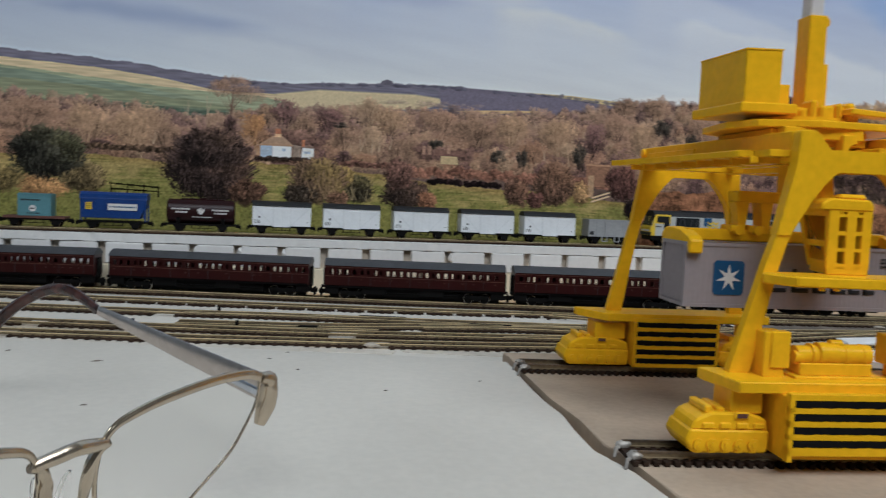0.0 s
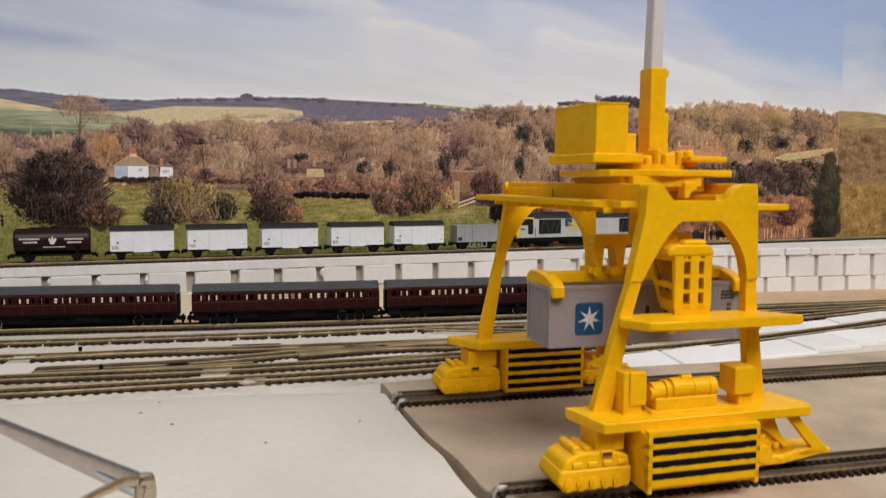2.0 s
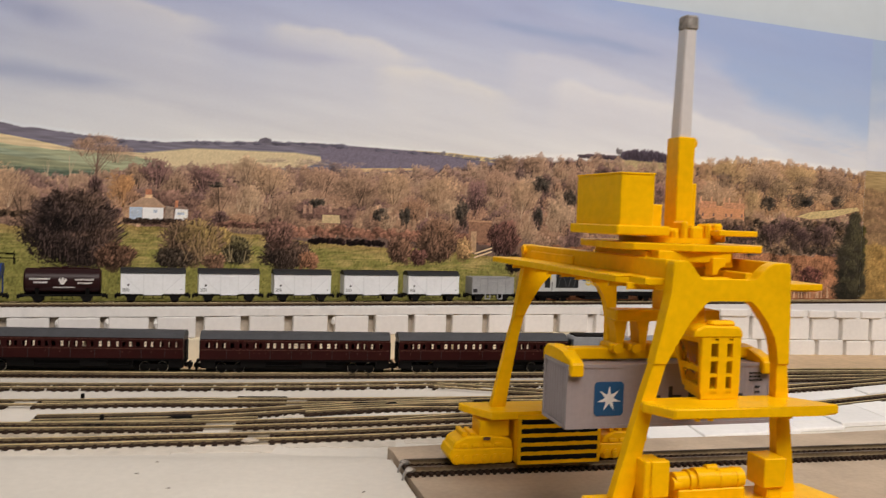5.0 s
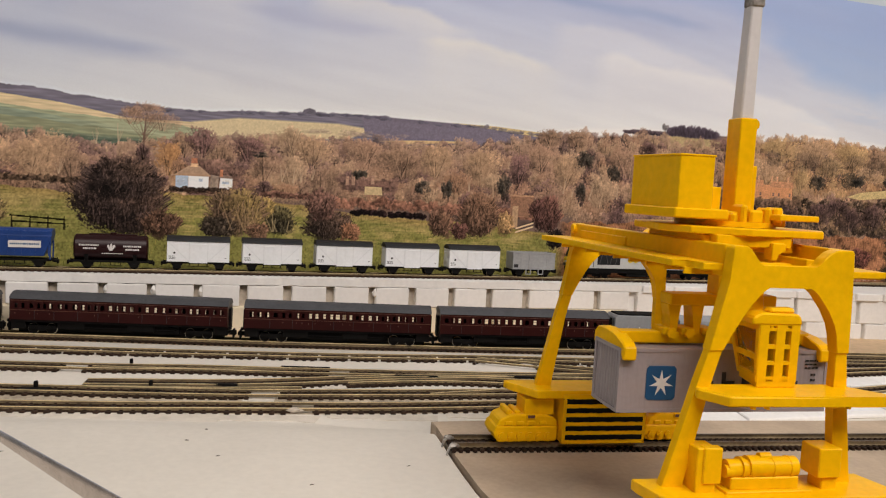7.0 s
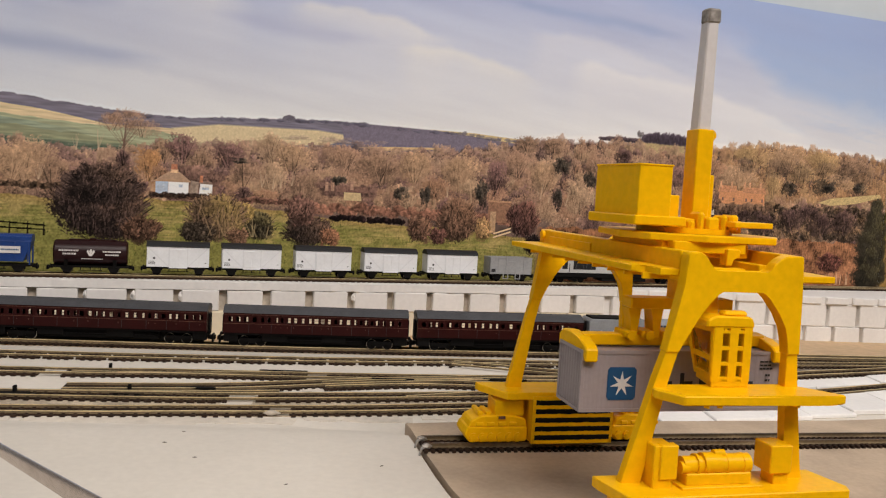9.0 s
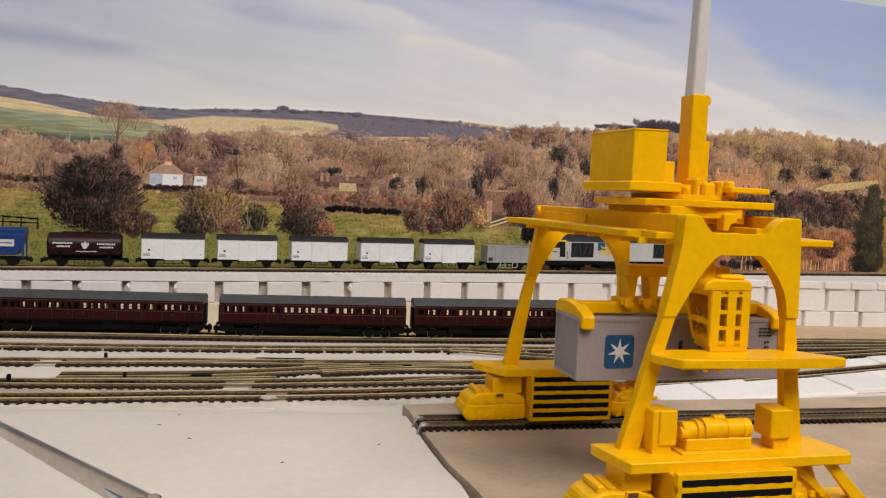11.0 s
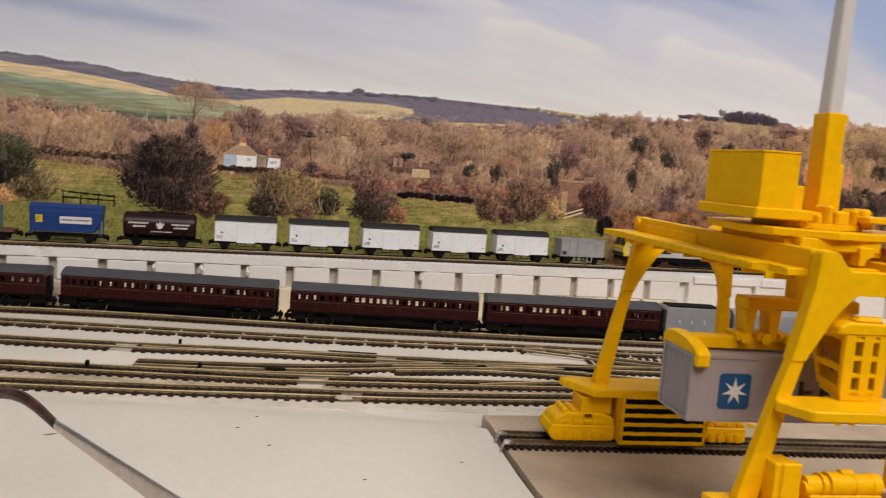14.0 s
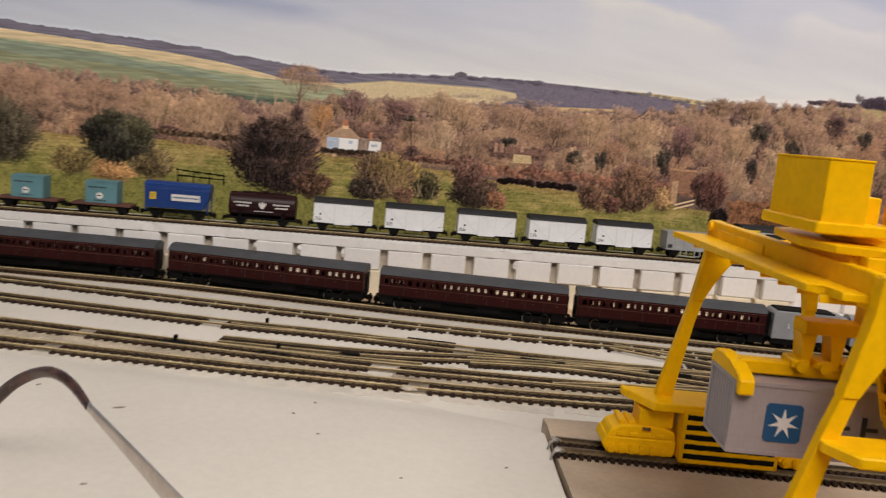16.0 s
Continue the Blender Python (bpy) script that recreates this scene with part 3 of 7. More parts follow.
def chassis4(ob, half, z0, axle, r=2.7):
    """Four-wheel underframe: solebar, axleguards, buffers, couplings, wheels."""
    bm = new_bm()
    box(bm, -half, half, -6.2, 6.2, z0 - 1.3, z0, 0.15)
    part("underframe", bm, UNDERFRAME, ob)
    for sx in (-axle, axle):
        for y in (-5.4, 5.4):
            bm = new_bm()
            prism(bm, [(sx - 4.2, z0 - 1.2), (sx + 4.2, z0 - 1.2), (sx + 1.6, z0 - 4.6), (sx - 1.6, z0 - 4.6)], "y", y - 0.5, y + 0.5)
            part("axleguard", bm, UNDERFRAME, ob)
            wheel("wheel", ob, sx, 4.2 if y > 0 else -4.2, r - 0.75, r)
    bm = new_bm()
    box(bm, -axle * 0.5, axle * 0.5, -5.9, -5.5, z0 - 3.3, z0 - 2.9)
    for q in (-0.42, 0, 0.42):
        box(bm, q * axle - 0.3, q * axle + 0.3, -5.9, -5.5, z0 - 3.3, z0 - 1.2)
    part("brake_gear", bm, UNDERFRAME, ob)
    for s in (-1, 1):
        bm = new_bm()
        box(bm, min(s * half, s * (half + 3.4)), max(s * half, s * (half + 3.4)), -1.3, 1.3, z0 - 2.4, z0 - 0.9, 0.2)
        box(bm, min(s * (half + 2.6), s * (half + 3.8)), max(s * (half + 2.6), s * (half + 3.8)), -2.2, 2.2, z0 - 3.2, z0 - 0.6, 0.2)
        part("coupling", bm, UNDERFRAME, ob)
        for y in (-4, 4):
            bm = new_bm()
            cyl(bm, (s * (half + 1.2), y, z0 - 0.7), "x", 0.55, 2.4, 10)
            cyl(bm, (s * (half + 2.3), y, z0 - 0.7), "x", 1.1, 0.4, 12)
            part("buffer", bm, UNDERFRAME, ob)


def bars(bm, x, z, width, rows, y=-7.0, height=0.42, gap=0.85, seed=1):
    """Lines of small print that cannot be read, as plain bars."""
    r = random.Random(seed)
    for i in range(rows):
        p = x
        while p < x + width - 0.4:
            w = min(r.uniform(0.5, 1.3), x + width - p)
            box(bm, p, p + w, y - 0.06, y + 0.05, z - i * gap, z - i * gap + height)
            p += w + 0.3


UP = 34.3  # datum of the upper line, 0.75 above its rail tops


def fish_van(x):
    ob = thing("goods_van", "white four-wheel goods van with dark arched roof", "goods wagon", "white goods vans", (x, y_upper(x), UP), turn_upper(x))
    h = 20.6
    bm = new_bm()
    box(bm, -h, h, -7, 7, 5.3, 19.6, 0.25)
    body = part("body", bm, VAN_WHITE, ob)
    bm = new_bm()
    arc = [(-7.5, 19.3)] + [(7.5 * math.sin(a), 19.3 + 3.6 * (math.cos(a) - math.cos(1.25)) / (1 - math.cos(1.25))) for a in (-1.25 + 2.5 * k / 10 for k in range(11))] + [(7.5, 19.3)]
    arc = [(y * 7.5 / 7.12 if abs(y) < 7.4 else y, z) for y, z in arc]
    prism(bm, arc, "x", -h - 0.35, h + 0.35)
    part("roof", bm, ROOF_DARK, ob, smooth=True)
    for s in (-1, 1):
        a, b = (s * 6.5, 5.8), (s * 19.5, 18.6)
        d = Vector((b[0] - a[0], b[1] - a[1])).normalized()
        n = Vector((-d.y, d.x)) * 0.32
        bm = new_bm()
        prism(bm, [(a[0] + n.x, a[1] + n.y), (b[0] + n.x, b[1] + n.y), (b[0] - n.x, b[1] - n.y), (a[0] - n.x, a[1] - n.y)], "y", -7.25, -6.9)
        part("brace", bm, VAN_SHADE, body)
    for px in (-20.2, -6.1, 6.1, 20.2):
        bm = new_bm()
        box(bm, px - 0.3, px + 0.3, -7.22, -6.9, 5.4, 19.4)
        part("strap", bm, VAN_SHADE, body)
    for px in (-5.6, 0.15):
        bm = new_bm()
        box(bm, px, px + 5.45, -7.2, -6.9, 6.2, 17.6, 0.1)
        part("door", bm, VAN_WHITE, body)
    bm = new_bm()
    box(bm, -6, 6, -7.35, -6.9, 4.6, 5.5)
    part("door_step", bm, VAN_WHITE, body)
    bm = new_bm()
    cyl(bm, (-15.8, -7.02, 11.4), "y", 0.75, 0.2, 14)
    part("spot", bm, PRINT_BLACK, body, "small dark round spot")
    bm = new_bm()
    bars(bm, -19.3, 8.9, 4.2, 3, seed=4)
    bars(bm, 17.6, 8.2, 1.3, 1, seed=5)
    part("small_print", bm, PRINT_BLACK, body)["kind"] = "stuff"
    chassis4(ob, h, 5.3, 14.0)
    return ob


van = fish_van(-146.7)
for x in (-97.8, -47.4, 2.6, 51.0):
    copy_thing(van, pose(x * MM, y_upper(x) * MM, UP * MM, 0, 0, turn_upper(x)))


def tank_wagon(x):
    ob = thing("tank_wagon", "dark maroon four-wheel tank wagon with white print", "tank wagon", "", (x, y_upper(x), UP), turn_upper(x))
    bm = new_bm()
    for xa, ra, xb, rb in ((-22, 8.6, 22, 8.6), (-23, 7.4, -22, 8.6), (22, 8.6, 23, 7.4)):
        rings = []
        for xx, r in ((xa, ra), (xb, rb)):
            rings.append([bm.verts.new((xx, r * 0.82 * math.cos(t), 13.2 + r * math.sin(t))) for t in (2 * math.pi * k / 32 for k in range(32))])
        for k in range(32):
            bm.faces.new((rings[0][k], rings[0][(k + 1) % 32], rings[1][(k + 1) % 32], rings[1][k]))
        if xa == -23:
            bm.faces.new(rings[0])
        if xb == 23:
            bm.faces.new(rings[1])
    bmesh.ops.remove_doubles(bm, verts=bm.verts, dist=0.01)
    tank = part("tank", bm, MAROON_TANK, ob, smooth=True)
    bm = new_bm()
    box(bm, -14, 16, -2, 2, 21.2, 22.4, 0.2)
    cyl(bm, (1, 0, 22.5), "z", 2.2, 1.4, 16)
    part("catwalk", bm, MAROON_TANK, tank)
    bm = new_bm()
    bars(bm, -19.5, 14.6, 12.5, 1, -7.15, 1.1, 1.6, 7)
    bars(bm, -17, 12.4, 8.5, 1, -7.15, 1.1, 1.6, 8)
    bars(bm, 7.5, 14.2, 12, 1, -7.15, 1.1, 1.6, 9)
    bars(bm, 9, 12.0, 8.5, 1, -7.15, 1.1, 1.6, 10)
    bars(bm, -5.5, 9.4, 13, 1, -7.0, 0.6, 1.0, 11)
    part("print", bm, PRINT_WHITE, tank, "white print bars")["kind"] = "stuff"
    bm = new_bm()
    for a in (-0.55, 0, 0.55):
        prism(bm, [(-0.3 + 1.0 * a, 11.6), (0.3 + 1.0 * a, 11.6), (0.95 + 3.2 * a, 15.0 - abs(a)), (0.2 + 3.4 * a, 16.6 - abs(a) * 1.4), (-0.7 + 3.2 * a, 15.2 - abs(a))], "y", -7.35, -6.7)
    part("emblem", bm, PRINT_WHITE, tank, "plain white three-plume emblem")
    for px in (-15, 15):
        bm = new_bm()
        prism(bm, [(-6.5, 4.6), (6.5, 4.6), (7.4, 9.2), (6.3, 8.2), (-6.3, 8.2), (-7.4, 9.2)], "x", px - 1.2, px + 1.2)
        part("saddle", bm, UNDERFRAME, ob)
    chassis4(ob, 23.5, 4.9, 14.5)
    return ob


tank_wagon(-201.3)


def hopper(x):
    ob = thing("hopper_wagon", "blue four-wheel covered hopper wagon with a white name board", "hopper wagon", "", (x, y_upper(x), UP), turn_upper(x))
    bm = new_bm()
    prism(bm, [(-21.5, 23.2), (21.5, 23.2), (21.5, 18.0), (17.2, 6.8), (-19.5, 6.8), (-21.5, 14)], "y", -7.2, 7.2, 0.3)
    body = part("body", bm, BLUE, ob)
    bm = new_bm()
    prism(bm, [(-7.4, 19.8), (7.4, 19.8), (6.6, 22.8), (3.5, 24.6), (-3.5, 24.6), (-6.6, 22.8)], "x", -21.8, 21.8)
    part("roof", bm, BLUE, ob)
    for px in range(-20, 22, 8):
        bm = new_bm()
        box(bm, px - 0.3, px + 0.3, -7.5, -7.0, 7, 19.6)
        part("rib", bm, BLUE, body)
    bm = new_bm()
    box(bm, -3.5, 15.5, -7.8, -7.3, 12.4, 16.9)
    board = part("name_board", bm, PRINT_WHITE, body)
    bm = new_bm()
    bars(bm, -2.5, 14.2, 17, 1, -7.8, 1.0, 1, 3)
    part("print", bm, LOGO_BLUE, board)["kind"] = "stuff"
    bm = new_bm()
    box(bm, -17.8, -13.8, -7.7, -7.3, 12.6, 17.4)
    lab = part("label_plate", bm, LOCO_YELLOW, body, "small yellow square plate")
    bm = new_bm()
    bars(bm, -17.2, 16, 2.8, 3, -7.7, 0.5, 1.2, 6)
    part("print", bm, PRINT_BLACK, lab)["kind"] = "stuff"
    for px in (-11, -2.5, 6.5):
        bm = new_bm()
        box(bm, px, px + 2.6, -7.35, -7.1, 9.2, 11.0)
        part("handwheel_box", bm, BLUE, body)
    for px in (-20.8, 20.8):
        for y in (-6.4, 6.4):
            bm = new_bm()
            box(bm, px - 0.45, px + 0.45, y - 0.45, y + 0.45, 4.8, 20)
            part("corner_post", bm, BLUE, ob)
    chassis4(ob, 21.5, 4.9, 14.0)
    return ob


hopper(-257.5)


def container_flat(x):
    ob = thing("flat_wagon", "brown four-wheel flat wagon with black running gear", "flat wagon", "flat wagons with containers", (x, y_upper(x), UP), turn_upper(x))
    bm = new_bm()
    box(bm, -19.5, 19.5, -7, 7, 5.0, 6.6, 0.2)
    part("deck", bm, RUST_DECK, ob)
    chassis4(ob, 19.5, 5.2, 13.0)
    c = thing("small_container", "pale teal small container resting on a flat wagon", "container", "teal containers", (x, y_upper(x), UP + 6.6), turn_upper(x))
    bm = new_bm()
    box(bm, -10.2, 10.2, -6.6, 6.6, 0, 15.2, 0.3)
    b = part("body", bm, TEAL, c)
    bm = new_bm()
    for px in (-10, 10):
        box(bm, px - 0.35, px + 0.35, -6.9, -6.4, 0.2, 15)
    box(bm, -10, 10, -6.85, -6.4, 14.2, 15.0)
    part("frame_rib", bm, TEAL, b)
    bm = new_bm()
    cyl(bm, (-1, -6.7, 5.2), "y", 2.2, 0.3, 20)
    logo = part("badge", bm, PRINT_WHITE, b, "pale round badge")
    bm = new_bm()
    box(bm, -2.4, 0.4, -6.95, -6.7, 4.9, 5.5)
    prism(bm, [(-2.6, 5.2), (-1.7, 6.1), (-1.7, 4.3)], "y", -6.95, -6.7)
    bars(bm, -8.5, 10.3, 12, 1, -6.65, 1.0, 1, 3)
    bars(bm, -5, 1.6, 9, 1, -6.65, 0.6, 1, 5)
    part("print", bm, PRINT_BLACK, logo)["kind"] = "stuff"


container_flat(-306.5)
container_flat(-353.5)


def open_wagon(x):
    ob = thing("open_wagon", "light grey open mineral wagon on black underframe", "mineral wagon", "", (x, y_upper(x), UP), turn_upper(x))
    bm = new_bm()
    for a in ((-18, 18, -7, -6.2), (-18, 18, 6.2, 7), (-18, -17.2, -6.3, 6.3), (17.2, 18, -6.3, 6.3)):
        box(bm, *a, 5.4, 18.6)
    box(bm, -17.5, 17.5, -6.4, 6.4, 5.4, 6.2)
    body = part("body", bm, WAGON_GREY, ob)
    bm = new_bm()
    for px in (-17.5, -11, -4.2, 4.2, 11, 17.5):
        box(bm, px - 0.35, px + 0.35, -7.4, -6.9, 5.5, 18.2)
    box(bm, -18.2, 18.2, -7.35, -6.9, 17.9, 18.8)
    part("rib", bm, WAGON_GREY, body)
    bm = new_bm()
    box(bm, -3.9, 3.9, -7.25, -6.9, 6.4, 15.5, 0.1)
    part("side_door", bm, WAGON_GREY, body)
    bm = new_bm()
    box(bm, -16.8, -13.4, -7.2, -6.95, 6.8, 9.4)
    part("data_panel", bm, PRINT_BLACK, body)
    bm = new_bm()
    for px in (-6.5, -2.5, 4, 8):
        box(bm, px - 0.35, px + 0.35, -7.2, -6.8, 1.4, 5.5)
    box(bm, -6.8, -2.2, -7.2, -6.8, 1.4, 2.0)
    box(bm, 3.7, 8.3, -7.2, -6.8, 1.4, 2.0)
    part("brake_lever", bm, WAGON_GREY, ob)
    chassis4(ob, 18, 5.4, 11.0)


open_wagon(99.5)


def bogie(ob, cx, z, r=2.4, half=8, tyre=UNDERFRAME, drop=0.0):
    for y in (-5.6, 5.6):
        bm = new_bm()
        prism(bm, [(cx - half, z + 1.6), (cx + half, z + 1.6), (cx + half - 1, z - 0.6), (cx + 2.5, z - 0.9), (cx + 2, z - 1.8), (cx - 2, z - 1.8), (cx - 2.5, z - 0.9), (cx - half + 1, z - 0.6)], "y", y - 0.6, y + 0.6)
        part("bogie_frame", bm, UNDERFRAME, ob)
        for dx in (-half * 0.62, half * 0.62):
            wheel("wheel", ob, cx + dx, math.copysign(4.3, y), r - drop, r, tyre)


def diesel(x0):
    """Grey six-axle diesel with a yellow nose; x0 is its leading end."""
    L = 143.0
    xc = x0 + L / 2
    ob = thing("diesel_locomotive", "pale grey diesel locomotive with yellow cab end and dark roof", "locomotive", "", (xc, y_upper(xc), UP), turn_upper(xc))
    h = L / 2
    bm = new_bm()
    prism(bm, [(-h + 1.0, 7.7), (h, 7.7), (h, 23.8), (-h + 4.2, 23.8), (-h + 1.6, 15.5), (-h + 0.4, 14.0)], "y", -8.6, 8.6, 0.35)
    body = part("body", bm, LOCO_GREY, ob)
    bm = new_bm()
    prism(bm, [(-8.7, 23.2), (8.7, 23.2), (7.6, 25.6), (4.5, 27.6), (-4.5, 27.6), (-7.6, 25.6)], "x", -h + 3.6, h - 1)
    for px in range(-40, 60, 14):
        box(bm, px, px + 9, -5, 5, 27.2, 28.4, 0.2)
    part("roof", bm, ROOF_DARK, ob)
    bm = new_bm()
    prism(bm, [(-h + 0.9, 7.8), (-h + 4.3, 7.8), (-h + 4.3, 23.9), (-h + 4.1, 23.9), (-h + 1.5, 15.5), (-h + 0.3, 14.0)], "y", -8.75, 8.75)
    nose = part("cab_front", bm, LOCO_YELLOW, ob, "yellow painted cab end")
    bm = new_bm()
    for y0, y1 in ((-8.2, -0.5), (0.5, 8.2)):
        prism(bm, [(-h + 1.15, 15.9), (-h + 3.95, 23.4), (-h + 4.15, 23.3), (-h + 1.45, 15.7)], "y", y0, y1)
    part("windscreen", bm, DARK_GLASS, nose)
    bm = new_bm()
    box(bm, -h + 0.2, -h + 1.2, -8.8, 8.8, 8.0, 10.4)
    part("buffer_beam", bm, PRINT_BLACK, nose)
    bm = new_bm()
    box(bm, -h + 0.1, -h + 0.9, -6, 6, 11, 12.4)
    part("headlight_bar", bm, PRINT_WHITE, nose)
    bm = new_bm()
    box(bm, -h + 4.4, -h + 17.4, -8.8, -8.4, 17.4, 24.6, 0.1)
    panel = part("cab_panel", bm, LOCO_YELLOW, body, "yellow surround of the cab side window")
    bm = new_bm()
    box(bm, -h + 5.6, -h + 16.2, -8.95, -8.6, 18.2, 23.2, 0.1)
    part("side_window", bm, DARK_GLASS, panel, "dark cab side window")
    bm = new_bm()
    box(bm, -h + 11.8, -h + 16.6, -8.92, -8.5, 10.8, 18.4, 0.1)
    part("cab_door", bm, DARK_GLASS, body, "dark open cab door")
    bm = new_bm()
    box(bm, -h + 18.2, -h + 18.6, -9.0, -8.5, 8.6, 15.5)
    part("door_handrail", bm, PRINT_BLACK, body)
    for a, b in ((22.0, 42.5), (100, 115)):
        bm = new_bm()
        box(bm, -h + a, -h + b, -8.9, -8.5, 10.8, 22.6)
        g = part("grille", bm, DARK_GLASS, body, "dark louvred grille")
        bm = new_bm()
        k = a + 1.5
        while k < b - 1:
            prism(bm, [(-h + k, 11.5), (-h + k + 0.5, 11.5), (-h + k + 3.3, 21.6), (-h + k + 2.8, 21.6)] if int(k) % 2 else [(-h + k + 2.8, 11.5), (-h + k + 3.3, 11.5), (-h + k + 0.5, 21.6), (-h + k, 21.6)], "y", -9.1, -8.8)
            k += 4.8
        part("slat", bm, ROOF_GREY, g)
    bm = new_bm()
    box(bm, -h + 46.5, -h + 53, -8.85, -8.5, 16.6, 23.0)
    badge = part("badge", bm, LOGO_BLUE, body, "blue and yellow square badge")
    bm = new_bm()
    for i in range(2):
        for j in range(3):
            a, z = -h + 49.4 + 5.0 * i, 20.6 - 2.6 * j
            prism(bm, [(a, z), (a + 2.5, z - 1.6), (a + 5.0, z), (a + 5.0, z - 1.3), (a + 2.5, z - 2.9), (a, z - 1.3)], "y", -9.0, -8.7)
    part("chevron", bm, LOCO_YELLOW, badge)
    bm = new_bm()
    box(bm, -h + 66, -h + 76, -8.8, -8.5, 14.2, 14.9)
    bars(bm, -h + 5, 14.6, 5, 1, -8.85, 0.8, 1, 3)
    part("print", bm, PRINT_BLACK, body)["kind"] = "stuff"
    bm = new_bm()
    box(bm, -h + 1, h - 1, -8.2, 8.2, 4.2, 7.9, 0.2)
    box(bm, -h + 50, -h + 92, -7.6, 7.6, 1.2, 4, 0.4)
    part("underframe", bm, UNDERFRAME, ob)
    bm = new_bm()
    for y in (-8, 8):
        for k in range(3):
            box(bm, -h + 21.5, -h + 25, y - 0.5, y + 0.5, 1.2 + 1.8 * k, 1.7 + 1.8 * k)
    part("cab_steps", bm, UNDERFRAME, ob)["kind"] = "stuff"
    bogie(ob, -h + 22, 3.0, 2.9, 15, UNDERFRAME, 0.75)
    bogie(ob, h - 22, 3.0, 2.9, 15, UNDERFRAME, 0.75)


diesel(130.0)

LOW = BASE + 3.3  # rail top of the coach line


def coach(x0, length, seed):
    """Maroon coach from x0, with window openings right through it."""
    xc = x0 + length / 2
    a = math.degrees(math.atan2(y_coach(xc + 40) - y_coach(xc - 40), 80))
    ob = thing("coach", "maroon passenger coach with grey roof and small windows", "railway coach", "maroon coaches", (xc, y_coach(xc), LOW), a)
    h = length / 2
    r = random.Random(seed)
    spots, x = [], -h + 3.0
    while x < h - 4:
        w = r.choice((1.8, 2.3, 2.6))
        spots.append((x, x + w))
        x += w + r.choice((1.7, 2.2, 2.8))
    for y0, y1 in ((-8.9, -8.3), (8.3, 8.9)):
        bm = new_bm()
        sill = 16.1 if y0 < 0 else 13.2
        box(bm, -h, h, y0, y1, 9.0, sill)
        box(bm, -h, h, y0, y1, 19.2, 22.0)
        edges = [-h] + [e for s in spots for e in s] + [h]
        for p, q in zip(edges[0::2], edges[1::2]):
            box(bm, p, q, y0, y1, sill, 19.2)
        if y0 > 0:
            for p, q in spots:
                if r.random() < 0.28:
                    box(bm, p, q, y0, y1, sill, 19.2)
        side = part("side_panel", bm, MAROON, ob)
        bm = new_bm()
        yo = y0 - 0.08 if y0 < 0 else y1
        box(bm, -h, h, yo, yo + 0.08, 14.8, 15.05)
        box(bm, -h, h, yo, yo + 0.08, 20.6, 20.8)
        part("lining", bm, LINING, side)
        bm = new_bm()
        k = 0
        for p, q in spots:
            k += 1
            if k % 3 == 0:
                box(bm, q + 0.5, q + 0.75, yo - 0.02, yo + 0.08, 9.2, 15.0)
        part("door_gap", bm, PRINT_BLACK, side)["kind"] = "stuff"
        bm = new_bm()
        for p, q in spots:
            if r.random() < 0.35:
                box(bm, p + 0.2, p + 0.5, yo - 0.25, yo + 0.1, 12.6, 13.4)
        part("door_handle", bm, LINING, side)["kind"] = "stuff"
    for p in (-h, h - 0.6):
        bm = new_bm()
        box(bm, p, p + 0.6, -8.5, 8.5, 8.0, 22.2)
        part("end_wall", bm, MAROON, ob)
    for p in (-h - 1.2, h):
        bm = new_bm()
        box(bm, p, p + 1.2, -3.2, 3.2, 6.5, 19.5, 0.2)
        part("gangway", bm, UNDERFRAME, ob)
    bm = new_bm()
    arc = [(9.2 * math.sin(t) / math.sin(1.2), 21.7 + 4.0 * (math.cos(t) - math.cos(1.2)) / (1 - math.cos(1.2))) for t in (-1.2 + 2.4 * k / 12 for k in range(13))]
    prism(bm, arc, "x", -h - 0.3, h + 0.3)
    roof = part("roof", bm, ROOF_GREY, ob, smooth=True)
    k = -h + 7
    while k < h - 5:
        bm = new_bm()
        box(bm, k, k + 1.3, -2.6, -1.4, 25.0, 25.9, 0.2)
        part("roof_vent", bm, ROOF_GREY, roof)
        k += r.uniform(7, 13)
    bm = new_bm()
    box(bm, -h + 0.2, h - 0.2, -8.2, 8.2, 7.6, 9.0)
    # added black core down to the rails, blocking light so the underside reads as shade
    box(bm, -h + 3, h - 3, -2.6, 2.6, 0.5, 7.8)
    box(bm, -h + 30, h - 30, -6.0, 6.0, 2.6, 7.8)
    for p in (-0.22, 0.1):
        box(bm, p * length - 9, p * length + 7, -7, -3, 3.4, 7.8, 0.3)
    box(bm, -h * 0.55, h * 0.5, -6.8, -6.3, 4.4, 4.9)
    for p in (-0.27, 0.25):
        prism(bm, [(p * length - 8, 7.8), (p * length - 7.2, 7.8), (p * length + 5, 4.4), (p * length + 4.2, 4.4)], "y", -6.8, -6.3)
    part("underframe", bm, UNDERFRAME, ob)
    for s in (-1, 1):
        bm = new_bm()
        box(bm, min(s * (h - 9), s * (h - 0.2)), max(s * (h - 9), s * (h - 0.2)), -7.2, 7.2, 3.0, 7.7, 0.3)
        part("headstock", bm, UNDERFRAME, ob)
        bm = new_bm()
        box(bm, min(s * h, s * (h + 4.4)), max(s * h, s * (h + 4.4)), -1.7, 1.7, 2.6, 5.2, 0.2)
        box(bm, min(s * (h + 2.2), s * (h + 3.4)), max(s * (h + 2.2), s * (h + 3.4)), -2.4, 2.4, 0.9, 6.2, 0.2)
        part("coupling", bm, UNDERFRAME, ob)
        bm = new_bm()
        box(bm, min(s * (h + 0.2), s * (h + 2.2)), max(s * (h + 0.2), s * (h + 2.2)), -7, -4.6, 7.0, 8.8, 0.3)
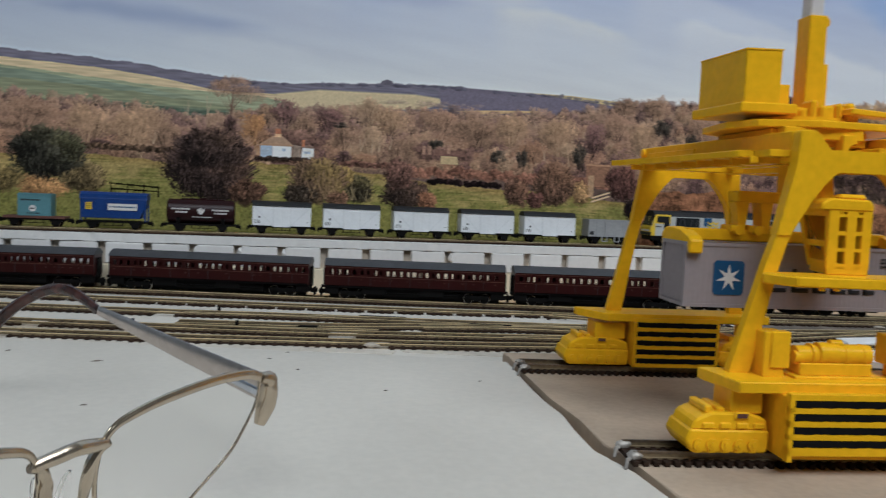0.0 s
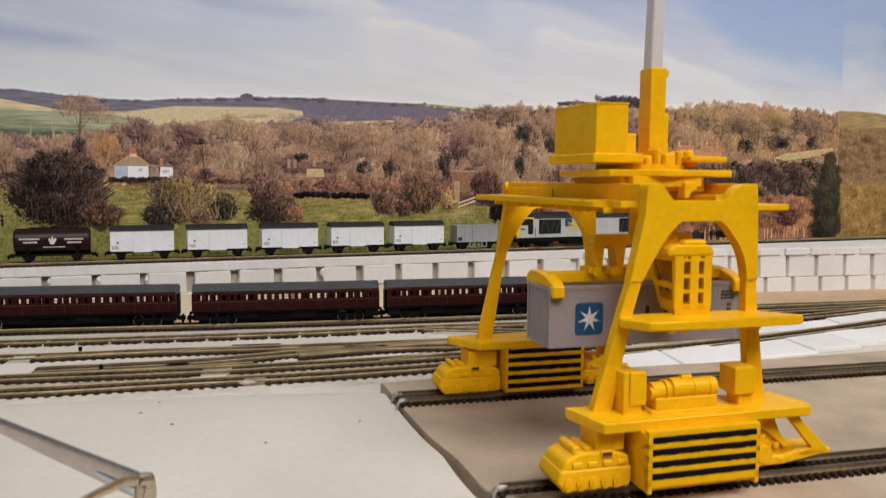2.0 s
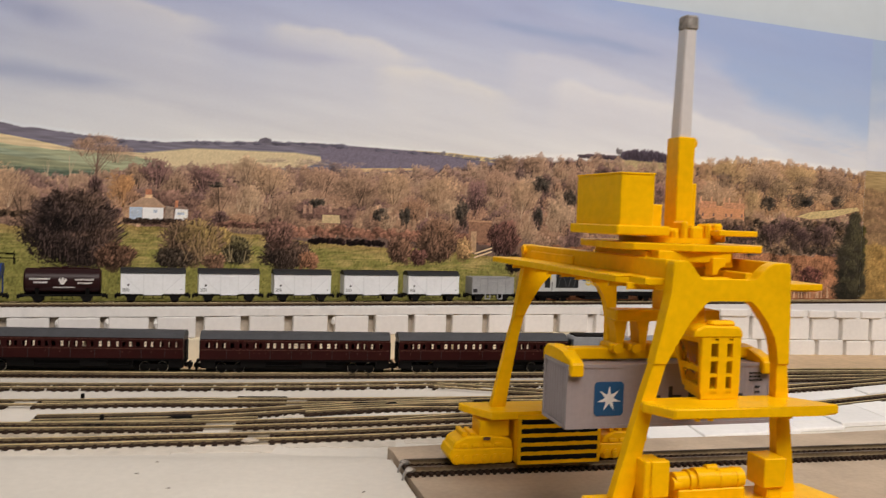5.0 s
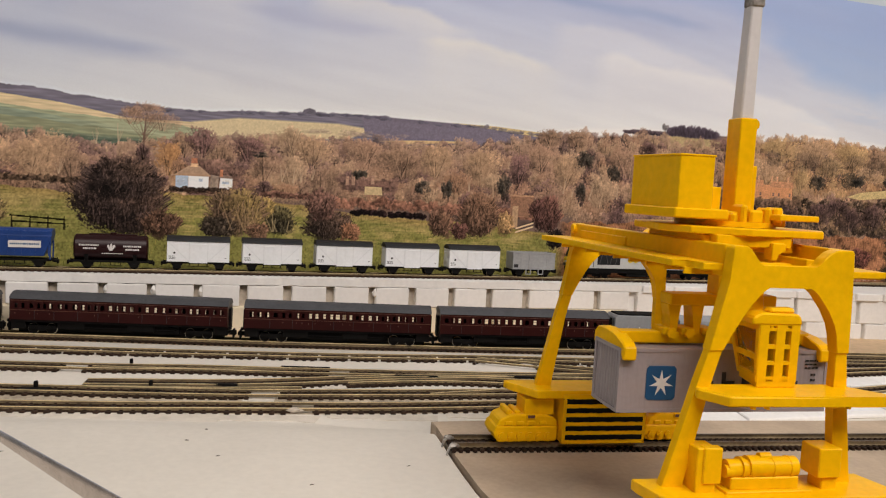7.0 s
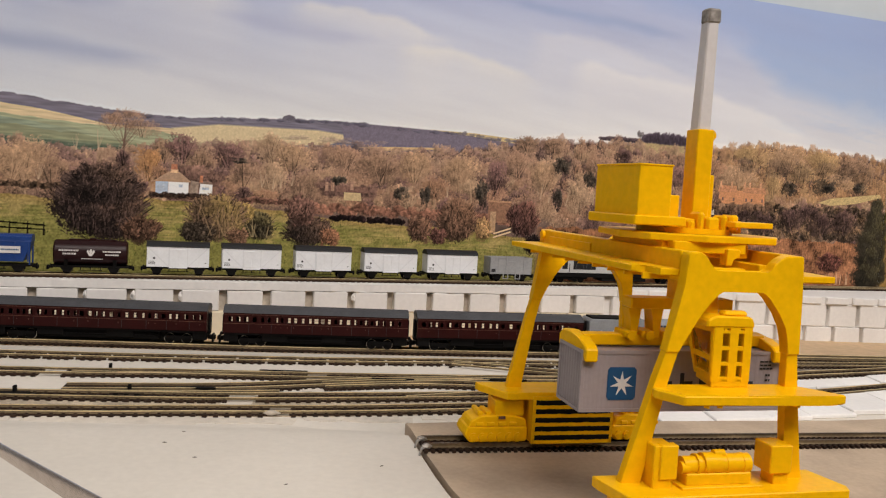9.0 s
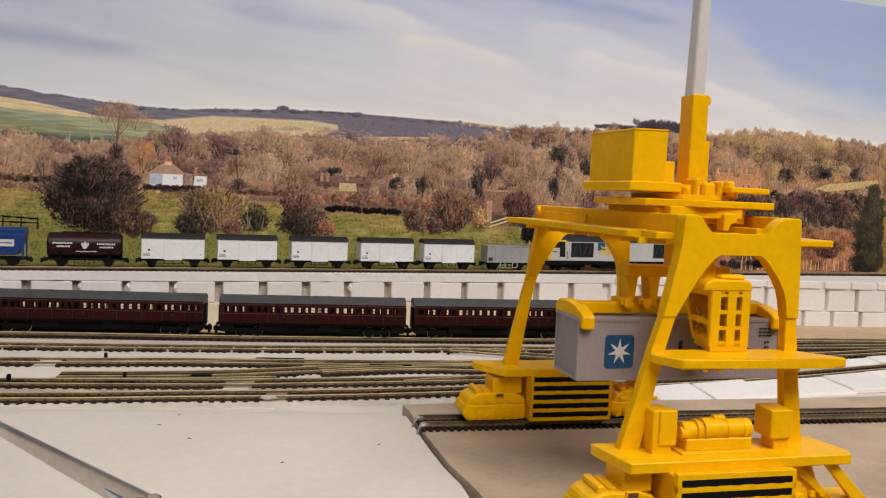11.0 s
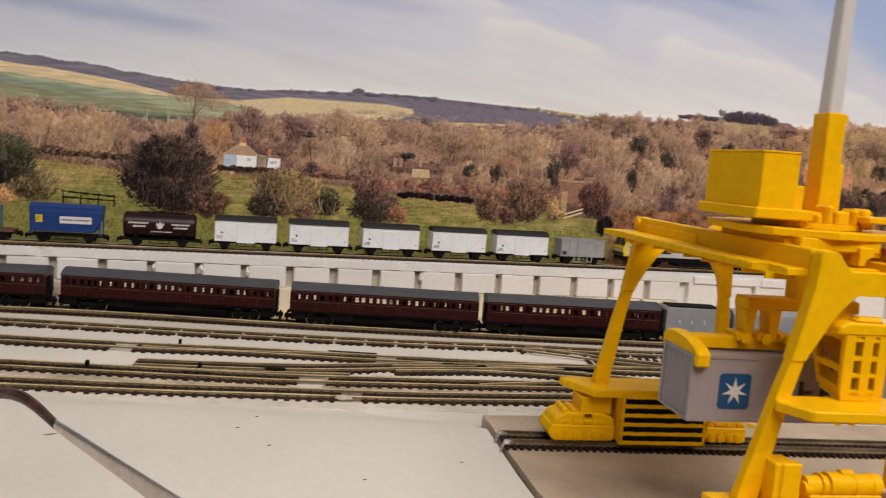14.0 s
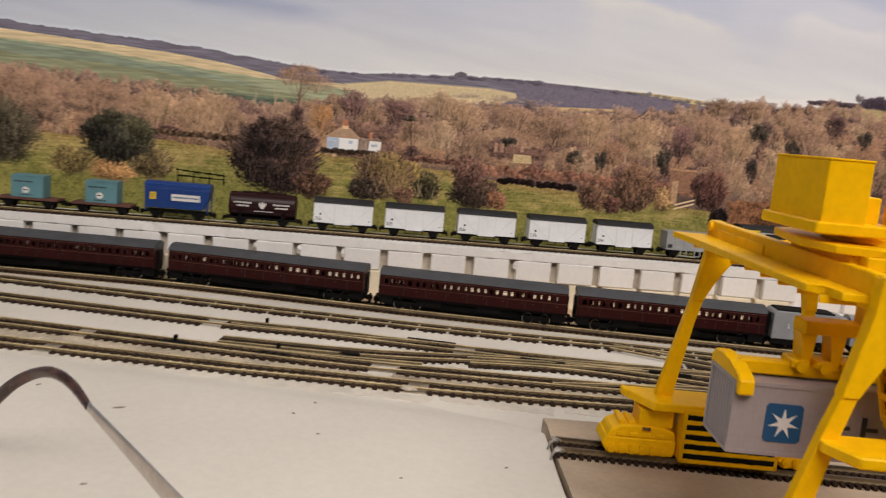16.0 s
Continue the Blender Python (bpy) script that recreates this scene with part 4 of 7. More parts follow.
        part("buffer", bm, UNDERFRAME, ob)
    bogie(ob, -h + 18, 3.6, 3.1, 8.5, STEEL)
    bogie(ob, h - 18, 3.6, 3.1, 8.5, STEEL)
    return ob


coach(-427.0, 172.5, 3)
coach(-245.0, 130.0, 4)
coach(-104.9, 117.5, 5)
coach(18.3, 114.5, 6)


def shorten(ob, k):
    """Draw a thing's parts in along its length, leaving its wheels round."""
    for o in ob.children_recursive:
        xs = [v.co.x for v in o.data.vertices]
        mid = (min(xs) + max(xs)) / 2
        for v in o.data.vertices:
            v.co.x = v.co.x + (k - 1) * mid if o.name.startswith(("wheel", "tyre")) else v.co.x * k


def tender(x0):
    xc = x0 + 22
    ob = thing("tender", "silver-grey locomotive tender with plain lettering bars", "tender", "", (xc, y_coach(xc), LOW), 3.8)
    bm = new_bm()
    prism(bm, [(-25, 7), (25, 7), (25, 23.5), (18, 24.2), (-23, 24.2), (-25, 22.5)], "y", -8.6, 8.6, 0.5)
    body = part("body", bm, SILVER, ob)
    bm = new_bm()
    box(bm, -22, 17, -7, 7, 24.0, 25.2, 0.4)
    part("coal_space", bm, BLACK, body)
    bm = new_bm()
    for px in (-14.6, -5.2, 4.6, 14.2):
        box(bm, px, px + 0.5, -8.75, -8.4, 14.2, 16.8)
        box(bm, px, px + 1.5, -8.75, -8.4, 14.2, 14.7)
    part("lettering", bm, PRINT_WHITE, body)["kind"] = "stuff"
    bm = new_bm()
    box(bm, -25, 25, -7.6, 7.6, 3.6, 7.2, 0.2)
    box(bm, -29.5, -25, -3.6, 3.6, 6.5, 22, 0.3)
    part("frame", bm, UNDERFRAME, ob)
    for px in (-17, -6, 6, 17):
        for y in (-4.4, 4.4):
            wheel("wheel", ob, px, y, 3.3, 3.3)
    shorten(ob, 0.88)


tender(137.0)


def streamliner(x0):
    L = 98.0
    xc = x0 + 42
    ob = thing("steam_locomotive", "silver-grey streamlined steam locomotive with black wedge nose", "locomotive", "", (xc, y_coach(xc), LOW), 3.8)
    h = L / 2
    bm = new_bm()
    secs = ((-h, 24.5, 8.6), (-h + 16, 24.5, 8.6), (-h + 17, 24.6, 8.2), (-h + 60, 25.0, 7.9), (-h + 74, 24.6, 7.6), (-h + 84, 21.5, 7.0), (-h + 92, 16.0, 6.2), (-h + 97, 9.5, 5.6))
    rings = []
    for xx, top, w in secs:
        mid = 7 + (top - 7) * 0.55
        rings.append([bm.verts.new((xx, y, z)) for y, z in ((-w, 7), (-w, mid), (-w * 0.86, 7 + (top - 7) * 0.82), (-w * 0.5, 7 + (top - 7) * 0.96), (0, top), (w * 0.5, 7 + (top - 7) * 0.96), (w * 0.86, 7 + (top - 7) * 0.82), (w, mid), (w, 7))])
    for p, q in zip(rings, rings[1:]):
        for k in range(9):
            bm.faces.new((p[k], p[(k + 1) % 9], q[(k + 1) % 9], q[k]))
    bm.faces.new(rings[0])
    bm.faces.new(rings[-1][::-1])
    body = part("casing", bm, SILVER, ob, smooth=True)
    bm = new_bm()
    box(bm, -h + 4, -h + 8, -8.75, -8.4, 16.5, 21)
    box(bm, -h + 9, -h + 13, -8.75, -8.4, 16.5, 21)
    part("cab_window", bm, DARK_GLASS, body)
    bm = new_bm()
    prism(bm, [(-h + 74, 7.2), (-h + 98, 7.2), (-h + 97.6, 9.6), (-h + 92.4, 16.2), (-h + 84.6, 21.7), (-h + 82, 22.6), (-h + 84, 15), (-h + 80, 11)], "y", -7.4, 7.4)
    part("nose", bm, BLACK, body, "black wedge-shaped nose casing")
    bm = new_bm()
    prism(bm, [(-h + 62, 24.6), (-h + 76, 24.2), (-h + 74, 26.4), (-h + 66, 26.8)], "y", -2, 2, 0.3)
    part("chimney", bm, BLACK, body)
    bm = new_bm()
    prism(bm, [(-h + 2, 7.4), (-h + 30, 7.4), (-h + 34, 9), (-h + 60, 9.4), (-h + 76, 7.0), (-h + 97, 5.0), (-h + 97, 3.4), (-h + 2, 3.4)], "y", -7.4, 7.4)
    part("frame", bm, UNDERFRAME, ob)
    for px, r in ((-h + 10, 3.4), (-h + 28, 6.2), (-h + 42, 6.2), (-h + 56, 6.2), (-h + 76, 3.0), (-h + 86, 3.0)):
        for y in (-4.6, 4.6):
            wheel("wheel", ob, px, y, r, r)
    bm = new_bm()
    box(bm, -h + 26, -h + 58, -6.3, -5.7, 5.0, 5.9)
    cyl(bm, (-h + 80, -6.5, 5.5), "x", 2.0, 9, 14)
    part("side_rod", bm, STEEL, ob)
    bm = new_bm()
    box(bm, h - 1, h + 2.6, -1.5, 1.5, 3.4, 5.0, 0.2)
    part("coupling", bm, UNDERFRAME, ob)
    shorten(ob, 0.85)


streamliner(183.5)

# ---- the crane ----
crane = thing("gantry_crane", "bright yellow hand-painted toy gantry crane standing on two rail tracks", "gantry crane", "", (85, -75, 0), 6.5)


def crane_frame(top, foot, east):
    """Arched head of an end frame and its two splayed legs; its west side is shifted at top and foot, its east side throughout."""
    head = [(-30.0, 60.8), (-25.7, 80), (-25.2, 88.6), (-24.6, 89.2), (-21.4, 89.3), (-19.8, 88.4), (-18.4, 86.4), (-17.2, 84.6), (-16.3, 83.9), (0.2, 83.9), (1.3, 84.6), (2.6, 86.6), (4.4, 88.2), (6.4, 89.1), (11.2, 89.2), (11.8, 88.6), (12.2, 76), (12.9, 60.4), (8.9, 60.4), (8.6, 65.4), (7.7, 68.4), (5.4, 72.4), (1.6, 76.6), (0.0, 78.2), (-0.9, 78.6), (-13.6, 78.6), (-15.0, 77.8), (-17.8, 74.4), (-20.6, 70.6), (-23.8, 65.2), (-25.9, 60.8)]
    left = [(-40.8, 23.2), (-32.4, 52.6), (-29.4, 62.4), (-25.4, 62.4), (-28.4, 52.6), (-34.6, 23.2)]
    right = [(12.5, 62), (13.4, 51), (17.4, 23.2), (11.4, 23.2), (9.2, 51), (9.0, 62)]

    def moved(x, z):
        f = (z - 23) / 66
        side = min(1, max(0, (x + 25) / 35))
        return x + (1 - side) * (foot + (top - foot) * f) + side * east, z
    return [[moved(x, z) for x, z in shape] for shape in (head, left, right)]


for y0, y1, top, foot, east in ((-51.6, -48.4, 0, 0, 0), (50.4, 53.6, -5.0, -1.2, -2.2)):
    head, *legs = crane_frame(top, foot, east)
    bm = new_bm()
    prism(bm, head, "y", y0 - 0.5, y1 + 0.5, 0.3)
    fr = part("end_frame", bm, YELLOW, crane)
    for shape in legs:
        bm = new_bm()
        prism(bm, shape, "y", y0, y1, 0.25)
        part("leg", bm, YELLOW, fr)

# Head girders with walkway flanges.
SKEW = -0.05  # the far end of the head sits a little to the west


def skewed(points):
    return [(x + SKEW * (y + 50), y) for x, y in points]


for x0, x1, f0, f1 in ((-25.0, -21.8, -36.4, -22.1), (8.4, 11.6, 11.4, 29.5)):
    bm = new_bm()
    prism(bm, skewed([(x0, -47.4), (x1, -47.4), (x1, 52.6), (x0, 52.6)]), "z", 80.5, 89.2, 0.3)
    g = part("girder", bm, YELLOW, crane)
    bm = new_bm()
    if f0 < 0:
        prism(bm, skewed([(f0 - 0.6, 54), (f1, 54.4), (f1, -47.4), (f0 + 5.4, -47.4), (f0 + 5.2, -40), (f0 + 1.6, -38), (f0 + 0.4, 40)]), "z", 82.0, 84.0, 0.25)
    else:
        prism(bm, [(f0 + 0.5, 50), (f1 - 1, 48), (f1, -44), (f0 + 0.5, -46)], "z", 80.8, 82.8, 0.25)
    part("walkway", bm, YELLOW, g)
    for k in range(9):
        y = -42 + 10.5 * k
        shift = SKEW * (y + 50)
        bm = new_bm()
        box(bm, min(f0, f1) + 3 + shift, max(f0, f1) + shift, y - 0.4, y + 0.4, 80.4, 82.2)
        part("walkway_rib", bm, YELLOW, g)
    if f0 < 0:
        bm = new_bm()
        prism(bm, skewed([(x0 - 0.5, 44.0), (x0 + 0.2, 44.0), (x0 + 0.2, 8), (x0 - 0.5, 8)]), "z", 83.8, 87.0, 0.15)
        part("girder_panel", bm, YELLOW, g)
for y in (-38, 38):
    bm = new_bm()
    box(bm, -24 + SKEW * (y + 50), 9 + SKEW * (y + 50), y - 2, y + 2, 80.5, 84, 0.3)
    part("cross_beam", bm, YELLOW, crane)
for x in (-23, 1.5):
    bm = new_bm()
    prism(bm, skewed([(x, -46), (x + 3, -46), (x + 3, 48), (x, 48)]), "z", 82.0, 85.8, 0.2)
    part("trolley_rail", bm, YELLOW, crane)
bm = new_bm()
cyl(bm, (-30.3, 50, 87.2), "x", 1.7, 1.8, 14)
part("end_boss", bm, YELLOW, crane)

# Trolley and slewing platform.
bm = new_bm()
box(bm, -24, 5.5, -34, 0, 86.5, 91.0, 0.3)
prism(bm, [(-5.2, 84.6), (-3.4, 84.6), (-3.2, 86.6), (-1.8, 87.4), (-0.8, 86.8), (-0.8, 89.6), (-5.2, 89.6)], "y", -39.5, -35.5, 0.25)
box(bm, -22, 2, -38, -33, 88.0, 91.4, 0.3)
part("trolley", bm, YELLOW, crane)
bm = new_bm()
prism(bm, [(-32, -22), (-28, -34), (-12, -40), (13, -37), (20.5, -27), (19, -6), (6, 8), (-16, 9), (-29, 1)], "z", 91.2, 93.4, 0.3)
plate = part("slewing_plate", bm, YELLOW, crane)
bm = new_bm()
cyl(bm, (-8, -18, 94.3), "z", 15, 1.6, 28)
part("slewing_ring", bm, YELLOW, plate)
bm = new_bm()
prism(bm, [(-1, -36), (16.5, -30), (16, -24), (-1, -28)], "z", 96.0, 97.8, 0.3)
part("side_step", bm, YELLOW, plate)
bm = new_bm()
prism(bm, [(-31.0, -30.4), (-20.5, -31.4), (-22.5, -5.4), (-33.4, -4.6)], "z", 98.2, 113.5, 0.25)
house = part("machine_house", bm, YELLOW, crane)
bm = new_bm()
prism(bm, [(-31.2, -30.6), (-20.3, -31.6), (-22.3, -5.2), (-33.6, -4.4)], "z", 113.4, 114.0, 0.15)
part("lid", bm, YELLOW, house)
bm = new_bm()
prism(bm, [(-32.4, -31.8), (-15.5, -32.6), (-17, -4.4), (-35.0, -3.4)], "z", 95.4, 98.4, 0.4)
part("sill", bm, YELLOW, house)
bm = new_bm()
box(bm, -20, -14, -25, -10, 97, 105.0, 0.3)
part("winch_box", bm, YELLOW, house)
bm = new_bm()
box(bm, -8.9, -3.2, -24.2, -17, 97, 126.2, 0.3)
sleeve = part("mast_sleeve", bm, YELLOW, crane)
bm = new_bm()
cyl(bm, (-3.2, -21, 124.6), "y", 1.7, 3.2, 14)
box(bm, -4.6, -2.6, -22.4, -19.6, 118.5, 123.5, 0.3)
part("pulley", bm, YELLOW, sleeve)
bm = new_bm()
box(bm, -3.6, -1.6, -23.6, -17, 97, 112.0, 0.3)
part("bracket", bm, YELLOW, sleeve)
bm = new_bm()
for px, w, z1 in ((-13.5, 2.2, 97.6), (-10.4, 2.2, 100.2), (-7.4, 4.4, 98.8), (-2.2, 2.0, 99.6), (0.6, 3.0, 99.8)):
    box(bm, px, px + w, -31, -24.8, 94.5, z1, 0.7)
box(bm, -14, 6, -29, -15, 94, 98, 0.4)
part("mast_base", bm, YELLOW, sleeve)
bm = new_bm()
prism(bm, [(-7.9, -22.9), (-4.3, -22.9), (-3.8, -22.4), (-3.8, -18), (-8.4, -18), (-8.4, -22.4)], "z", 120, 163.0, 0.0)
for v in bm.verts:
    f = (v.co.z - 120) / 43
    v.co.x = -6.1 + (v.co.x + 6.1) * (1 - 0.18 * f) + 0.7 * f
    v.co.y = -20.5 + (v.co.y + 20.5) * (1 - 0.18 * f)
rod = part("mast_rod", bm, MAST_WHITE, crane, "pale plastic telescopic rod")
bm = new_bm()
box(bm, -7.75, -3.05, -22.9, -18.1, 159.4, 164.0, 0.6)
for v in bm.verts:
    v.co += 0.25 * noise.noise_vector(v.co * 0.8)
part("mast_cap", bm, MAST_GREY, rod, "mottled grey cap")

# Operator's cab: a glazed front, and a side that leans inwards towards the floor at the back.
def hull(bm, corners):
    """A block between two loops of four corners."""
    a, b = [[bm.verts.new(p) for p in loop] for loop in corners]
    bm.faces.new(a)
    bm.faces.new(b[::-1])
    for k in range(4):
        bm.faces.new((a[k], b[k], b[(k + 1) % 4], a[(k + 1) % 4]))


def side_bar(bm, y0, z0, y1, z1, wide):
    """A flat bar in the leaning side wall between two places, thickened sideways."""
    def spot(y, z):
        f = (y + 47.4) / 13.2
        return -12.4 + f * (3.0 - 4.6 * (z - 51) / 17)
    dy, dz = y1 - y0, z1 - z0
    n = math.hypot(dy, dz)
    oy, oz = -dz / n * wide / 2, dy / n * wide / 2
    loop = [(y0 + oy, z0 + oz), (y1 + oy, z1 + oz), (y1 - oy, z1 - oz), (y0 - oy, z0 - oz)]
    hull(bm, ([(spot(y, z) - 0.25, y, z) for y, z in loop], [(spot(y, z) + 0.75, y, z) for y, z in loop]))


bm = new_bm()
prism(bm, [(-12.3, -47.4), (-0.3, -47.4), (-0.3, -34.2), (-9.2, -34.2)], "z", 50.4, 52.8, 0.2)
cab = part("cab", bm, YELLOW, crane)
cab.location = (-2.9 * MM, -4.6 * MM, 0.5 * MM)
bm = new_bm()
prism(bm, [(-15.4, 67.6), (0.2, 67.6), (0.0, 69.4), (-1.2, 70.8), (-12.4, 71.0), (-14.8, 69.8)], "y", -47.8, -34.0, 0.5)
part("cab_roof", bm, YELLOW, cab)
bm = new_bm()
for p, q in ((-12.4, -9.7), (-7.4, -4.7), (-2.9, -0.3)):
    box(bm, p, q, -47.5, -46.1, 52, 68)
for z0, z1 in ((52, 53.4), (56.7, 57.6), (61.1, 62.2), (66.0, 66.8), (67.4, 68)):
    box(bm, -12.2, -0.5, -47.4, -46.2, z0, z1)
for k in range(4):
    box(bm, -9.2 + 2.2 * k, -8.5 + 2.2 * k, -47.35, -46.3, 66.5, 67.6)
part("front_frame", bm, YELLOW, cab)
bm = new_bm()
side_bar(bm, -35.1, 52, -35.1, 68, 1.8)
side_bar(bm, -46.6, 52, -46.6, 68, 1.4)
for z, w in ((53.0, 2.0), (58.6, 1.6), (67.0, 1.8)):
    side_bar(bm, -46.8, z, -34.4, z, w)
part("side_frame", bm, YELLOW, cab)
bm = new_bm()
box(bm, -1.3, -0.3, -47, -34.2, 52, 68)
hull(bm, ([(-9.4, -34.6, 52), (-0.5, -34.6, 52), (-0.5, -34.6, 68), (-13.6, -34.6, 68)], [(-9.4, -34.0, 52), (-0.5, -34.0, 52), (-0.5, -34.0, 68), (-13.6, -34.0, 68)]))
part("back_wall", bm, YELLOW, cab)
bm = new_bm()
box(bm, -11.4, -1.2, -46.7, -46.5, 52.6, 67.6)
part("front_pane", bm, PANE, cab, "clear cab window pane").visible_shadow = False
bm = new_bm()
side_bar(bm, -46.2, 60.2, -35.4, 60.2, 14.4)
for v in bm.verts:
    v.co.x += 0.35 if v.co.x < -12 else -0.05
part("side_pane", bm, PANE, cab, "clear cab window pane").visible_shadow = False
bm = new_bm()
prism(bm, [(-15, 70), (-8, 70), (-9, 79), (-12, 82), (-15, 81)], "y", -42, -38, 0.3)
part("hanger", bm, YELLOW, cab)
bm = new_bm()
box(bm, -9.5, -1.5, -46.8, -43.2, 70.4, 72.2, 0.8)
part("roof_lamp_box", bm, YELLOW, cab)

# Spreader over the container.
bm = new_bm()
box(bm, -44, 19, -27, -22, 57.8, 61.2, 0.3)
spreader = part("spreader", bm, YELLOW, crane)
for px in (-46.5, 17.0):
    bm = new_bm()
    prism(bm, [(-35.4, 54.2), (-33.7, 54.2), (-33.4, 57.7), (-15.6, 57.7), (-15.2, 55.5), (-13.6, 55.5), (-13.6, 59.2), (-16, 61.0), (-21, 61.4), (-28, 60.6), (-33.5, 59.2), (-35.4, 58.0)], "x", px, px + 4.0, 0.4)
    part("end_arm", bm, YELLOW, spreader)
bm = new_bm()
box(bm, -29.4, 6, -28, -21, 69.4, 72.8, 0.4)
box(bm, -14, -4, -28, -21, 72, 87, 0.4)
part("head_block", bm, YELLOW, spreader)
for px in (-27.5, -20.0, 3):
    bm = new_bm()
    prism(bm, [(px - 1.1, 60), (px + 1.1, 60), (px + 1.2, 66), (px + 2.3, 69.6), (px - 2.3, 69.6), (px - 1.2, 66)], "y", -27.5, -22, 0.3)
    part("post", bm, YELLOW, spreader)
for px in (-29, -23, -16):
    bm = new_bm()
    cyl(bm, (px, -28.0, 61.2), "y", 1.5, 3, 12)
    box(bm, px - 2.2, px + 2.2, -28.4, -21, 60.4, 62.6, 0.4)
    part("sheave", bm, YELLOW, spreader)


# Travelling bases: platform, bogies, grille housing, strut.
def travel_base(yc, side, x0, x1, slots, gx0, gx1, front):
    """side: -1 for the near base, 1 for the far one; front is its face towards the near edge."""
    near, far = yc - 9, yc + 8
    lift = 1.2 if side > 0 else 0.0
    bm = new_bm()
    prism(bm, [(x0 + (1.2 if side < 0 else 6), near - 0.6), (x1, near), (x1 + 1.5, near + 3), (x1 - 1.5, far), (x0 - 2.5, far), (x0 - 2, far - 3.5)], "z", 20.6 + lift, 23.6 + lift, 0.3)
    base = part("base_platform", bm, YELLOW, crane)
    # housing with dark slots cut into its face
    bm = new_bm()
    z0, z1 = (7.4, 21.0) if side < 0 else (5.0, 22.6)
    zs = [z0 + (z1 - z0) / slots * i for i in range(slots + 1)]
    depth = 2.0
    box(bm, gx0, gx1, front + depth, yc + 9, 4.4, 20.8 + lift, 0.2)
    for i, z in enumerate(zs):
        box(bm, gx0, gx1, front, front + depth + 0.2, max(4.2, z - (1.5 if i == 0 else 0.85)), z + 0.85, 0.12)
    for px in (gx0, gx1 - 1.4):
        box(bm, px, px + 1.4, front, front + depth + 0.2, 4.3, 20.4 + lift, 0.12)
    housing = part("grille_housing", bm, YELLOW, base)
    for i in range(slots):
        zc = (zs[i] + zs[i + 1]) / 2
        bm = new_bm()
        r = random.Random(i + 11 * slots)
        n = 44
        q, tall = r.uniform(0, 6), 0.84 if side < 0 else 0.95
        top = [(gx0 + 1.3 + (gx1 - gx0 - 2.6) * k / n, zc + tall + 0.06 * math.sin(0.5 * k + q) + r.uniform(-0.11, 0.11)) for k in range(n + 1)]
        bot = [(gx0 + 1.3 + (gx1 - gx0 - 2.6) * k / n, zc - tall + 0.06 * math.sin(0.7 * k + q) + r.uniform(-0.12, 0.11)) for k in range(n + 1)]
        prism(bm, top + bot[::-1], "y", front - 0.08, front + depth + 0.3)
        part("slot", bm, BLACK, housing, "black painted slot")
    # track-like bogies
    for bx0, bx1, sgn in ((gx0 - (23.6 if side < 0 else 26.5), gx0 - (1.0 if side < 0 else 0.4), -1),) + (((gx1 + 1.0, gx1 + 19, 1),) if side > 0 else ()):
        bm = new_bm()
        prism(bm, [(bx0, 7.2), (bx0 + 2.0, 4.2), (bx1 - 0.5, 4.2), (bx1, 6), (bx1, 10.2), (bx0 + 1.2, 10.4)], "y", yc - 7.0, yc + 7.0, 0.5)
        prism(bm, [(bx0 + 1.4, 10), (bx1, 9.8), (bx1 - 0.6, 13.0), (bx1 - 5, 14.6), (bx0 + 7, 14.8), (bx0 + 2.6, 12.8)], "y", yc - 6.4, yc + 6.4, 0.6)
        for k in range(3):
            box(bm, bx0 + 5.5 + 3.4 * k, bx0 + 7.7 + 3.4 * k, yc - 5, yc + 5, 14.2, 16.2 - 0.4 * k, 0.4)
        for k in range(4):
            box(bm, bx0 + 4.5 + 4.6 * k, bx0 + 7.6 + 4.6 * k, yc - 7.0, yc - 6.0, 10.6, 12.2, 0.3)
        bg = part("bogie", bm, YELLOW, base)
        k = bx0 + 3.4
        while k < bx1 - 1.5:
            bm = new_bm()
            cyl(bm, (k, yc - 7.1, 6.6), "y", 1.5, 1.2, 12)
            cyl(bm, (k, yc - 7.6, 6.6), "y", 0.7, 0.8, 10)
            box(bm, k - 1.0, k + 1.0, yc - 7.5, yc - 6.4, 4.3, 5.6, 0.3)
            part("bogie_wheel", bm, YELLOW, bg)
            k += 3.7
        bm = new_bm()
        box(bm, bx0 + 12.5, bx1 - 1.5, yc - 5.5, yc + 5.5, 14.2, 20.6, 0.4)
        box(bm, bx0 + 13, bx0 + 17, yc - 6.9, yc - 6.0, 13.0, 15.0, 0.3)
        part("bogie_turret", bm, YELLOW, bg)
        bm = new_bm()
        box(bm, bx0 + 13.6, bx0 + 16.4, yc - 7.1, yc - 6.5, 13.5, 14.6)
        part("hatch", bm, RUST_DECK, bg)
    if side < 0:
        bm = new_bm()
        prism(bm, [(gx1 + 14.8, 20.4), (gx1 + 18.6, 20.4), (gx1 + 30.0, 9.4), (gx1 + 29.8, 7.6), (gx1 + 14, 5.6), (gx1 + 12.4, 7.4), (gx1 + 25.0, 9.6)], "y", yc - 6.6, yc - 4.6, 0.25)
        prism(bm, [(gx1 + 4, 20.2), (gx1 + 8, 20.2), (gx1 + 19, 10.4), (gx1 + 16.5, 9.6)], "y", yc - 4.4, yc + 3, 0.3)
        box(bm, gx1 + 20, gx1 + 31.5, yc - 6.6, yc + 4, 7.4, 9.0, 0.3)
        part("strut", bm, YELLOW, base)
        bm = new_bm()
        box(bm, gx1 + 0.3, gx1 + 9, yc - 5.5, yc + 5.5, 4.8, 14.6, 0.4)
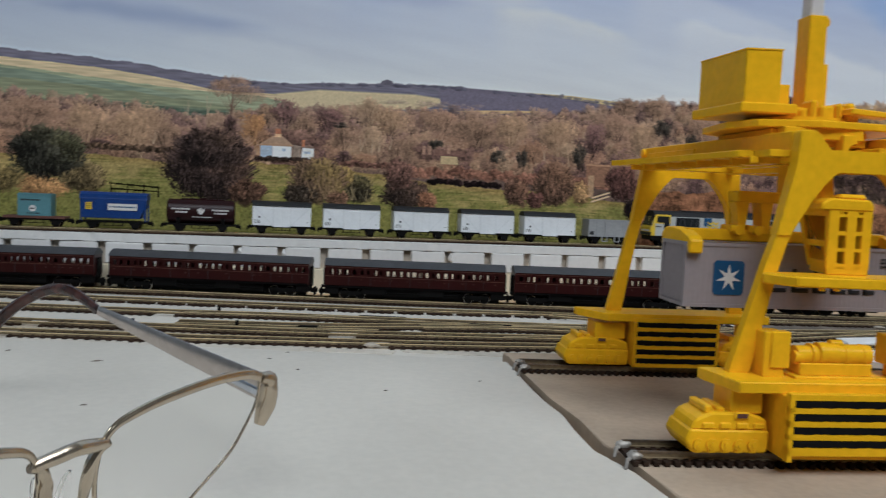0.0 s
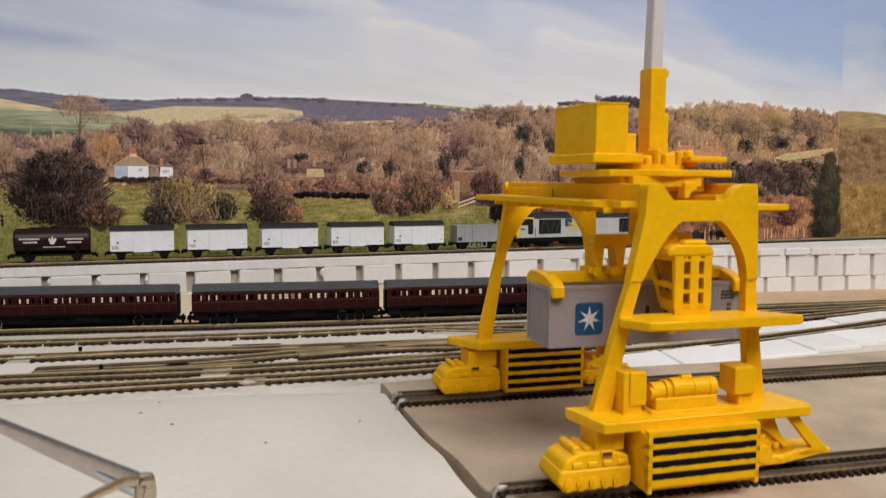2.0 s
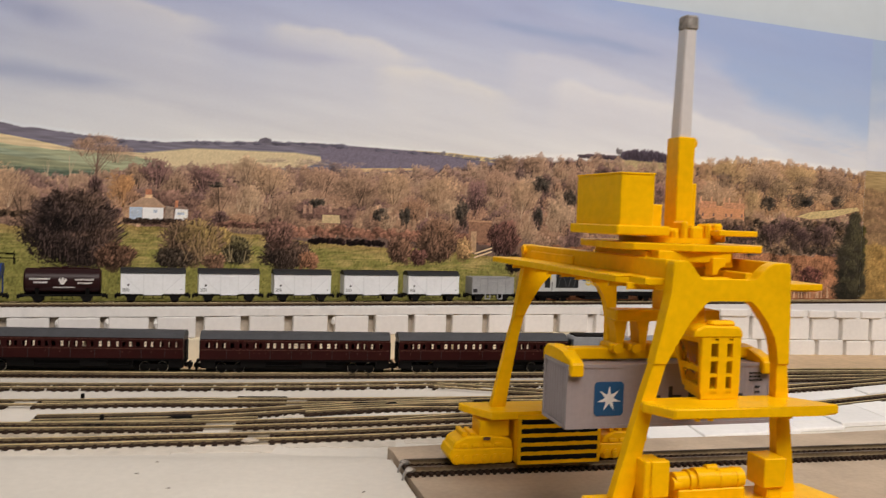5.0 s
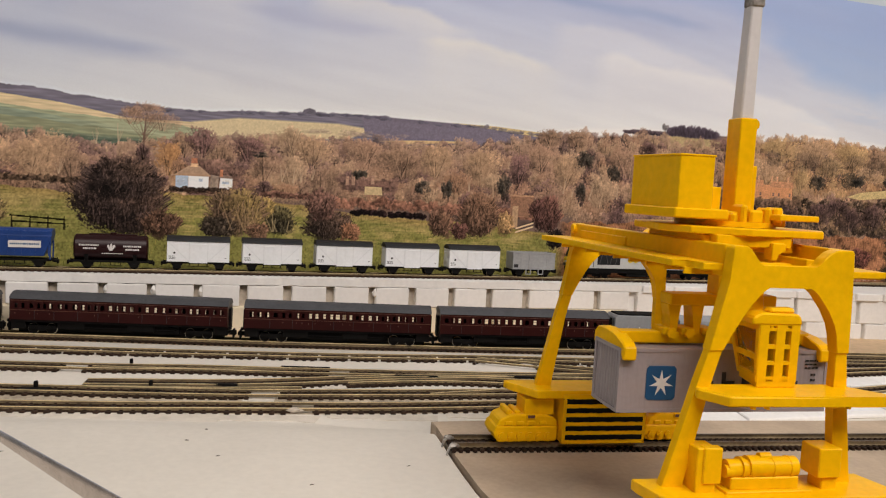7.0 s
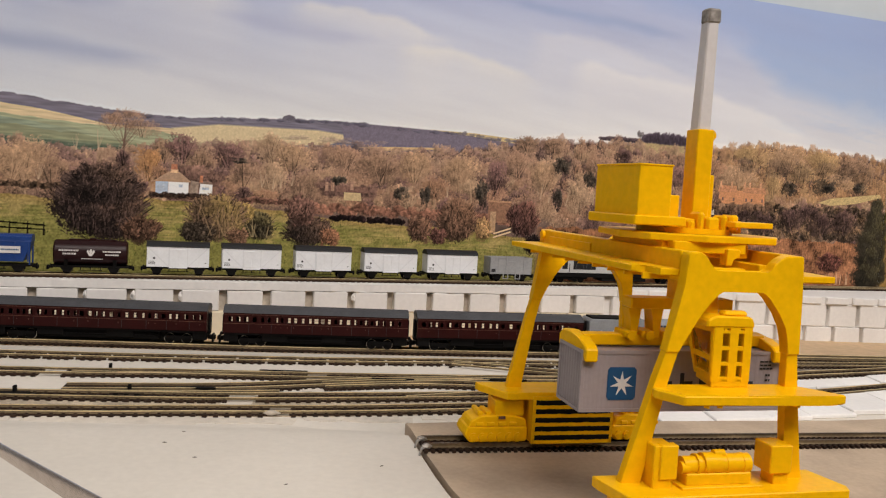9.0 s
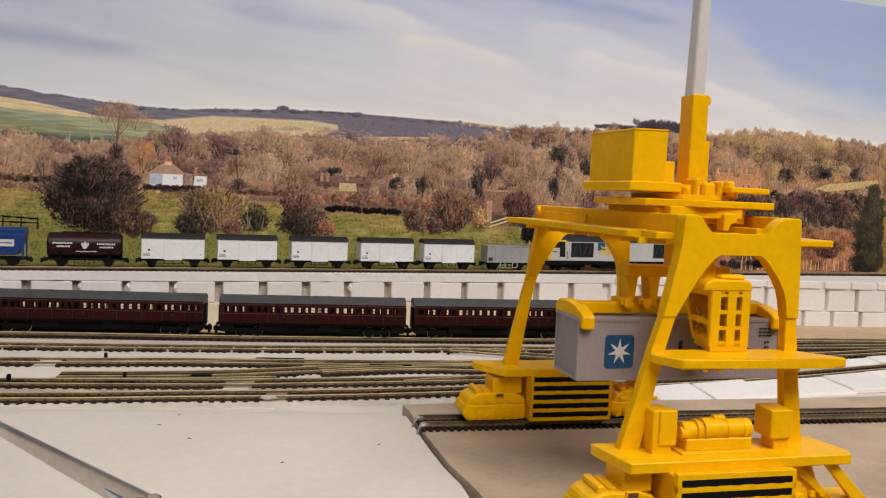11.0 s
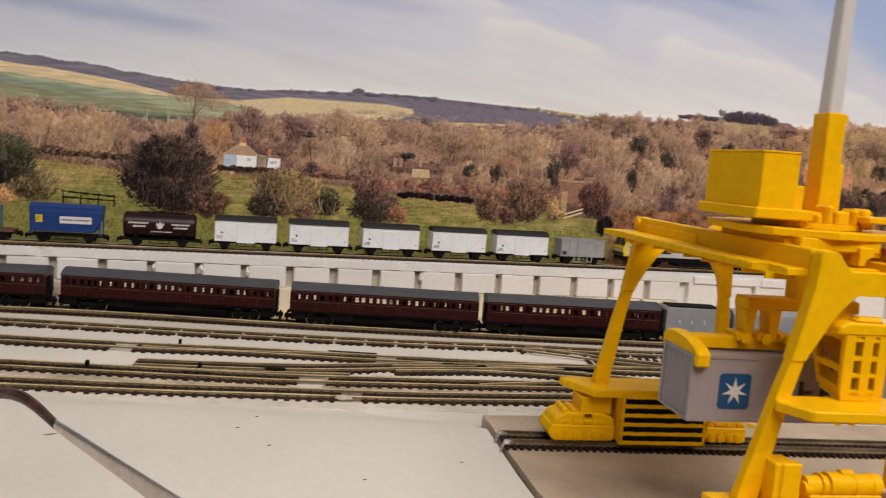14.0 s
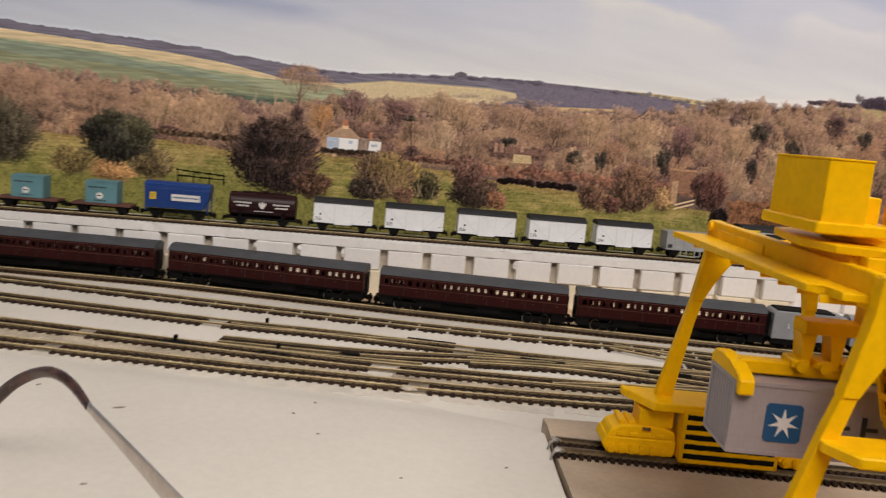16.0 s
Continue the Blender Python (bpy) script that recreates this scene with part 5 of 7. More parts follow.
        cyl(bm, (gx1 + 8, yc - 5.6, 9), "y", 2.6, 2.2, 16)
        box(bm, gx1 + 1, gx1 + 5, yc - 6.6, yc - 5, 15.2, 18.6, 0.4)
        box(bm, gx1 + 3, gx1 + 15, yc - 6.4, yc - 5, 5.4, 8.2, 0.4)
        part("drive_gear", bm, YELLOW, base)
        bm = new_bm()
        prism(bm, [(gx1 + 0.4, 4.6), (gx1 + 12, 4.6), (gx1 + 22, 8.2), (gx1 + 15, 14), (gx1 + 13, 20.3), (gx1 + 0.4, 20.3)], "y", yc - 3.2, yc + 5, 0.3)
        for k in range(3):
            box(bm, gx1 + 9.5 + 3.2 * k, gx1 + 11.3 + 3.2 * k, yc - 4.4, yc - 2.6, 9.5, 12.5 - k, 0.3)
        part("gear_cover", bm, YELLOW, base)
        bm = new_bm()
        cyl(bm, (gx1 + 29, yc - 1.5, 9.4), "z", 1.4, 0.8, 14)
        part("foot_disc", bm, RUST_DECK, base)
    # deck machinery
    if side > 0:
        return base
    bm = new_bm()
    box(bm, x0 + 10.5, x0 + 16.5, yc - 3, yc + 4, 23.2, 35.6, 0.3)
    box(bm, x0 + 12.2, x0 + 17.6, yc - 3.6, yc - 0.5, 26, 35.8, 0.3)
    part("control_box", bm, YELLOW, base)
    bm = new_bm()
    box(bm, x0 + 46.5, x0 + 53.5, yc - 4, yc + 4, 27.0, 35.2, 0.3)
    box(bm, x0 + 48.5, x0 + 53.5, yc - 3, yc + 3, 23.2, 28, 0.3)
    part("control_box", bm, YELLOW, base)
    bm = new_bm()
    box(bm, x0 + 20.5, x0 + 41, yc - 3.6, yc + 3, 24.2, 27.6, 0.3)
    motor = part("motor", bm, YELLOW, base)
    bm = new_bm()
    box(bm, x0 + 18.5, x0 + 44, yc - 5.2, yc + 3.4, 23.2, 24.3, 0.2)
    part("motor_plate", bm, YELLOW, motor)
    for name, k, z, r, w in (("drum", 26.0, 29.4, 2.5, 12), ("drum", 36.0, 29.6, 2.8, 10), ("collar", 29.0, 29.8, 3.0, 5.5), ("filler_cap", 31.5, 32.4, 1.2, 3.4), ("band", 24.4, 29.5, 3.05, 0.7), ("band", 27.2, 29.5, 3.05, 0.7), ("band", 33.6, 29.5, 3.05, 0.7), ("band", 38.8, 29.5, 3.05, 0.7), ("shaft_end", 20.4, 29.0, 1.7, 2.5)):
        bm = new_bm()
        cyl(bm, (x0 + k, yc - (2.0 if name == "shaft_end" else 1), z), "x", r, w, 18)
        part(name, bm, YELLOW, motor, smooth=True)
    return base


travel_base(-53.2, -1, -44.0, 25.5, 4, -31.6, 4.0, -67.4)
travel_base(51.0, 1, -50.0, 22.0, 5, -33.4, 1.2, 40.6)
bm = new_bm()
prism(bm, [(-32.0, -48), (-33.4, -53), (-28.5, -61.4), (6, -61.6), (9, -61.8), (17.0, -61.8), (22.6, -61.0), (20.0, -58.5), (12.0, -48)], "z", 48.1, 50.9, 0.45)
mid = part("mid_platform", bm, YELLOW, crane)
for px in (-21, -17, 4, 7.4):
    bm = new_bm()
    cyl(bm, (px, -60.0, 47.9), "z", 0.8, 1.2, 10)
    part("lug", bm, YELLOW, mid)

# ---- container held by the crane ----
cont = thing("shipping_container", "pale grey toy shipping container with a blue star badge", "shipping container", "", (85, -75, 0), 6.5)
CX0, CX1, CY0, CY1, CZ0, CZ1 = -46.8, 21.6, -33.4, -15.2, 38.6, 57.4
def corrugated(x0, x1, n, base, depth):
    """A row of shallow ridges from x0 to x1."""
    out = []
    w = (x1 - x0) / n
    for k in range(n):
        x = x0 + k * w
        out += [(x, base), (x + 0.3 * w, base), (x + 0.4 * w, base - depth), (x + 0.85 * w, base - depth), (x + 0.95 * w, base)]
    return out + [(x1, base)]


front_edge = corrugated(CX0 + 0.8, CX1 - 0.8, 44, CY0 + 0.30, 0.03)
left_edge = [(CX0 + 0.35 + (0.4 if k % 4 < 2 else 0), CY1 - 0.8 - (CY1 - CY0 - 1.6) * k / 35) for k in range(36)]
bm = new_bm()
prism(bm, front_edge + [(CX1 - 0.5, CY0 + 0.8), (CX1 - 0.5, CY1 - 0.5)] + left_edge, "z", CZ0 + 0.1, CZ1 - 0.3)
cbody = part("body", bm, CONTAINER, cont)
bm = new_bm()
for px in (CX0, CX1 - 1.2):
    for py in (CY0, CY1 - 1.2):
        box(bm, px, px + 1.2, py, py + 1.2, CZ0, CZ1, 0.1)
for py in (CY0, CY1 - 0.8):
    for pz in (CZ0, CZ1 - 1.0):
        box(bm, CX0 + 1, CX1 - 1, py, py + 0.8, pz, pz + 1.0)
for px in (CX0, CX1 - 0.8):
    for pz in (CZ0, CZ1 - 1.0):
        box(bm, px, px + 0.8, CY0 + 1, CY1 - 1, pz, pz + 1.0)
part("frame", bm, CONTAINER, cbody)
bm = new_bm()
prism(bm, [(-38.0 + 9.3 * u, 42.3 + 10.0 * v) for u, v in ((0.08, 0), (0.92, 0), (1, 0.08), (1, 0.92), (0.92, 1), (0.08, 1), (0, 0.92), (0, 0.08))], "y", CY0 + 0.02, CY0 + 0.3)
badge = part("badge", bm, LOGO_BLUE, cbody, "teal-blue rounded square badge")
bm = new_bm()
star = []
for k in range(14):
    a = math.pi / 2 + math.pi * k / 7
    r = 3.9 if k % 2 == 0 else 1.35
    star.append((-33.35 + r * math.cos(a), 47.3 + r * math.sin(a)))
prism(bm, star, "y", CY0 - 0.1, CY0 + 0.2)
part("star", bm, PRINT_WHITE, badge, "white seven-pointed star")
bm = new_bm()
for px, w in ((-21, 5.5), (-13.8, 5.2), (-7.2, 4.2), (-1.6, 4.8), (4.0, 3.6), (8.6, 3.6)):
    box(bm, px, px + 1.2, CY0 + 0.02, CY0 + 0.3, 43.6, 50.6)
    box(bm, px, px + w, CY0 + 0.02, CY0 + 0.3, 43.6, 44.8)
    box(bm, px, px + w * 0.8, CY0 + 0.02, CY0 + 0.3, 47.0, 48.0)
part("lettering", bm, PRINT_BLACK, cbody, "dark plain lettering bars")["kind"] = "stuff"
bm = new_bm()
bars(bm, 13.6, 54.0, 4.5, 3, CY0 + 0.1, 0.5, 1.1, 2)
bars(bm, 15.8, 49.6, 1.6, 4, CY0 + 0.1, 0.7, 1.6, 3)
part("small_print", bm, PRINT_BLACK, cbody)["kind"] = "stuff"

# ---- spectacles lying on the foam sheet ----
specs = thing("spectacles", "metal spectacles with brown temple tips resting on white foam", "spectacles")
HINGE = Vector((-62.8, -171.8, 25.2))
FRONT = Vector((-0.42, -0.907, 0)).normalized()  # along the front, hinge to nose
BACK = Vector((-0.85, 0.47, 0)).normalized()
UPV = (Vector((0, 0, 1)) - 0.2 * BACK).normalized()
RIM = ((5.4, 0.5), (6.6, 3.0), (9, 4.4), (14, 5.3), (21.4, 5.6), (33, 4.8), (40.2, 3.5), (43.8, 2.2), (45.6, -0.2), (46.4, -4), (46.0, -10), (43.6, -17), (39, -22.5), (33, -25.3), (27, -23.6), (19.5, -18.2), (11.2, -12.8), (7.4, -6.8), (5.6, -3.0))
NOSE = 51.8  # half way along the front


def rounded(points, times=2):
    """A closed outline with its corners cut, twice over."""
    for _ in range(times):
        out = []
        for k, (s, z) in enumerate(points):
            s2, z2 = points[(k + 1) % len(points)]
            out += [(0.75 * s + 0.25 * s2, 0.75 * z + 0.25 * z2), (0.25 * s + 0.75 * s2, 0.25 * z + 0.75 * z2)]
        points = out
    return points


def leaning(s, w, back=0.0):
    """A place on the front: s from the hinge towards the nose, w up, set back towards the temples."""
    return HINGE + FRONT * s + UPV * w + BACK * back


def glide(points, n=5):
    """A smooth line of places through the given ones."""
    pts = [Vector(p) for p in points]
    out = []
    for k in range(len(pts) - 1):
        a, b, c, d = pts[max(k - 1, 0)], pts[k], pts[k + 1], pts[min(k + 2, len(pts) - 1)]
        for j in range(n):
            t = j / n
            out.append(0.5 * (2 * b + (c - a) * t + (2 * a - 5 * b + 4 * c - d) * t * t + (3 * b - a - 3 * c + d) * t ** 3))
    return out + [pts[-1]]


def along(radii, count):
    """Radii spread evenly over a longer line."""
    return [tuple(float(np.interp(k * (len(radii) - 1) / (count - 1), range(len(radii)), [r[i] for r in radii])) for i in (0, 1)) for k in range(count)]


def smooth_tube(bm, points, radii, seg=10):
    line = glide(points)
    tube(bm, line, along(radii, len(line)), seg)


for mirrored in (False, True):
    def side_s(s):
        return 2 * NOSE - s if mirrored else s
    ring = [leaning(side_s(s), z) for s, z in rounded(list(RIM))]
    bm = new_bm()
    tube(bm, ring + [ring[0], ring[1]], [0.42] * (len(ring) + 2), 8)
    rim = part("rim", bm, BRASS_GREY, specs, smooth=True)
    bm = new_bm()
    nrm = FRONT.cross(UPV).normalized()
    va = [bm.verts.new(p + nrm * 0.4) for p in ring]
    vb = [bm.verts.new(p - nrm * 0.4) for p in ring]
    bm.faces.new(va)
    bm.faces.new(vb[::-1])
    for k in range(len(ring)):
        bm.faces.new((va[k], vb[k], vb[(k + 1) % len(ring)], va[(k + 1) % len(ring)]))
    lens = part("lens", bm, GLASS, specs, "clear lens")
    lens.visible_shadow = False
    bm = new_bm()
    smooth_tube(bm, [leaning(side_s(s), z - 0.6) for s, z in ((2.5, 2.2), (6.0, 3.6), (9.5, 4.8), (15, 5.4), (21.4, 5.6), (33, 4.8), (40.2, 3.5), (43.8, 2.2), (45.4, 0.2))], [(0.6, 1.0), (0.6, 1.05), (0.6, 1.05), (0.6, 1.0), (0.6, 0.95), (0.6, 0.8), (0.55, 0.65), (0.5, 0.6)], 10)
    part("brow_bar", bm, BRASS_GREY, specs, "champagne metal brow bar", smooth=True)
    bm = new_bm()
    smooth_tube(bm, [leaning(side_s(s), z) for s, z in ((44.4, -0.8), (46.4, -1.6), (47.6, -4.2), (48.0, -8.5), (48.6, -12.0))], [(0.8, 0.8), (0.9, 1.0), (1.2, 1.0), (1.3, 0.9), (0.7, 0.6)], 8)
    part("pad_arm", bm, BRASS_GREY, specs, "brass nose pad arm", smooth=True)
    bm = new_bm()
    b = leaning(side_s(50.0), -10.5, 3.0)
    bmesh.ops.create_uvsphere(bm, u_segments=14, v_segments=10, radius=1, matrix=Matrix.Translation(b) @ Matrix.Rotation(radians(-14 if mirrored else 14), 4, "Y") @ Matrix.Diagonal((1.0, 2.4, 5.6, 1)))
    part("nose_pad", bm, GLASS, specs, "small clear nose pad", smooth=True)
    bm = new_bm()
    smooth_tube(bm, [leaning(side_s(5.4), 2.6), leaning(side_s(2.2), 1.6), leaning(side_s(1.6), -1.4), leaning(side_s(1.9), -5.0), leaning(side_s(2.9), -8.6)], [(1.0, 1.0), (1.6, 1.8), (1.9, 2.2), (1.7, 2.1), (1.1, 1.2)], 12)
    part("end_piece", bm, BRASS_GREY, specs, "champagne metal end piece with hinge", smooth=True)
    shift = (leaning(side_s(1.0), 0) - leaning(1.0, 0)) * 0.95
    pts = [Vector(p) + shift + Vector((-0.9, 0.1, 0)) for p in ((-62.0, -171.5, 22.9), (-67, -167.3, 23.8), (-92, -147, 27.0), (-121.5, -124.2, 31.6), (-128.5, -119.3, 34.3), (-134, -116.6, 35.9), (-140.5, -113, 35.3), (-148, -109, 32.4), (-155, -106.4, 28.2), (-161, -104.2, 23.2), (-170, -101, 14.5), (-178, -98, 6), (-183, -97, -0.3))]
    bm = new_bm()
    smooth_tube(bm, pts[:4], [(0.7, 3.4), (0.7, 3.3), (0.65, 2.5), (0.65, 1.35)], 10)
    temple = part("temple", bm, TEMPLE_STEEL, specs, "grey metal temple", smooth=True)
    bm = new_bm()
    a, b = pts[0].lerp(pts[1], 0.45) + Vector((0.2, 0, -0.9)), pts[1].lerp(pts[2], 0.40) + Vector((0.2, 0, -0.9))
    smooth_tube(bm, [a, a.lerp(b, 0.35), a.lerp(b, 0.8), b], [(0.9, 1.4), (1.0, 1.6), (1.0, 1.3), (0.6, 0.6)], 12)
    part("hinge_cover", bm, HINGE_STEEL, temple, "polished blue-grey steel hinge cover", smooth=True)
    bm = new_bm()
    smooth_tube(bm, pts[3:], [(0.9, 1.3), (1.2, 1.5), (1.3, 1.6), (1.3, 1.6), (1.3, 1.7), (1.3, 1.8), (1.4, 1.9), (1.4, 1.9), (1.4, 1.9), (1.1, 1.3)], 10)
    part("temple_tip", bm, TORTOISE, temple, "brown tortoiseshell tip", smooth=True)
bm = new_bm()
smooth_tube(bm, [leaning(45.2, -0.8), leaning(48.6, -0.2, -0.6), leaning(NOSE, 0.3, -1.0), leaning(55.0, -0.2, -0.6), leaning(58.4, -0.8)], [(0.9, 1.0), (1.0, 1.2), (1.0, 1.2), (1.0, 1.2), (0.9, 1.0)], 10)
part("bridge", bm, BRASS_GREY, specs, "pale shiny bridge", smooth=True)

# Dark flecks of dirt on the foam.
rng = random.Random(21)
for x, y, w in ((-95.5, -29, 0.9), (-45.5, -71, 0.9), (-157, -46.5, 2.6), (-81, -45, 0.8), (-91, -15, 0.7), (-12, -52, 0.8), (-197, -35, 1.0), (-135, -105, 1.1)):
    bm = new_bm()
    a = rng.uniform(-0.5, 0.7)
    z = BASE + 5.6 + 0.35 * noise.noise(Vector((x * 0.03, y * 0.03, 0)))
    tube(bm, [(x - w * math.cos(a), y - w * math.sin(a), z), (x, y, z + 0.2), (x + w * math.cos(a + 0.5), y + w * math.sin(a + 0.5), z)], [0.08, 0.14 + 0.08 * w, 0.08], 6)
    tagged(new("dirt_fleck", put_mesh("dirt_fleck", bm, BED_DARK)), "tiny dark fleck lying on the white foam", "fleck", "dirt flecks")

# ---- scenic backdrop: a printed landscape photograph, painted by rule ----
prng = np.random.RandomState(7)
STEP = 0.47
U = np.arange(-412.0, 612.0, STEP)
V = np.arange(29.0, 176.0, STEP)
NH, NW = len(V), len(U)
UU, VV = np.meshgrid(U, V)
img = np.zeros((NH, NW, 3))


def value_noise(cu, cv, seed, shape=None):
    """Smooth random field with cells of cu by cv millimetres, 0 to 1."""
    h, w = shape or (NH, NW)
    r = np.random.RandomState(seed)
    gy, gx = int(h * STEP / cv) + 3, int(w * STEP / cu) + 3
    g = r.rand(gy, gx)
    y, x = np.arange(h) * STEP / cv, np.arange(w) * STEP / cu
    iy, ix = y.astype(int), x.astype(int)
    fy, fx = y - iy, x - ix
    fy, fx = (fy * fy * (3 - 2 * fy))[:, None], (fx * fx * (3 - 2 * fx))[None]
    a, b = g[iy][:, ix], g[iy][:, ix + 1]
    c, d = g[iy + 1][:, ix], g[iy + 1][:, ix + 1]
    return (a * (1 - fx) + b * fx) * (1 - fy) + (c * (1 - fx) + d * fx) * fy


FINE = value_noise(0.9, 0.9, 1) * 0.6 + value_noise(1.8, 1.8, 2) * 0.4
TWIG = value_noise(0.8, 2.6, 3) * 0.6 + value_noise(2.6, 1.1, 4) * 0.4
BROAD = value_noise(7, 5, 5) * 0.6 + value_noise(18, 11, 6) * 0.4
STREAK = value_noise(9, 0.9, 8)
BUDS = value_noise(3.2, 3.0, 9)
RAW = 0.5 + 0.85 * (prng.rand(NH, NW) * 0.5 + value_noise(0.7, 0.75, 10) * 0.5 - 0.5)


TABLE = np.random.RandomState(77).rand(256, 256)


def vapour(u, v, cu, cv):
    """Cloud noise of three scales at any place, -0.5 to 0.5."""
    total = 0
    for k, a in ((1.0, 0.55), (0.45, 0.28), (0.2, 0.17)):
        x, y = u / (cu * k) + 90.3 * k, v / (cv * k) + 41.7 * k
        ix, iy = np.floor(x).astype(int), np.floor(y).astype(int)
        fx, fy = x - ix, y - iy
        fx, fy = fx * fx * (3 - 2 * fx), fy * fy * (3 - 2 * fy)
        ix, iy = ix % 255, iy % 255
        total = total + a * ((TABLE[iy, ix] * (1 - fx) + TABLE[iy, ix + 1] * fx) * (1 - fy) + (TABLE[iy + 1, ix] * (1 - fx) + TABLE[iy + 1, ix + 1] * fx) * fy)
    return total - 0.5


def sky_colour(u, v):
    """Lilac-grey cloud sky with white banks, and blue breaking through towards the east."""
    s = np.clip((v - 150) / 120, 0, 1)[..., None]
    col = np.array((0.845, 0.835, 0.83)) * (1 - s) + np.array((0.64, 0.67, 0.785)) * s
    wisp = vapour(u + 1.5 * v, v + 0.12 * u, 90, 9)
    soft = vapour(u, v + 0.1 * u, 130, 26)
    col = col + (0.045 * wisp + 0.06 * soft)[..., None] * np.array((1, 1, 0.75))
    # cloud banks: crisp above, fading below
    for u0, u1, v0, v1, depth, c, a in ((-250, -105, 257, 232, 30, (0.855, 0.835, 0.825), 0.85), (-84, 50, 246, 226, 20, (0.86, 0.84, 0.825), 0.8), (0, 130, 224, 197, 20, (0.865, 0.845, 0.82), 0.8), (-400, -255, 236, 222, 22, (0.82, 0.81, 0.82), 0.7),
            (-240, -120, 178, 166, 22, (0.85, 0.84, 0.84), 0.75), (110, 330, 246, 196, 40, (0.83, 0.815, 0.83), 0.5), (150, 420, 222, 176, 30, (0.87, 0.855, 0.85), 0.7)):
        f = np.clip((u - u0) / (u1 - u0), 0, 1)
        edge = v0 + (v1 - v0) * f ** 1.6 + 16 * (vapour(u, v, 46, 40)) - 9 * (1 - f) ** 6
        d = edge - v
        w = 0.85 * a * np.clip(d / 5.0 + 0.5, 0, 1) * np.exp(-np.clip(d, 0, 99) / depth) * np.clip((u - u0) / 18, 0, 1) * np.clip((u1 - u) / 30, 0, 1)
        w = w[..., None]
        col = col * (1 - w) + np.array(c) * w
    # slate-blue streaks
    for u0, u1, v0, v1, th, c, a in ((-330, -160, 192, 183, 6.5, (0.56, 0.595, 0.71), 0.5), (-260, -190, 232, 224, 9, (0.56, 0.585, 0.71), 0.6), (-140, 0, 222, 216, 6, (0.63, 0.645, 0.745), 0.45), (80, 270, 262, 250, 5, (0.55, 0.61, 0.75), 0.6), (-420, -300, 262, 255, 12, (0.59, 0.63, 0.75), 0.5), (-60, 120, 273, 266, 9, (0.62, 0.645, 0.76), 0.5)):
        f = np.clip((u - u0) / (u1 - u0), 0, 1)
        d = (v - v0 - (v1 - v0) * f + 9 * vapour(u, v, 60, 14)) / (th * (0.35 + 0.65 * np.sin(math.pi * np.clip(f, 0.02, 0.98))))
        w = (a * np.exp(-d * d) * np.clip((u - u0) / 30, 0, 1) * np.clip((u1 - u) / 40, 0, 1))[..., None]
        col = col * (1 - w) + np.array(c) * w
    # open blue: right of a ragged slanting bank
    bank = np.interp(u, (60, 159, 268, 325, 378, 420, 460, 505, 640), (310, 287, 268, 250, 216, 206, 203, 194, 188))
    blue = np.clip((v - bank + 26 * vapour(u, v, 60, 26)) / 26 + 0.35, 0, 1)
    low = np.clip((u - 350) / 90, 0, 1) * np.clip(1 - np.abs(v - 187 + 0.03 * (u - 350)) / 11 + 4 * wisp, 0, 1) * 0.55
    blue = np.maximum(blue, low * np.clip((540 - u) / 40, 0, 1))
    blue = np.clip(blue * (0.85 + 0.7 * soft), 0, 1)[..., None]
    deep = np.clip((v - 190) / 80, 0, 1)[..., None]
    col = col * (1 - 0.9 * blue) + (np.array((0.60, 0.685, 0.81)) * (1 - deep) + np.array((0.575, 0.645, 0.795)) * deep) * 0.9 * blue
    dim = np.interp(u, (-410, -260, -110, 40), (0.88, 0.94, 1.0, 1.035))[..., None]
    col = col * np.array((0.98, 1.0, 1.008))
    col = col * dim * (1 + (1.035 - dim) * np.array((-0.15, 0.0, 0.35)))
    east = np.clip((u - 508) / 0.8, 0, 1)[..., None]
    e = np.clip((v - 160) / 90 + 0.5 * vapour(u, v, 60, 20), 0, 1)[..., None]
    col = col * (1 - east) + east * (np.array((0.85, 0.85, 0.86)) * (1 - e) + np.array((0.61, 0.69, 0.81)) * e)
    return col


def blend(mask, colour):
    global img
    m = np.clip(mask, 0, 1)[..., None]
    img = img * (1 - m) + np.asarray(colour) * m


def curve(points, rough=0.0, seed=0, cell=6.0):
    xs, ys = zip(*points)
    y = np.interp(U, xs, ys)
    if rough:
        r = np.random.RandomState(seed)
        for c, a in ((cell, 1.0), (cell / 3, 0.5)):
            g = r.rand(int(1030 / c) + 3)
            y = y + rough * a * (np.interp((U - U[0]) / c, np.arange(len(g)), g) - 0.5) * 2
    return y[None]


def below(line, soft=0.6):
    return np.clip((line - VV) / soft + 0.5, 0, 1)


def tint(colour, amount=0.25, field=None):
    f = FINE if field is None else field
    return np.asarray(colour) * (1 + amount * (f[..., None] - 0.5) * 2)


def polygon(points, colour, soft=0.5, amount=0.15):
    """A convex patch."""
    m = np.ones((NH, NW))
    n = len(points)
    area = sum(points[i][0] * points[(i + 1) % n][1] - points[(i + 1) % n][0] * points[i][1] for i in range(n))
    for i in range(n):
        (x0, y0), (x1, y1) = points[i], points[(i + 1) % n]
        l = math.hypot(x1 - x0, y1 - y0)
        d = ((x1 - x0) * (VV - y0) - (y1 - y0) * (UU - x0)) / l * (1 if area > 0 else -1)
        m = np.minimum(m, np.clip(d / soft + 0.5, 0, 1))
    blend(m, tint(colour, amount))


def window(u0, u1, v0, v1):
    i0, i1 = np.searchsorted(V, (v0, v1))
    j0, j1 = np.searchsorted(U, (u0, u1))
    return slice(max(i0, 0), max(i1, 1)), slice(max(j0, 0), max(j1, 1))


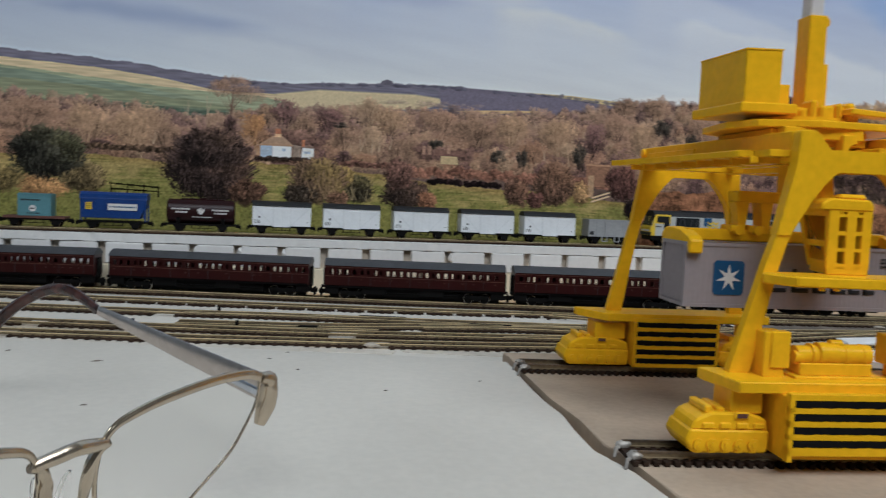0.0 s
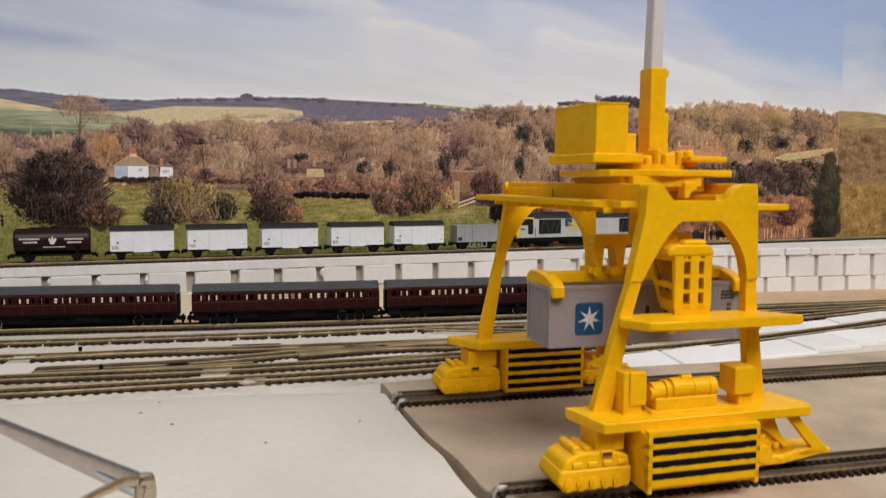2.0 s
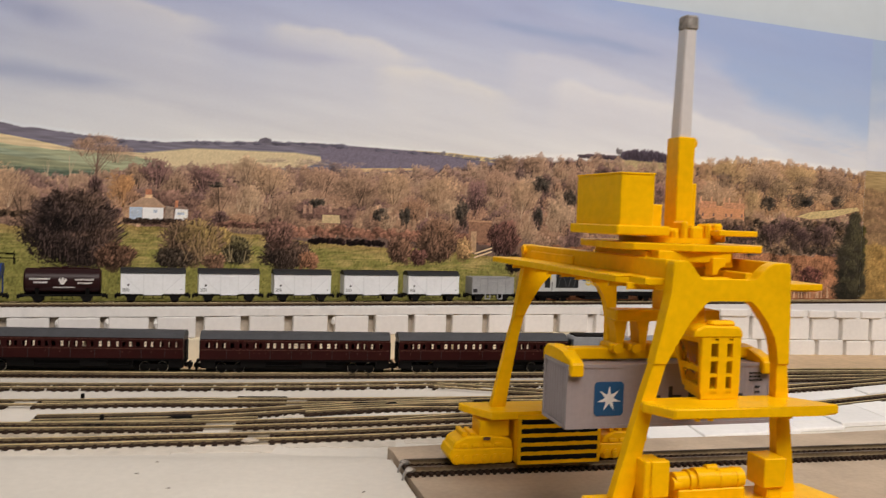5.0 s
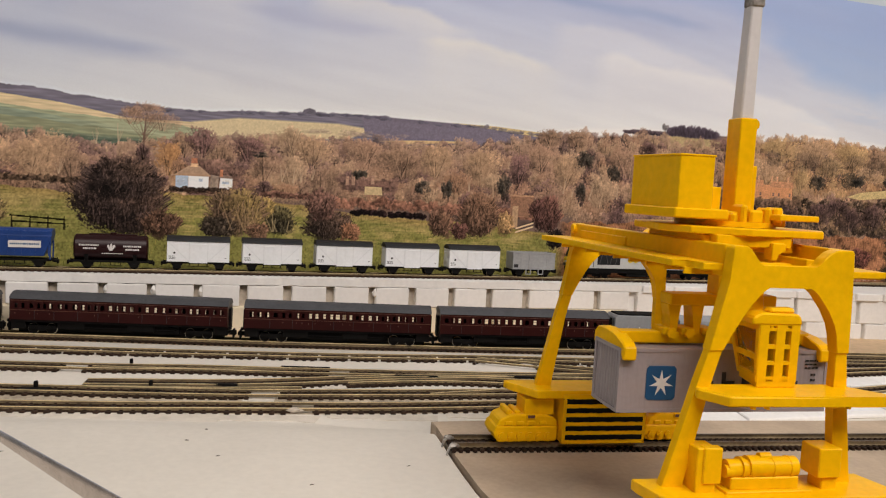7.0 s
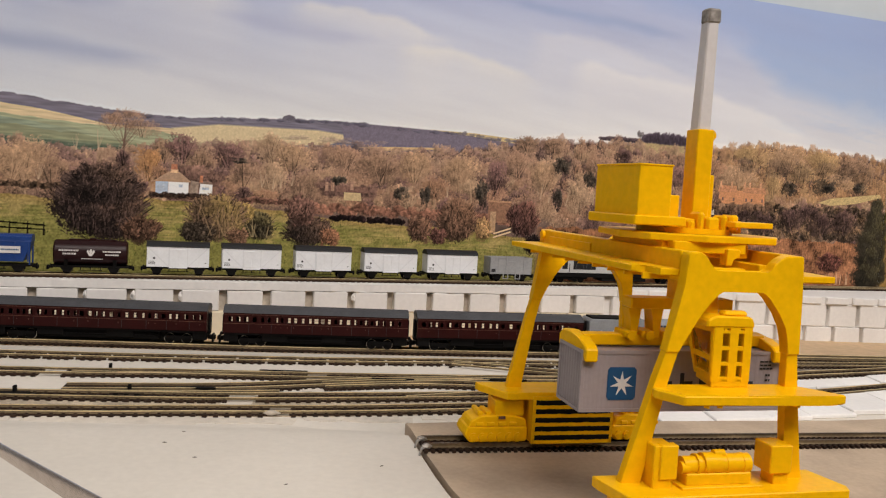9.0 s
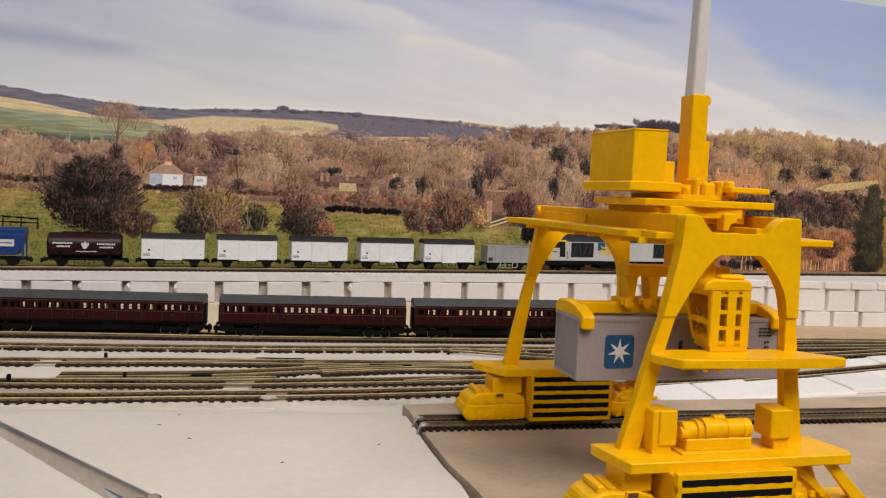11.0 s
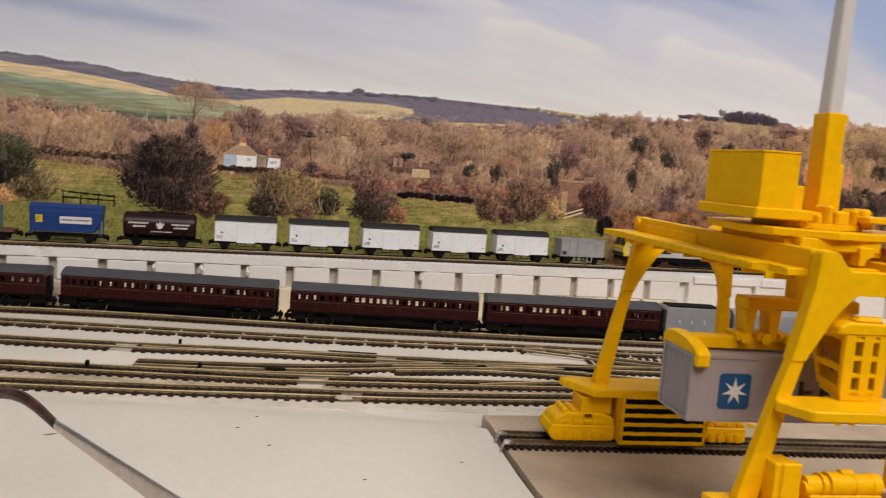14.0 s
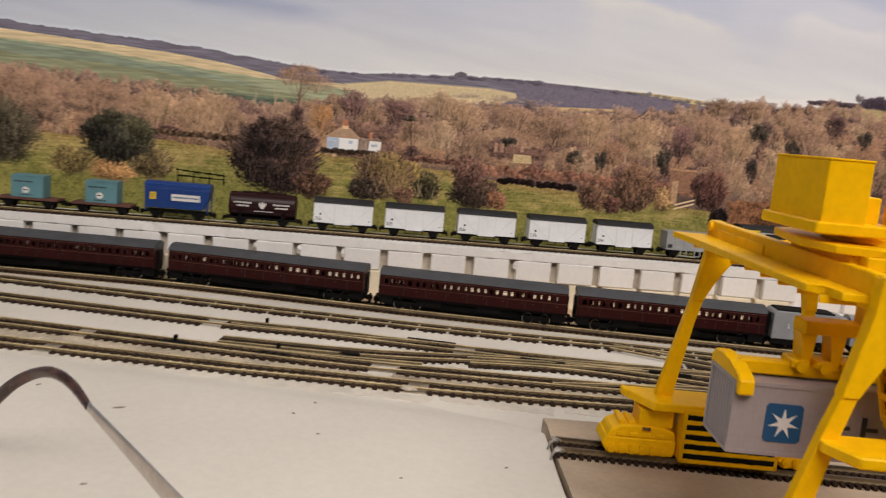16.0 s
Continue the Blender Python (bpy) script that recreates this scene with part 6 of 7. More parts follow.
def lookup(x, y):
    """Smooth random numbers, 0 to 1, at any place of an endless plane."""
    ix, iy = np.floor(x).astype(int), np.floor(y).astype(int)
    fx, fy = x - ix, y - iy
    fx, fy = fx * fx * (3 - 2 * fx), fy * fy * (3 - 2 * fy)
    ix, iy = ix % 255, iy % 255
    return (TABLE[iy, ix] * (1 - fx) + TABLE[iy, ix + 1] * fx) * (1 - fy) + (TABLE[iy + 1, ix] * (1 - fx) + TABLE[iy + 1, ix + 1] * fx) * fy


def crown(cu, cv, ru, rv, colour, solid=0.9, twig=0.5, ragged=0.5, lump=0.35, sun=0.16):
    """A bare crown: twigs fan out from its foot, clumps inside, lit from above and from the east."""
    s = window(cu - ru * 1.5, cu + ru * 1.5, cv - rv * 1.5, cv + rv * 1.5)
    u, v = UU[s], VV[s]
    if u.size == 0:
        return
    o, q = prng.rand() * 200, prng.rand() * 200
    dx = (u - cu) / ru + 0.6 * (lookup(u / (0.75 * ru) + o, v / (0.75 * rv) + q) - 0.5)
    dy = (v - cv) / rv + 0.5 * (lookup(u / (0.7 * ru) + q, v / (0.7 * rv) + o) - 0.5)
    low = v - cv + 1.5 * rv
    fan = np.arctan2(u - cu, np.maximum(low, 0.3)) * 1.5 * rv
    reach = np.hypot(u - cu, low)
    fan = fan + 1.6 * lookup(u / 3 + o, v / 3 + q)
    twigs = 0.4 * lookup(fan / 1.2 + o, reach / 5 + q) + 0.6 * lookup(fan / 0.7 + q, reach / 2.5 + o)
    bits = 0.5 * lookup(u / 1.5 + o, v / 1.3 + q) + 0.5 * lookup(u / 0.8 + q, v / 0.8 + o)
    field = 1 - dx * dx - dy * dy + ragged * (1.3 * (twigs - 0.5) + 1.2 * (bits - 0.5) + 0.5 * (RAW[s] - 0.5))
    a = solid * np.clip(field * 1.7, 0, 1)
    clumps = lookup(u / (0.30 * ru + 0.8) + q, v / (0.26 * rv + 0.8) + o) - 0.5
    shade = 0.96 + 0.16 * np.clip(dy, -1.3, 1) + 0.8 * sun * np.clip(dx, -1.2, 1.2) + lump * clumps + 0.75 * twig * (twigs - 0.5) + 0.7 * twig * (bits - 0.5) + 0.25 * twig * (RAW[s] - 0.5)
    c = np.asarray(colour) * np.clip(shade, 0.3, 1.55)[..., None]
    img[s] = img[s] * (1 - a[..., None]) + c * a[..., None]


def bush(cu, cv, ru, rv, colour, n=12, spread=0.14, sunlit=None):
    """A broad thicket: a ragged mass, smaller clumps within it, and loose twigs round its rim."""
    c = np.asarray(colour)
    crown(cu, cv - 0.1 * rv, 0.9 * ru, 0.85 * rv, c * 0.92, 0.97, 0.6, 0.9, 0.45)
    for k in range(5):
        a = prng.uniform(-0.2, 3.3)
        crown(cu + 0.48 * ru * math.cos(a), cv + 0.40 * rv * math.sin(a), ru * prng.uniform(0.4, 0.6), rv * prng.uniform(0.4, 0.62), c * prng.uniform(0.82, 1.08), 0.9, 0.7, 1.0, 0.45)
    crown(cu, cv - 0.25 * rv, 0.9 * ru, 0.75 * rv, c * 0.9, 0.9, 0.6, 0.5, 0.5)
    for k in range(n):
        a, q = prng.uniform(0, 6.28), math.sqrt(prng.rand()) * 0.72
        du, dv = q * math.cos(a), q * math.sin(a)
        r = prng.uniform(0.26, 0.46)
        hue = c * prng.uniform(1 - spread, 1 + spread) * (1 + 0.12 * du + 0.12 * dv)
        if sunlit is not None:
            f = np.clip(0.5 * (du + dv) + 0.25 + prng.uniform(-0.2, 0.2), 0, 0.85)
            hue = hue * (1 - f) + np.asarray(sunlit) * f
        crown(cu + du * ru, cv + dv * rv, ru * r, rv * r, hue, 0.75, 0.9, 1.1, 0.3)
    for k in range(int(3.2 * n)):
        a = prng.uniform(-0.3, 3.44)
        light = prng.rand() < 0.4
        stroke(cu + 0.86 * ru * math.cos(a), cv + 0.80 * rv * math.sin(a) - 0.1 * rv, rv * prng.uniform(0.12, 0.3), 0.22 * ru * math.cos(a) + prng.uniform(-1, 1), c * (1.5 if light else 0.75), 0.4, 0.5)
        stroke(cu + ru * prng.uniform(-0.7, 0.7), cv + rv * prng.uniform(-0.9, 0.3), rv * prng.uniform(0.15, 0.4), prng.uniform(-2.5, 2.5), c * (1.6 if light else 0.5), 0.34, 0.4)


def stroke(u, v, length, lean, colour, width=0.45, alpha=0.5):
    s = window(u - abs(lean) - 2, u + abs(lean) + 2, v - 1, v + length + 1)
    uu, vv = UU[s], VV[s]
    if uu.size == 0:
        return
    f = (vv - v) / length
    a = alpha * np.clip(1.4 - np.abs(uu - u - lean * f) / (width * (1.2 - 0.7 * f)), 0, 1) * (f > 0) * (f < 1)
    img[s] = img[s] * (1 - a[..., None]) + np.asarray(colour) * a[..., None]


img[:] = sky_colour(UU, VV)
# far hills and fields
HORIZON = curve([(-412, 160), (-331, 156), (-293, 155), (-254, 152), (-205, 148), (-183, 146), (-151, 146), (-117, 148), (-79, 150.5), (-31, 152.5), (-5, 151), (32, 150), (60, 151), (90, 149), (125, 147), (640, 140)], 0.7, 3, 5)
blend(below(HORIZON), tint((0.41, 0.39, 0.435), 0.10, STREAK))
polygon([(-84, 149), (-72, 149), (-74, 153), (-78, 154), (-82, 152.5)], (0.38, 0.36, 0.40))
blend(below(curve([(-412, 154), (-331, 150), (-280, 147.5), (-245, 144), (-219, 140), (-204, 137), (-160, 137), (-100, 130), (640, 110)], 0.25, 5, 9)), tint((0.71, 0.635, 0.51), 0.08, STREAK))
blend(below(curve([(-412, 148), (-331, 144), (-279, 140), (-222, 136), (-205, 135.5), (-173, 135), (-150, 131), (640, 120)], 0.4, 6, 6)), tint((0.545, 0.55, 0.45), 0.10, STREAK))
blend(below(curve([(-412, 146), (-331, 142.5), (-300, 139), (-270, 137.2), (-240, 134), (-215, 131), (-150, 122), (640, 110)], 0.4, 7, 9)) * below(curve([(-412, 160), (640, 160)])) * np.clip((-200 - UU) / 60, 0, 1), tint((0.46, 0.49, 0.425), 0.10, STREAK))
blend(below(curve([(-412, 138), (-331, 136), (-260, 132), (-190, 126), (-150, 120), (640, 100)], 0.8, 8, 9)), tint((0.475, 0.48, 0.385), 0.10, STREAK))
blend(below(curve([(-412, 118), (-280, 124), (-235, 123), (-170, 121), (640, 100)], 1.0, 9, 9), 3) * 0.8, tint((0.30, 0.34, 0.30), 0.12, STREAK))
# pale field, ploughed purple hillside, straw strips
polygon([(-160, 137.5), (-128, 142.6), (-56, 144), (-30, 141.6), (-48, 133), (-105, 128), (-150, 128)], (0.71, 0.64, 0.515), 1.6, 0.05)
polygon([(-62, 143.6), (-27, 152), (45, 151.2), (112, 146), (92, 139), (-4, 132), (-34, 131), (-36, 139)], (0.41, 0.38, 0.43), 0.8, 0.07)
polygon([(-34, 133.6), (0, 135.4), (44, 139.2), (42, 136), (-2, 132)], (0.70, 0.60, 0.46), 0.6, 0.1)
polygon([(36, 151.6), (70, 151.6), (112, 149.4), (118, 146), (104, 146)], (0.74, 0.66, 0.48), 0.6, 0.1)
for k in range(26):
    crown(-100 + 78 * prng.rand() ** 1.0 + 18, 136 + 3.5 * prng.rand(), 3 + 3 * prng.rand(), 1.4, (0.55, 0.47, 0.42), 0.3)
for k in range(46):
    u = -196 + 316 * prng.rand()
    crown(u, float(np.interp(u, U, HORIZON[0])) - 0.8, prng.uniform(2, 6), 1.9 * prng.uniform(0.4, 1.2), (0.355, 0.34, 0.39), 0.65, 0.2, 0.3)
# the wood
WOOD_TOP = [(-412, 132), (-330, 128), (-268, 125), (-225, 119), (-200, 122), (-165, 127), (-130, 130), (-100, 133), (-50, 134.5), (0, 135), (45, 139), (100, 146), (125, 151), (144, 155), (157, 154), (179, 156), (205, 159), (218, 158), (236, 154), (262, 153), (282, 156), (302, 159), (324, 160), (353, 163), (387, 166), (414, 164), (450, 163), (480, 161), (508, 159), (640, 150)]
blend(below(curve(WOOD_TOP, 1.6, 11, 6) - 4, 3) * 0.95, tint((0.37, 0.295, 0.265), 0.25, BROAD))
polygon([(190, 155), (215, 159), (290, 159.5), (300, 154), (240, 148)], (0.42, 0.38, 0.38), 0.8)
polygon([(226, 156), (282, 155.5), (278, 147), (232, 147)], (0.62, 0.55, 0.41), 1.0)
for u in np.arange(229, 276, 2.2):
    h = 3.6 * math.sin(math.pi * (u - 224) / 56) ** 0.5
    crown(u, 159 + 0.5 * h, 3.6, 2.0 + h, (0.285, 0.25, 0.29), 0.95, 0.25, 0.35)
for u in np.arange(186, 222, 2.6):
    crown(u, 157.5 - abs(u - 208) * 0.05, 3.2, 2.2, (0.33, 0.28, 0.30), 0.9, 0.25, 0.4)
crown(224, 163, 3.4, 3.2, (0.40, 0.375, 0.38), 0.85, 0.5, 0.5)
stroke(224, 157, 5, 0, (0.33, 0.29, 0.29), 0.5, 0.7)
HUES = {"orange": (0.60, 0.44, 0.30), "rust": (0.52, 0.395, 0.315), "tan": (0.575, 0.465, 0.37), "pink": (0.525, 0.415, 0.345), "brown": (0.47, 0.375, 0.31), "pale": (0.575, 0.475, 0.385), "dark": (0.345, 0.265, 0.25), "purple": (0.405, 0.305, 0.29), "ever": (0.265, 0.24, 0.215), "gold": (0.60, 0.49, 0.355)}
ORDER = ("dark", "purple", "brown", "rust", "pink", "tan", "pale")
for row in range(15):
    f = row / 14
    for u in np.arange(-412 + 3.5 * (row % 2), 512, 6.5 + 3.0 * f):
        top, low = float(np.interp(u, *zip(*WOOD_TOP))), (88.0 if u < 140 else 79.0)
        v = top - 4.5 - f * (top - 4.5 - low) + prng.uniform(-2.4, 2.4)
        pick = BROAD[min(NH - 1, int((v - V[0]) / STEP)), min(NW - 1, max(0, int((u - U[0]) / STEP)))]
        k = float(np.clip(0.52 + 1.15 * (pick - 0.5) + prng.uniform(-0.4, 0.4) - 0.10 * f, 0, 0.999)) * 6
        i = int(k)
        c = np.array(HUES[ORDER[i]]) * (1 - k + i) + np.array(HUES[ORDER[i + 1]]) * (k - i)
        if u > 285 and f < 0.6:
            c = c * np.array((1.07, 1.02, 0.90)) * 0.75 + np.array(HUES["gold"]) * 0.25
        haze = 0.45 * (1 - f) ** 1.2 if u < 140 else 0.12 * (1 - f)
        c = c * (1 - haze) + np.array((0.535, 0.445, 0.395)) * haze
        r = prng.uniform(4.0, 8.5) * (0.75 + 0.65 * f)
        crown(u + prng.uniform(-4, 4), v, r, r * prng.uniform(0.85, 1.35), c, prng.uniform(0.6, 0.88), 0.40 + 0.25 * f, 0.75, 0.30)
        if prng.rand() < 0.35:
            stroke(u + prng.uniform(-3, 3), v - r * 0.9, r * prng.uniform(0.8, 1.5), prng.uniform(-1.6, 1.6), (0.70, 0.59, 0.49) if prng.rand() < 0.6 else (0.20, 0.155, 0.155), prng.uniform(0.22, 0.36), 0.4)


def grove(hue, u, v, ru, rv, solid=0.88):
    """A larger tree standing out of the wood: one crown with a few lobes."""
    c = np.array(HUES[hue])
    crown(u, v, ru, rv, c * 0.96, (0.7 if hue == "ever" else 0.85) * solid, 0.55, 1.0 if hue == "ever" else 0.85, 0.36, 0.18)
    for k in range(4):
        a, q = prng.uniform(0.2, 2.9) if hue != "ever" else prng.uniform(0, 6.2), prng.uniform(0.35, 0.55)
        crown(u + 0.5 * ru * math.cos(a), v + 0.45 * rv * math.sin(a), ru * q, rv * q, c * prng.uniform(0.90, 1.10), (0.62 if hue == "ever" else 0.6) * solid, 0.7, 1.0, 0.3)
    for k in range(5 if hue != "ever" else 0):
        stroke(u + 0.15 * ru * prng.uniform(-1, 1), v - 1.0 * rv, rv * prng.uniform(0.9, 1.7), 0.6 * ru * prng.uniform(-1, 1), c * (1.25 if prng.rand() < 0.5 else 0.55), 0.32, 0.45)


# single trees, from the western hedge to the eastern hill
for args in (("tan", -288, 108, 17, 17), ("pink", -330, 112, 22, 14), ("tan", -252, 106, 20, 18), ("tan", -262, 104, 15, 13), ("brown", -236, 100, 12, 13), ("pink", -380, 112, 26, 16), ("brown", -365, 100, 16, 12), ("pink", -190, 142, 17, 7, 0.72), ("pink", -200, 138, 11, 6, 0.5), ("pink", -180, 136, 12, 7, 0.5), ("brown", -165, 121, 11, 10), ("orange", -175, 110, 10.5, 12), ("rust", -168, 103, 7, 8), ("purple", -152, 123, 11, 11), ("brown", -140, 112, 10, 12), ("purple", -121, 121, 14, 10), ("pale", -90, 128, 12, 12), ("tan", -75, 121, 15, 13), ("brown", -108, 108, 12, 11), ("pale", -88, 105, 12, 14), ("rust", -94, 91, 11, 6), ("brown", -64, 96, 15, 19), ("pink", -35, 122, 20, 12), ("brown", -6, 118, 20, 13), ("tan", 22, 121, 16, 14), ("tan", 60, 118, 18, 16), ("pale", 72, 105, 12, 10), ("purple", 92, 117, 13, 15), ("rust", 40, 104, 16, 9), ("pink", 110, 128, 15, 12), ("brown", 117, 146, 11, 7), ("brown", 142, 147, 11, 7), ("tan", 134, 119, 14, 15), ("pale", 168, 104, 15, 15), ("pink", 190, 130, 20, 14), ("tan", 206, 114, 17, 13), ("rust", 238, 118, 18, 14), ("purple", 262, 128, 15, 12), ("purple", 286, 152, 16, 6), ("brown", 250, 104, 18, 12), ("tan", 329, 132, 26, 13), ("gold", 369, 126, 10, 16), ("gold", 346, 152, 26, 11), ("tan", 385, 152, 24, 12), ("gold", 425, 150, 26, 12), ("brown", 465, 148, 26, 12), ("gold", 405, 138, 18, 9), ("tan", 450, 134, 20, 8), ("rust", 300, 136, 14, 12)):
    grove(*args)
stroke(-192, 112, 26, 1.5, (0.36, 0.29, 0.26), 0.8, 0.7)
for k in range(22):
    stroke(-192 + prng.uniform(-0.5, 0.5), 118 + 10 * prng.rand(), prng.uniform(10, 19), prng.uniform(-15, 15), (0.40, 0.315, 0.27), 0.34, 0.4)
for args in (("dark", -192, 112, 5, 9), ("ever", -111, 117, 6, 2.6), ("ever", -37, 105, 7, 6), ("ever", 11, 99, 7, 6), ("ever", 31, 98, 5, 9), ("ever", 80, 103, 6, 12), ("ever", 150, 130, 8, 9), ("ever", 178, 120, 7, 8), ("ever", 148, 102, 5, 10), ("ever", 429, 128, 15, 8), ("ever", 389, 124, 9, 8), ("ever", 475, 129, 9, 6), ("ever", 234, 132, 6, 8), ("dark", 210, 140, 10, 8), ("dark", -108, 93, 6, 5), ("dark", -179, 93, 7, 5), ("dark", -280, 93, 9, 4)):
    grove(*args)
for u, v, h in ((-208, 118, 14), (-222, 117, 12), (-96, 98, 14), (-88, 97, 16), (-82, 98, 13), (-74, 100, 12), (-245, 95, 10), (50, 98, 14), (132, 100, 16), (140, 98, 14), (182, 98, 14), (156, 96, 12)):
    for j in range(4):
        stroke(u, v, h * prng.uniform(0.6, 1.1), prng.uniform(-4, 4), (0.66, 0.57, 0.48), 0.34, 0.4)
# meadow and reeds
MEADOW = curve([(-412, 86), (-329, 82), (-284, 86), (-234, 82), (-179, 85), (-108, 83), (-42, 76), (15, 73.5), (70, 71), (127, 66), (150, 62), (640, 50)], 0.8, 13, 8)
dry = np.clip((BROAD - 0.42) * 2.2 + 0.9 * (STREAK - 0.5) + np.clip((VV - 66) / 14, 0, 0.7), 0, 1)[..., None]
GRASS = (np.array((0.465, 0.445, 0.245)) * (1 - dry) + np.array((0.545, 0.475, 0.30)) * dry) * (1 + 0.3 * (FINE - 0.5) + 0.24 * (BROAD - 0.5) + 0.12 * (STREAK - 0.5))[..., None]
blend(below(MEADOW, 1.0) * np.clip((150 - UU) / 25, 0, 1), GRASS)
blend(below(MEADOW + 0.0, 2.0) * np.clip((VV - MEADOW + 6) / 6, 0, 1) * np.clip((150 - UU) / 25, 0, 1) * 0.6, tint((0.50, 0.40, 0.24), 0.25))
blend(below(curve([(-412, 58), (-200, 56), (100, 53), (160, 50), (640, 45)], 2.5, 14, 9), 6) * np.clip((165 - UU) / 40, 0, 1) * 0.8, np.array((0.435, 0.42, 0.225)) * (1 + 0.34 * (FINE - 0.5) + 0.2 * (BROAD - 0.5))[..., None])
for k in range(420):
    u = prng.uniform(-412, 150)
    stroke(u, prng.uniform(30, 72), prng.uniform(1.2, 3.6), prng.uniform(-0.8, 0.8), (0.60, 0.54, 0.28) if prng.rand() < 0.6 else (0.27, 0.30, 0.12), 0.35, 0.5)
REED = np.array((0.50, 0.345, 0.25)) * (1 + 0.45 * (TWIG - 0.5) + 0.75 * (BROAD - 0.5) + 0.2 * (FINE - 0.5))[..., None]
blend(below(curve([(100, 60), (133, 77), (200, 78), (300, 76), (477, 74), (640, 74)], 1.6, 15, 5), 1.2) * np.clip((UU - 128) / 10, 0, 1), REED)
for k in range(520):
    stroke(prng.uniform(135, 480), prng.uniform(31, 70), prng.uniform(3, 8), prng.uniform(-1.2, 1.2), (0.62, 0.45, 0.32) if prng.rand() < 0.5 else (0.34, 0.22, 0.17), 0.35, 0.3)
for k in range(24):
    u = 340 + 130 * prng.rand()
    stroke(u, 32, prng.uniform(7, 13), prng.uniform(-0.6, 0.6), (0.74, 0.62, 0.50), 0.6, 0.7)
    crown(300 + 110 * prng.rand(), 35 + 6 * prng.rand(), 5, 3.5, (0.20, 0.17, 0.18), 0.7)
# hedges and scrub
for u in np.arange(-60, 130, 2.6):
    crown(u, 82.5 + prng.uniform(-2, 4) - 0.02 * u, 5, 3.8, np.array((0.52, 0.365, 0.30)) * prng.uniform(0.8, 1.15), 0.85, 0.5)
for u0, u1, v, c in ((-42, -17, 76.4, (0.20, 0.145, 0.145)), (-13, 14, 76.0, (0.20, 0.145, 0.145)), (-110, -60, 87, (0.42, 0.305, 0.26)), (-300, -230, 91, (0.36, 0.285, 0.23)), (-172, -128, 88, (0.36, 0.265, 0.22))):
    for u in np.arange(u0, u1, 2.0):
        crown(u, v + prng.uniform(-0.6, 1.2), 3.0, 2.6, np.array(c) * prng.uniform(0.85, 1.2), 0.92, 0.4)
for u in np.arange(288, 484, 2.4):
    for v in (79, 85, 91, 97, 102):
        k = prng.uniform(0.78, 1.18)
        crown(u + prng.uniform(-3, 3), v + prng.uniform(-3, 3) + 0.01 * (u - 290), 5.6, 5.0, np.array((0.335, 0.275, 0.23) if prng.rand() < 0.65 else (0.46, 0.365, 0.28)) * k, 0.85, 0.7, 0.7)
for u, v, ru, rv in ((300, 92, 16, 11), (330, 94, 15, 13), (362, 90, 18, 12), (396, 94, 17, 13), (430, 90, 16, 12), (458, 95, 17, 14), (345, 101, 13, 8), (415, 101, 14, 8)):
    grove("dark", u, v, ru, rv, 0.75)
for u, v, ru, rv in ((372, 142, 14, 9), (398, 140, 16, 10), (428, 143, 15, 9), (455, 142, 16, 8), (340, 143, 12, 7), (478, 139, 14, 8)):
    for k in range(9):
        stroke(u + ru * prng.uniform(-0.9, 0.9), v - rv, rv * prng.uniform(1.0, 1.9), prng.uniform(-1.5, 1.5), (0.62, 0.53, 0.42) if prng.rand() < 0.35 else (0.26, 0.22, 0.20), 0.34, 0.4)
    crown(u, v, ru, rv, (0.36, 0.295, 0.245), 0.55, 0.7, 0.9, 0.5)
# firmer darks in the wood
wooded = np.clip((VV - 82) / 10, 0, 1)[..., None] * below(curve(WOOD_TOP), 8)[..., None]
img = img + wooded * 0.26 * (img - np.array((0.47, 0.38, 0.315)))
glare = img.max(-1, keepdims=True)
dimmed = np.where(glare > 0.52, 0.52 + 0.62 * (glare - 0.52), glare) / np.maximum(glare, 0.01)
img = img * (1 - wooded + wooded * dimmed)
hue = img.mean(-1, keepdims=True) * np.array((1.24, 0.98, 0.78))
img = img * (1 - 0.22 * wooded) + hue * 0.22 * wooded
# sloping pale field among the trees
polygon([(424, 112), (440, 117), (500, 124), (503, 121), (470, 113), (440, 110)], (0.66, 0.575, 0.41), 0.8)
# houses
for u in np.arange(-150, -126, 3.0):
    crown(u, 102 + prng.uniform(-3, 5), 6.5, 7, np.array((0.44, 0.335, 0.295)) * prng.uniform(0.85, 1.15), 0.85)
for u in np.arange(-50, -8, 3.0):
    crown(u, 98 + prng.uniform(-2, 4), 6, 5, np.array((0.42, 0.32, 0.285)) * prng.uniform(0.85, 1.15), 0.85)
polygon([(-170, 89), (-161.5, 89), (-161.5, 98.6), (-170, 98.2)], (0.60, 0.63, 0.68), 0.5, 0.05)
polygon([(-161.5, 89.4), (-147.5, 89.4), (-147.5, 98.6), (-161.5, 98.6)], (0.80, 0.79, 0.79), 0.5, 0.04)
polygon([(-172, 98.2), (-145.5, 98.6), (-154, 105.8), (-161, 105.8)], (0.60, 0.49, 0.405), 0.5, 0.08)
polygon([(-160.2, 105), (-154.8, 105), (-155.0, 107.6), (-160.0, 107.6)], (0.74, 0.60, 0.47), 0.5)
polygon([(-159.8, 107.4), (-155.4, 107.4), (-155.6, 111.4), (-159.6, 111.4)], (0.60, 0.40, 0.31), 0.5)
polygon([(-147.5, 90), (-141, 90), (-140.5, 99), (-146, 100)], (0.52, 0.45, 0.40), 0.5)
polygon([(-140.5, 88.4), (-131, 89.4), (-131, 97.8), (-139.5, 98.4)], (0.80, 0.775, 0.75), 0.5, 0.1)
polygon([(-141.5, 98), (-130.4, 97.6), (-132, 99.6), (-139, 100.2)], (0.48, 0.40, 0.36), 0.5)
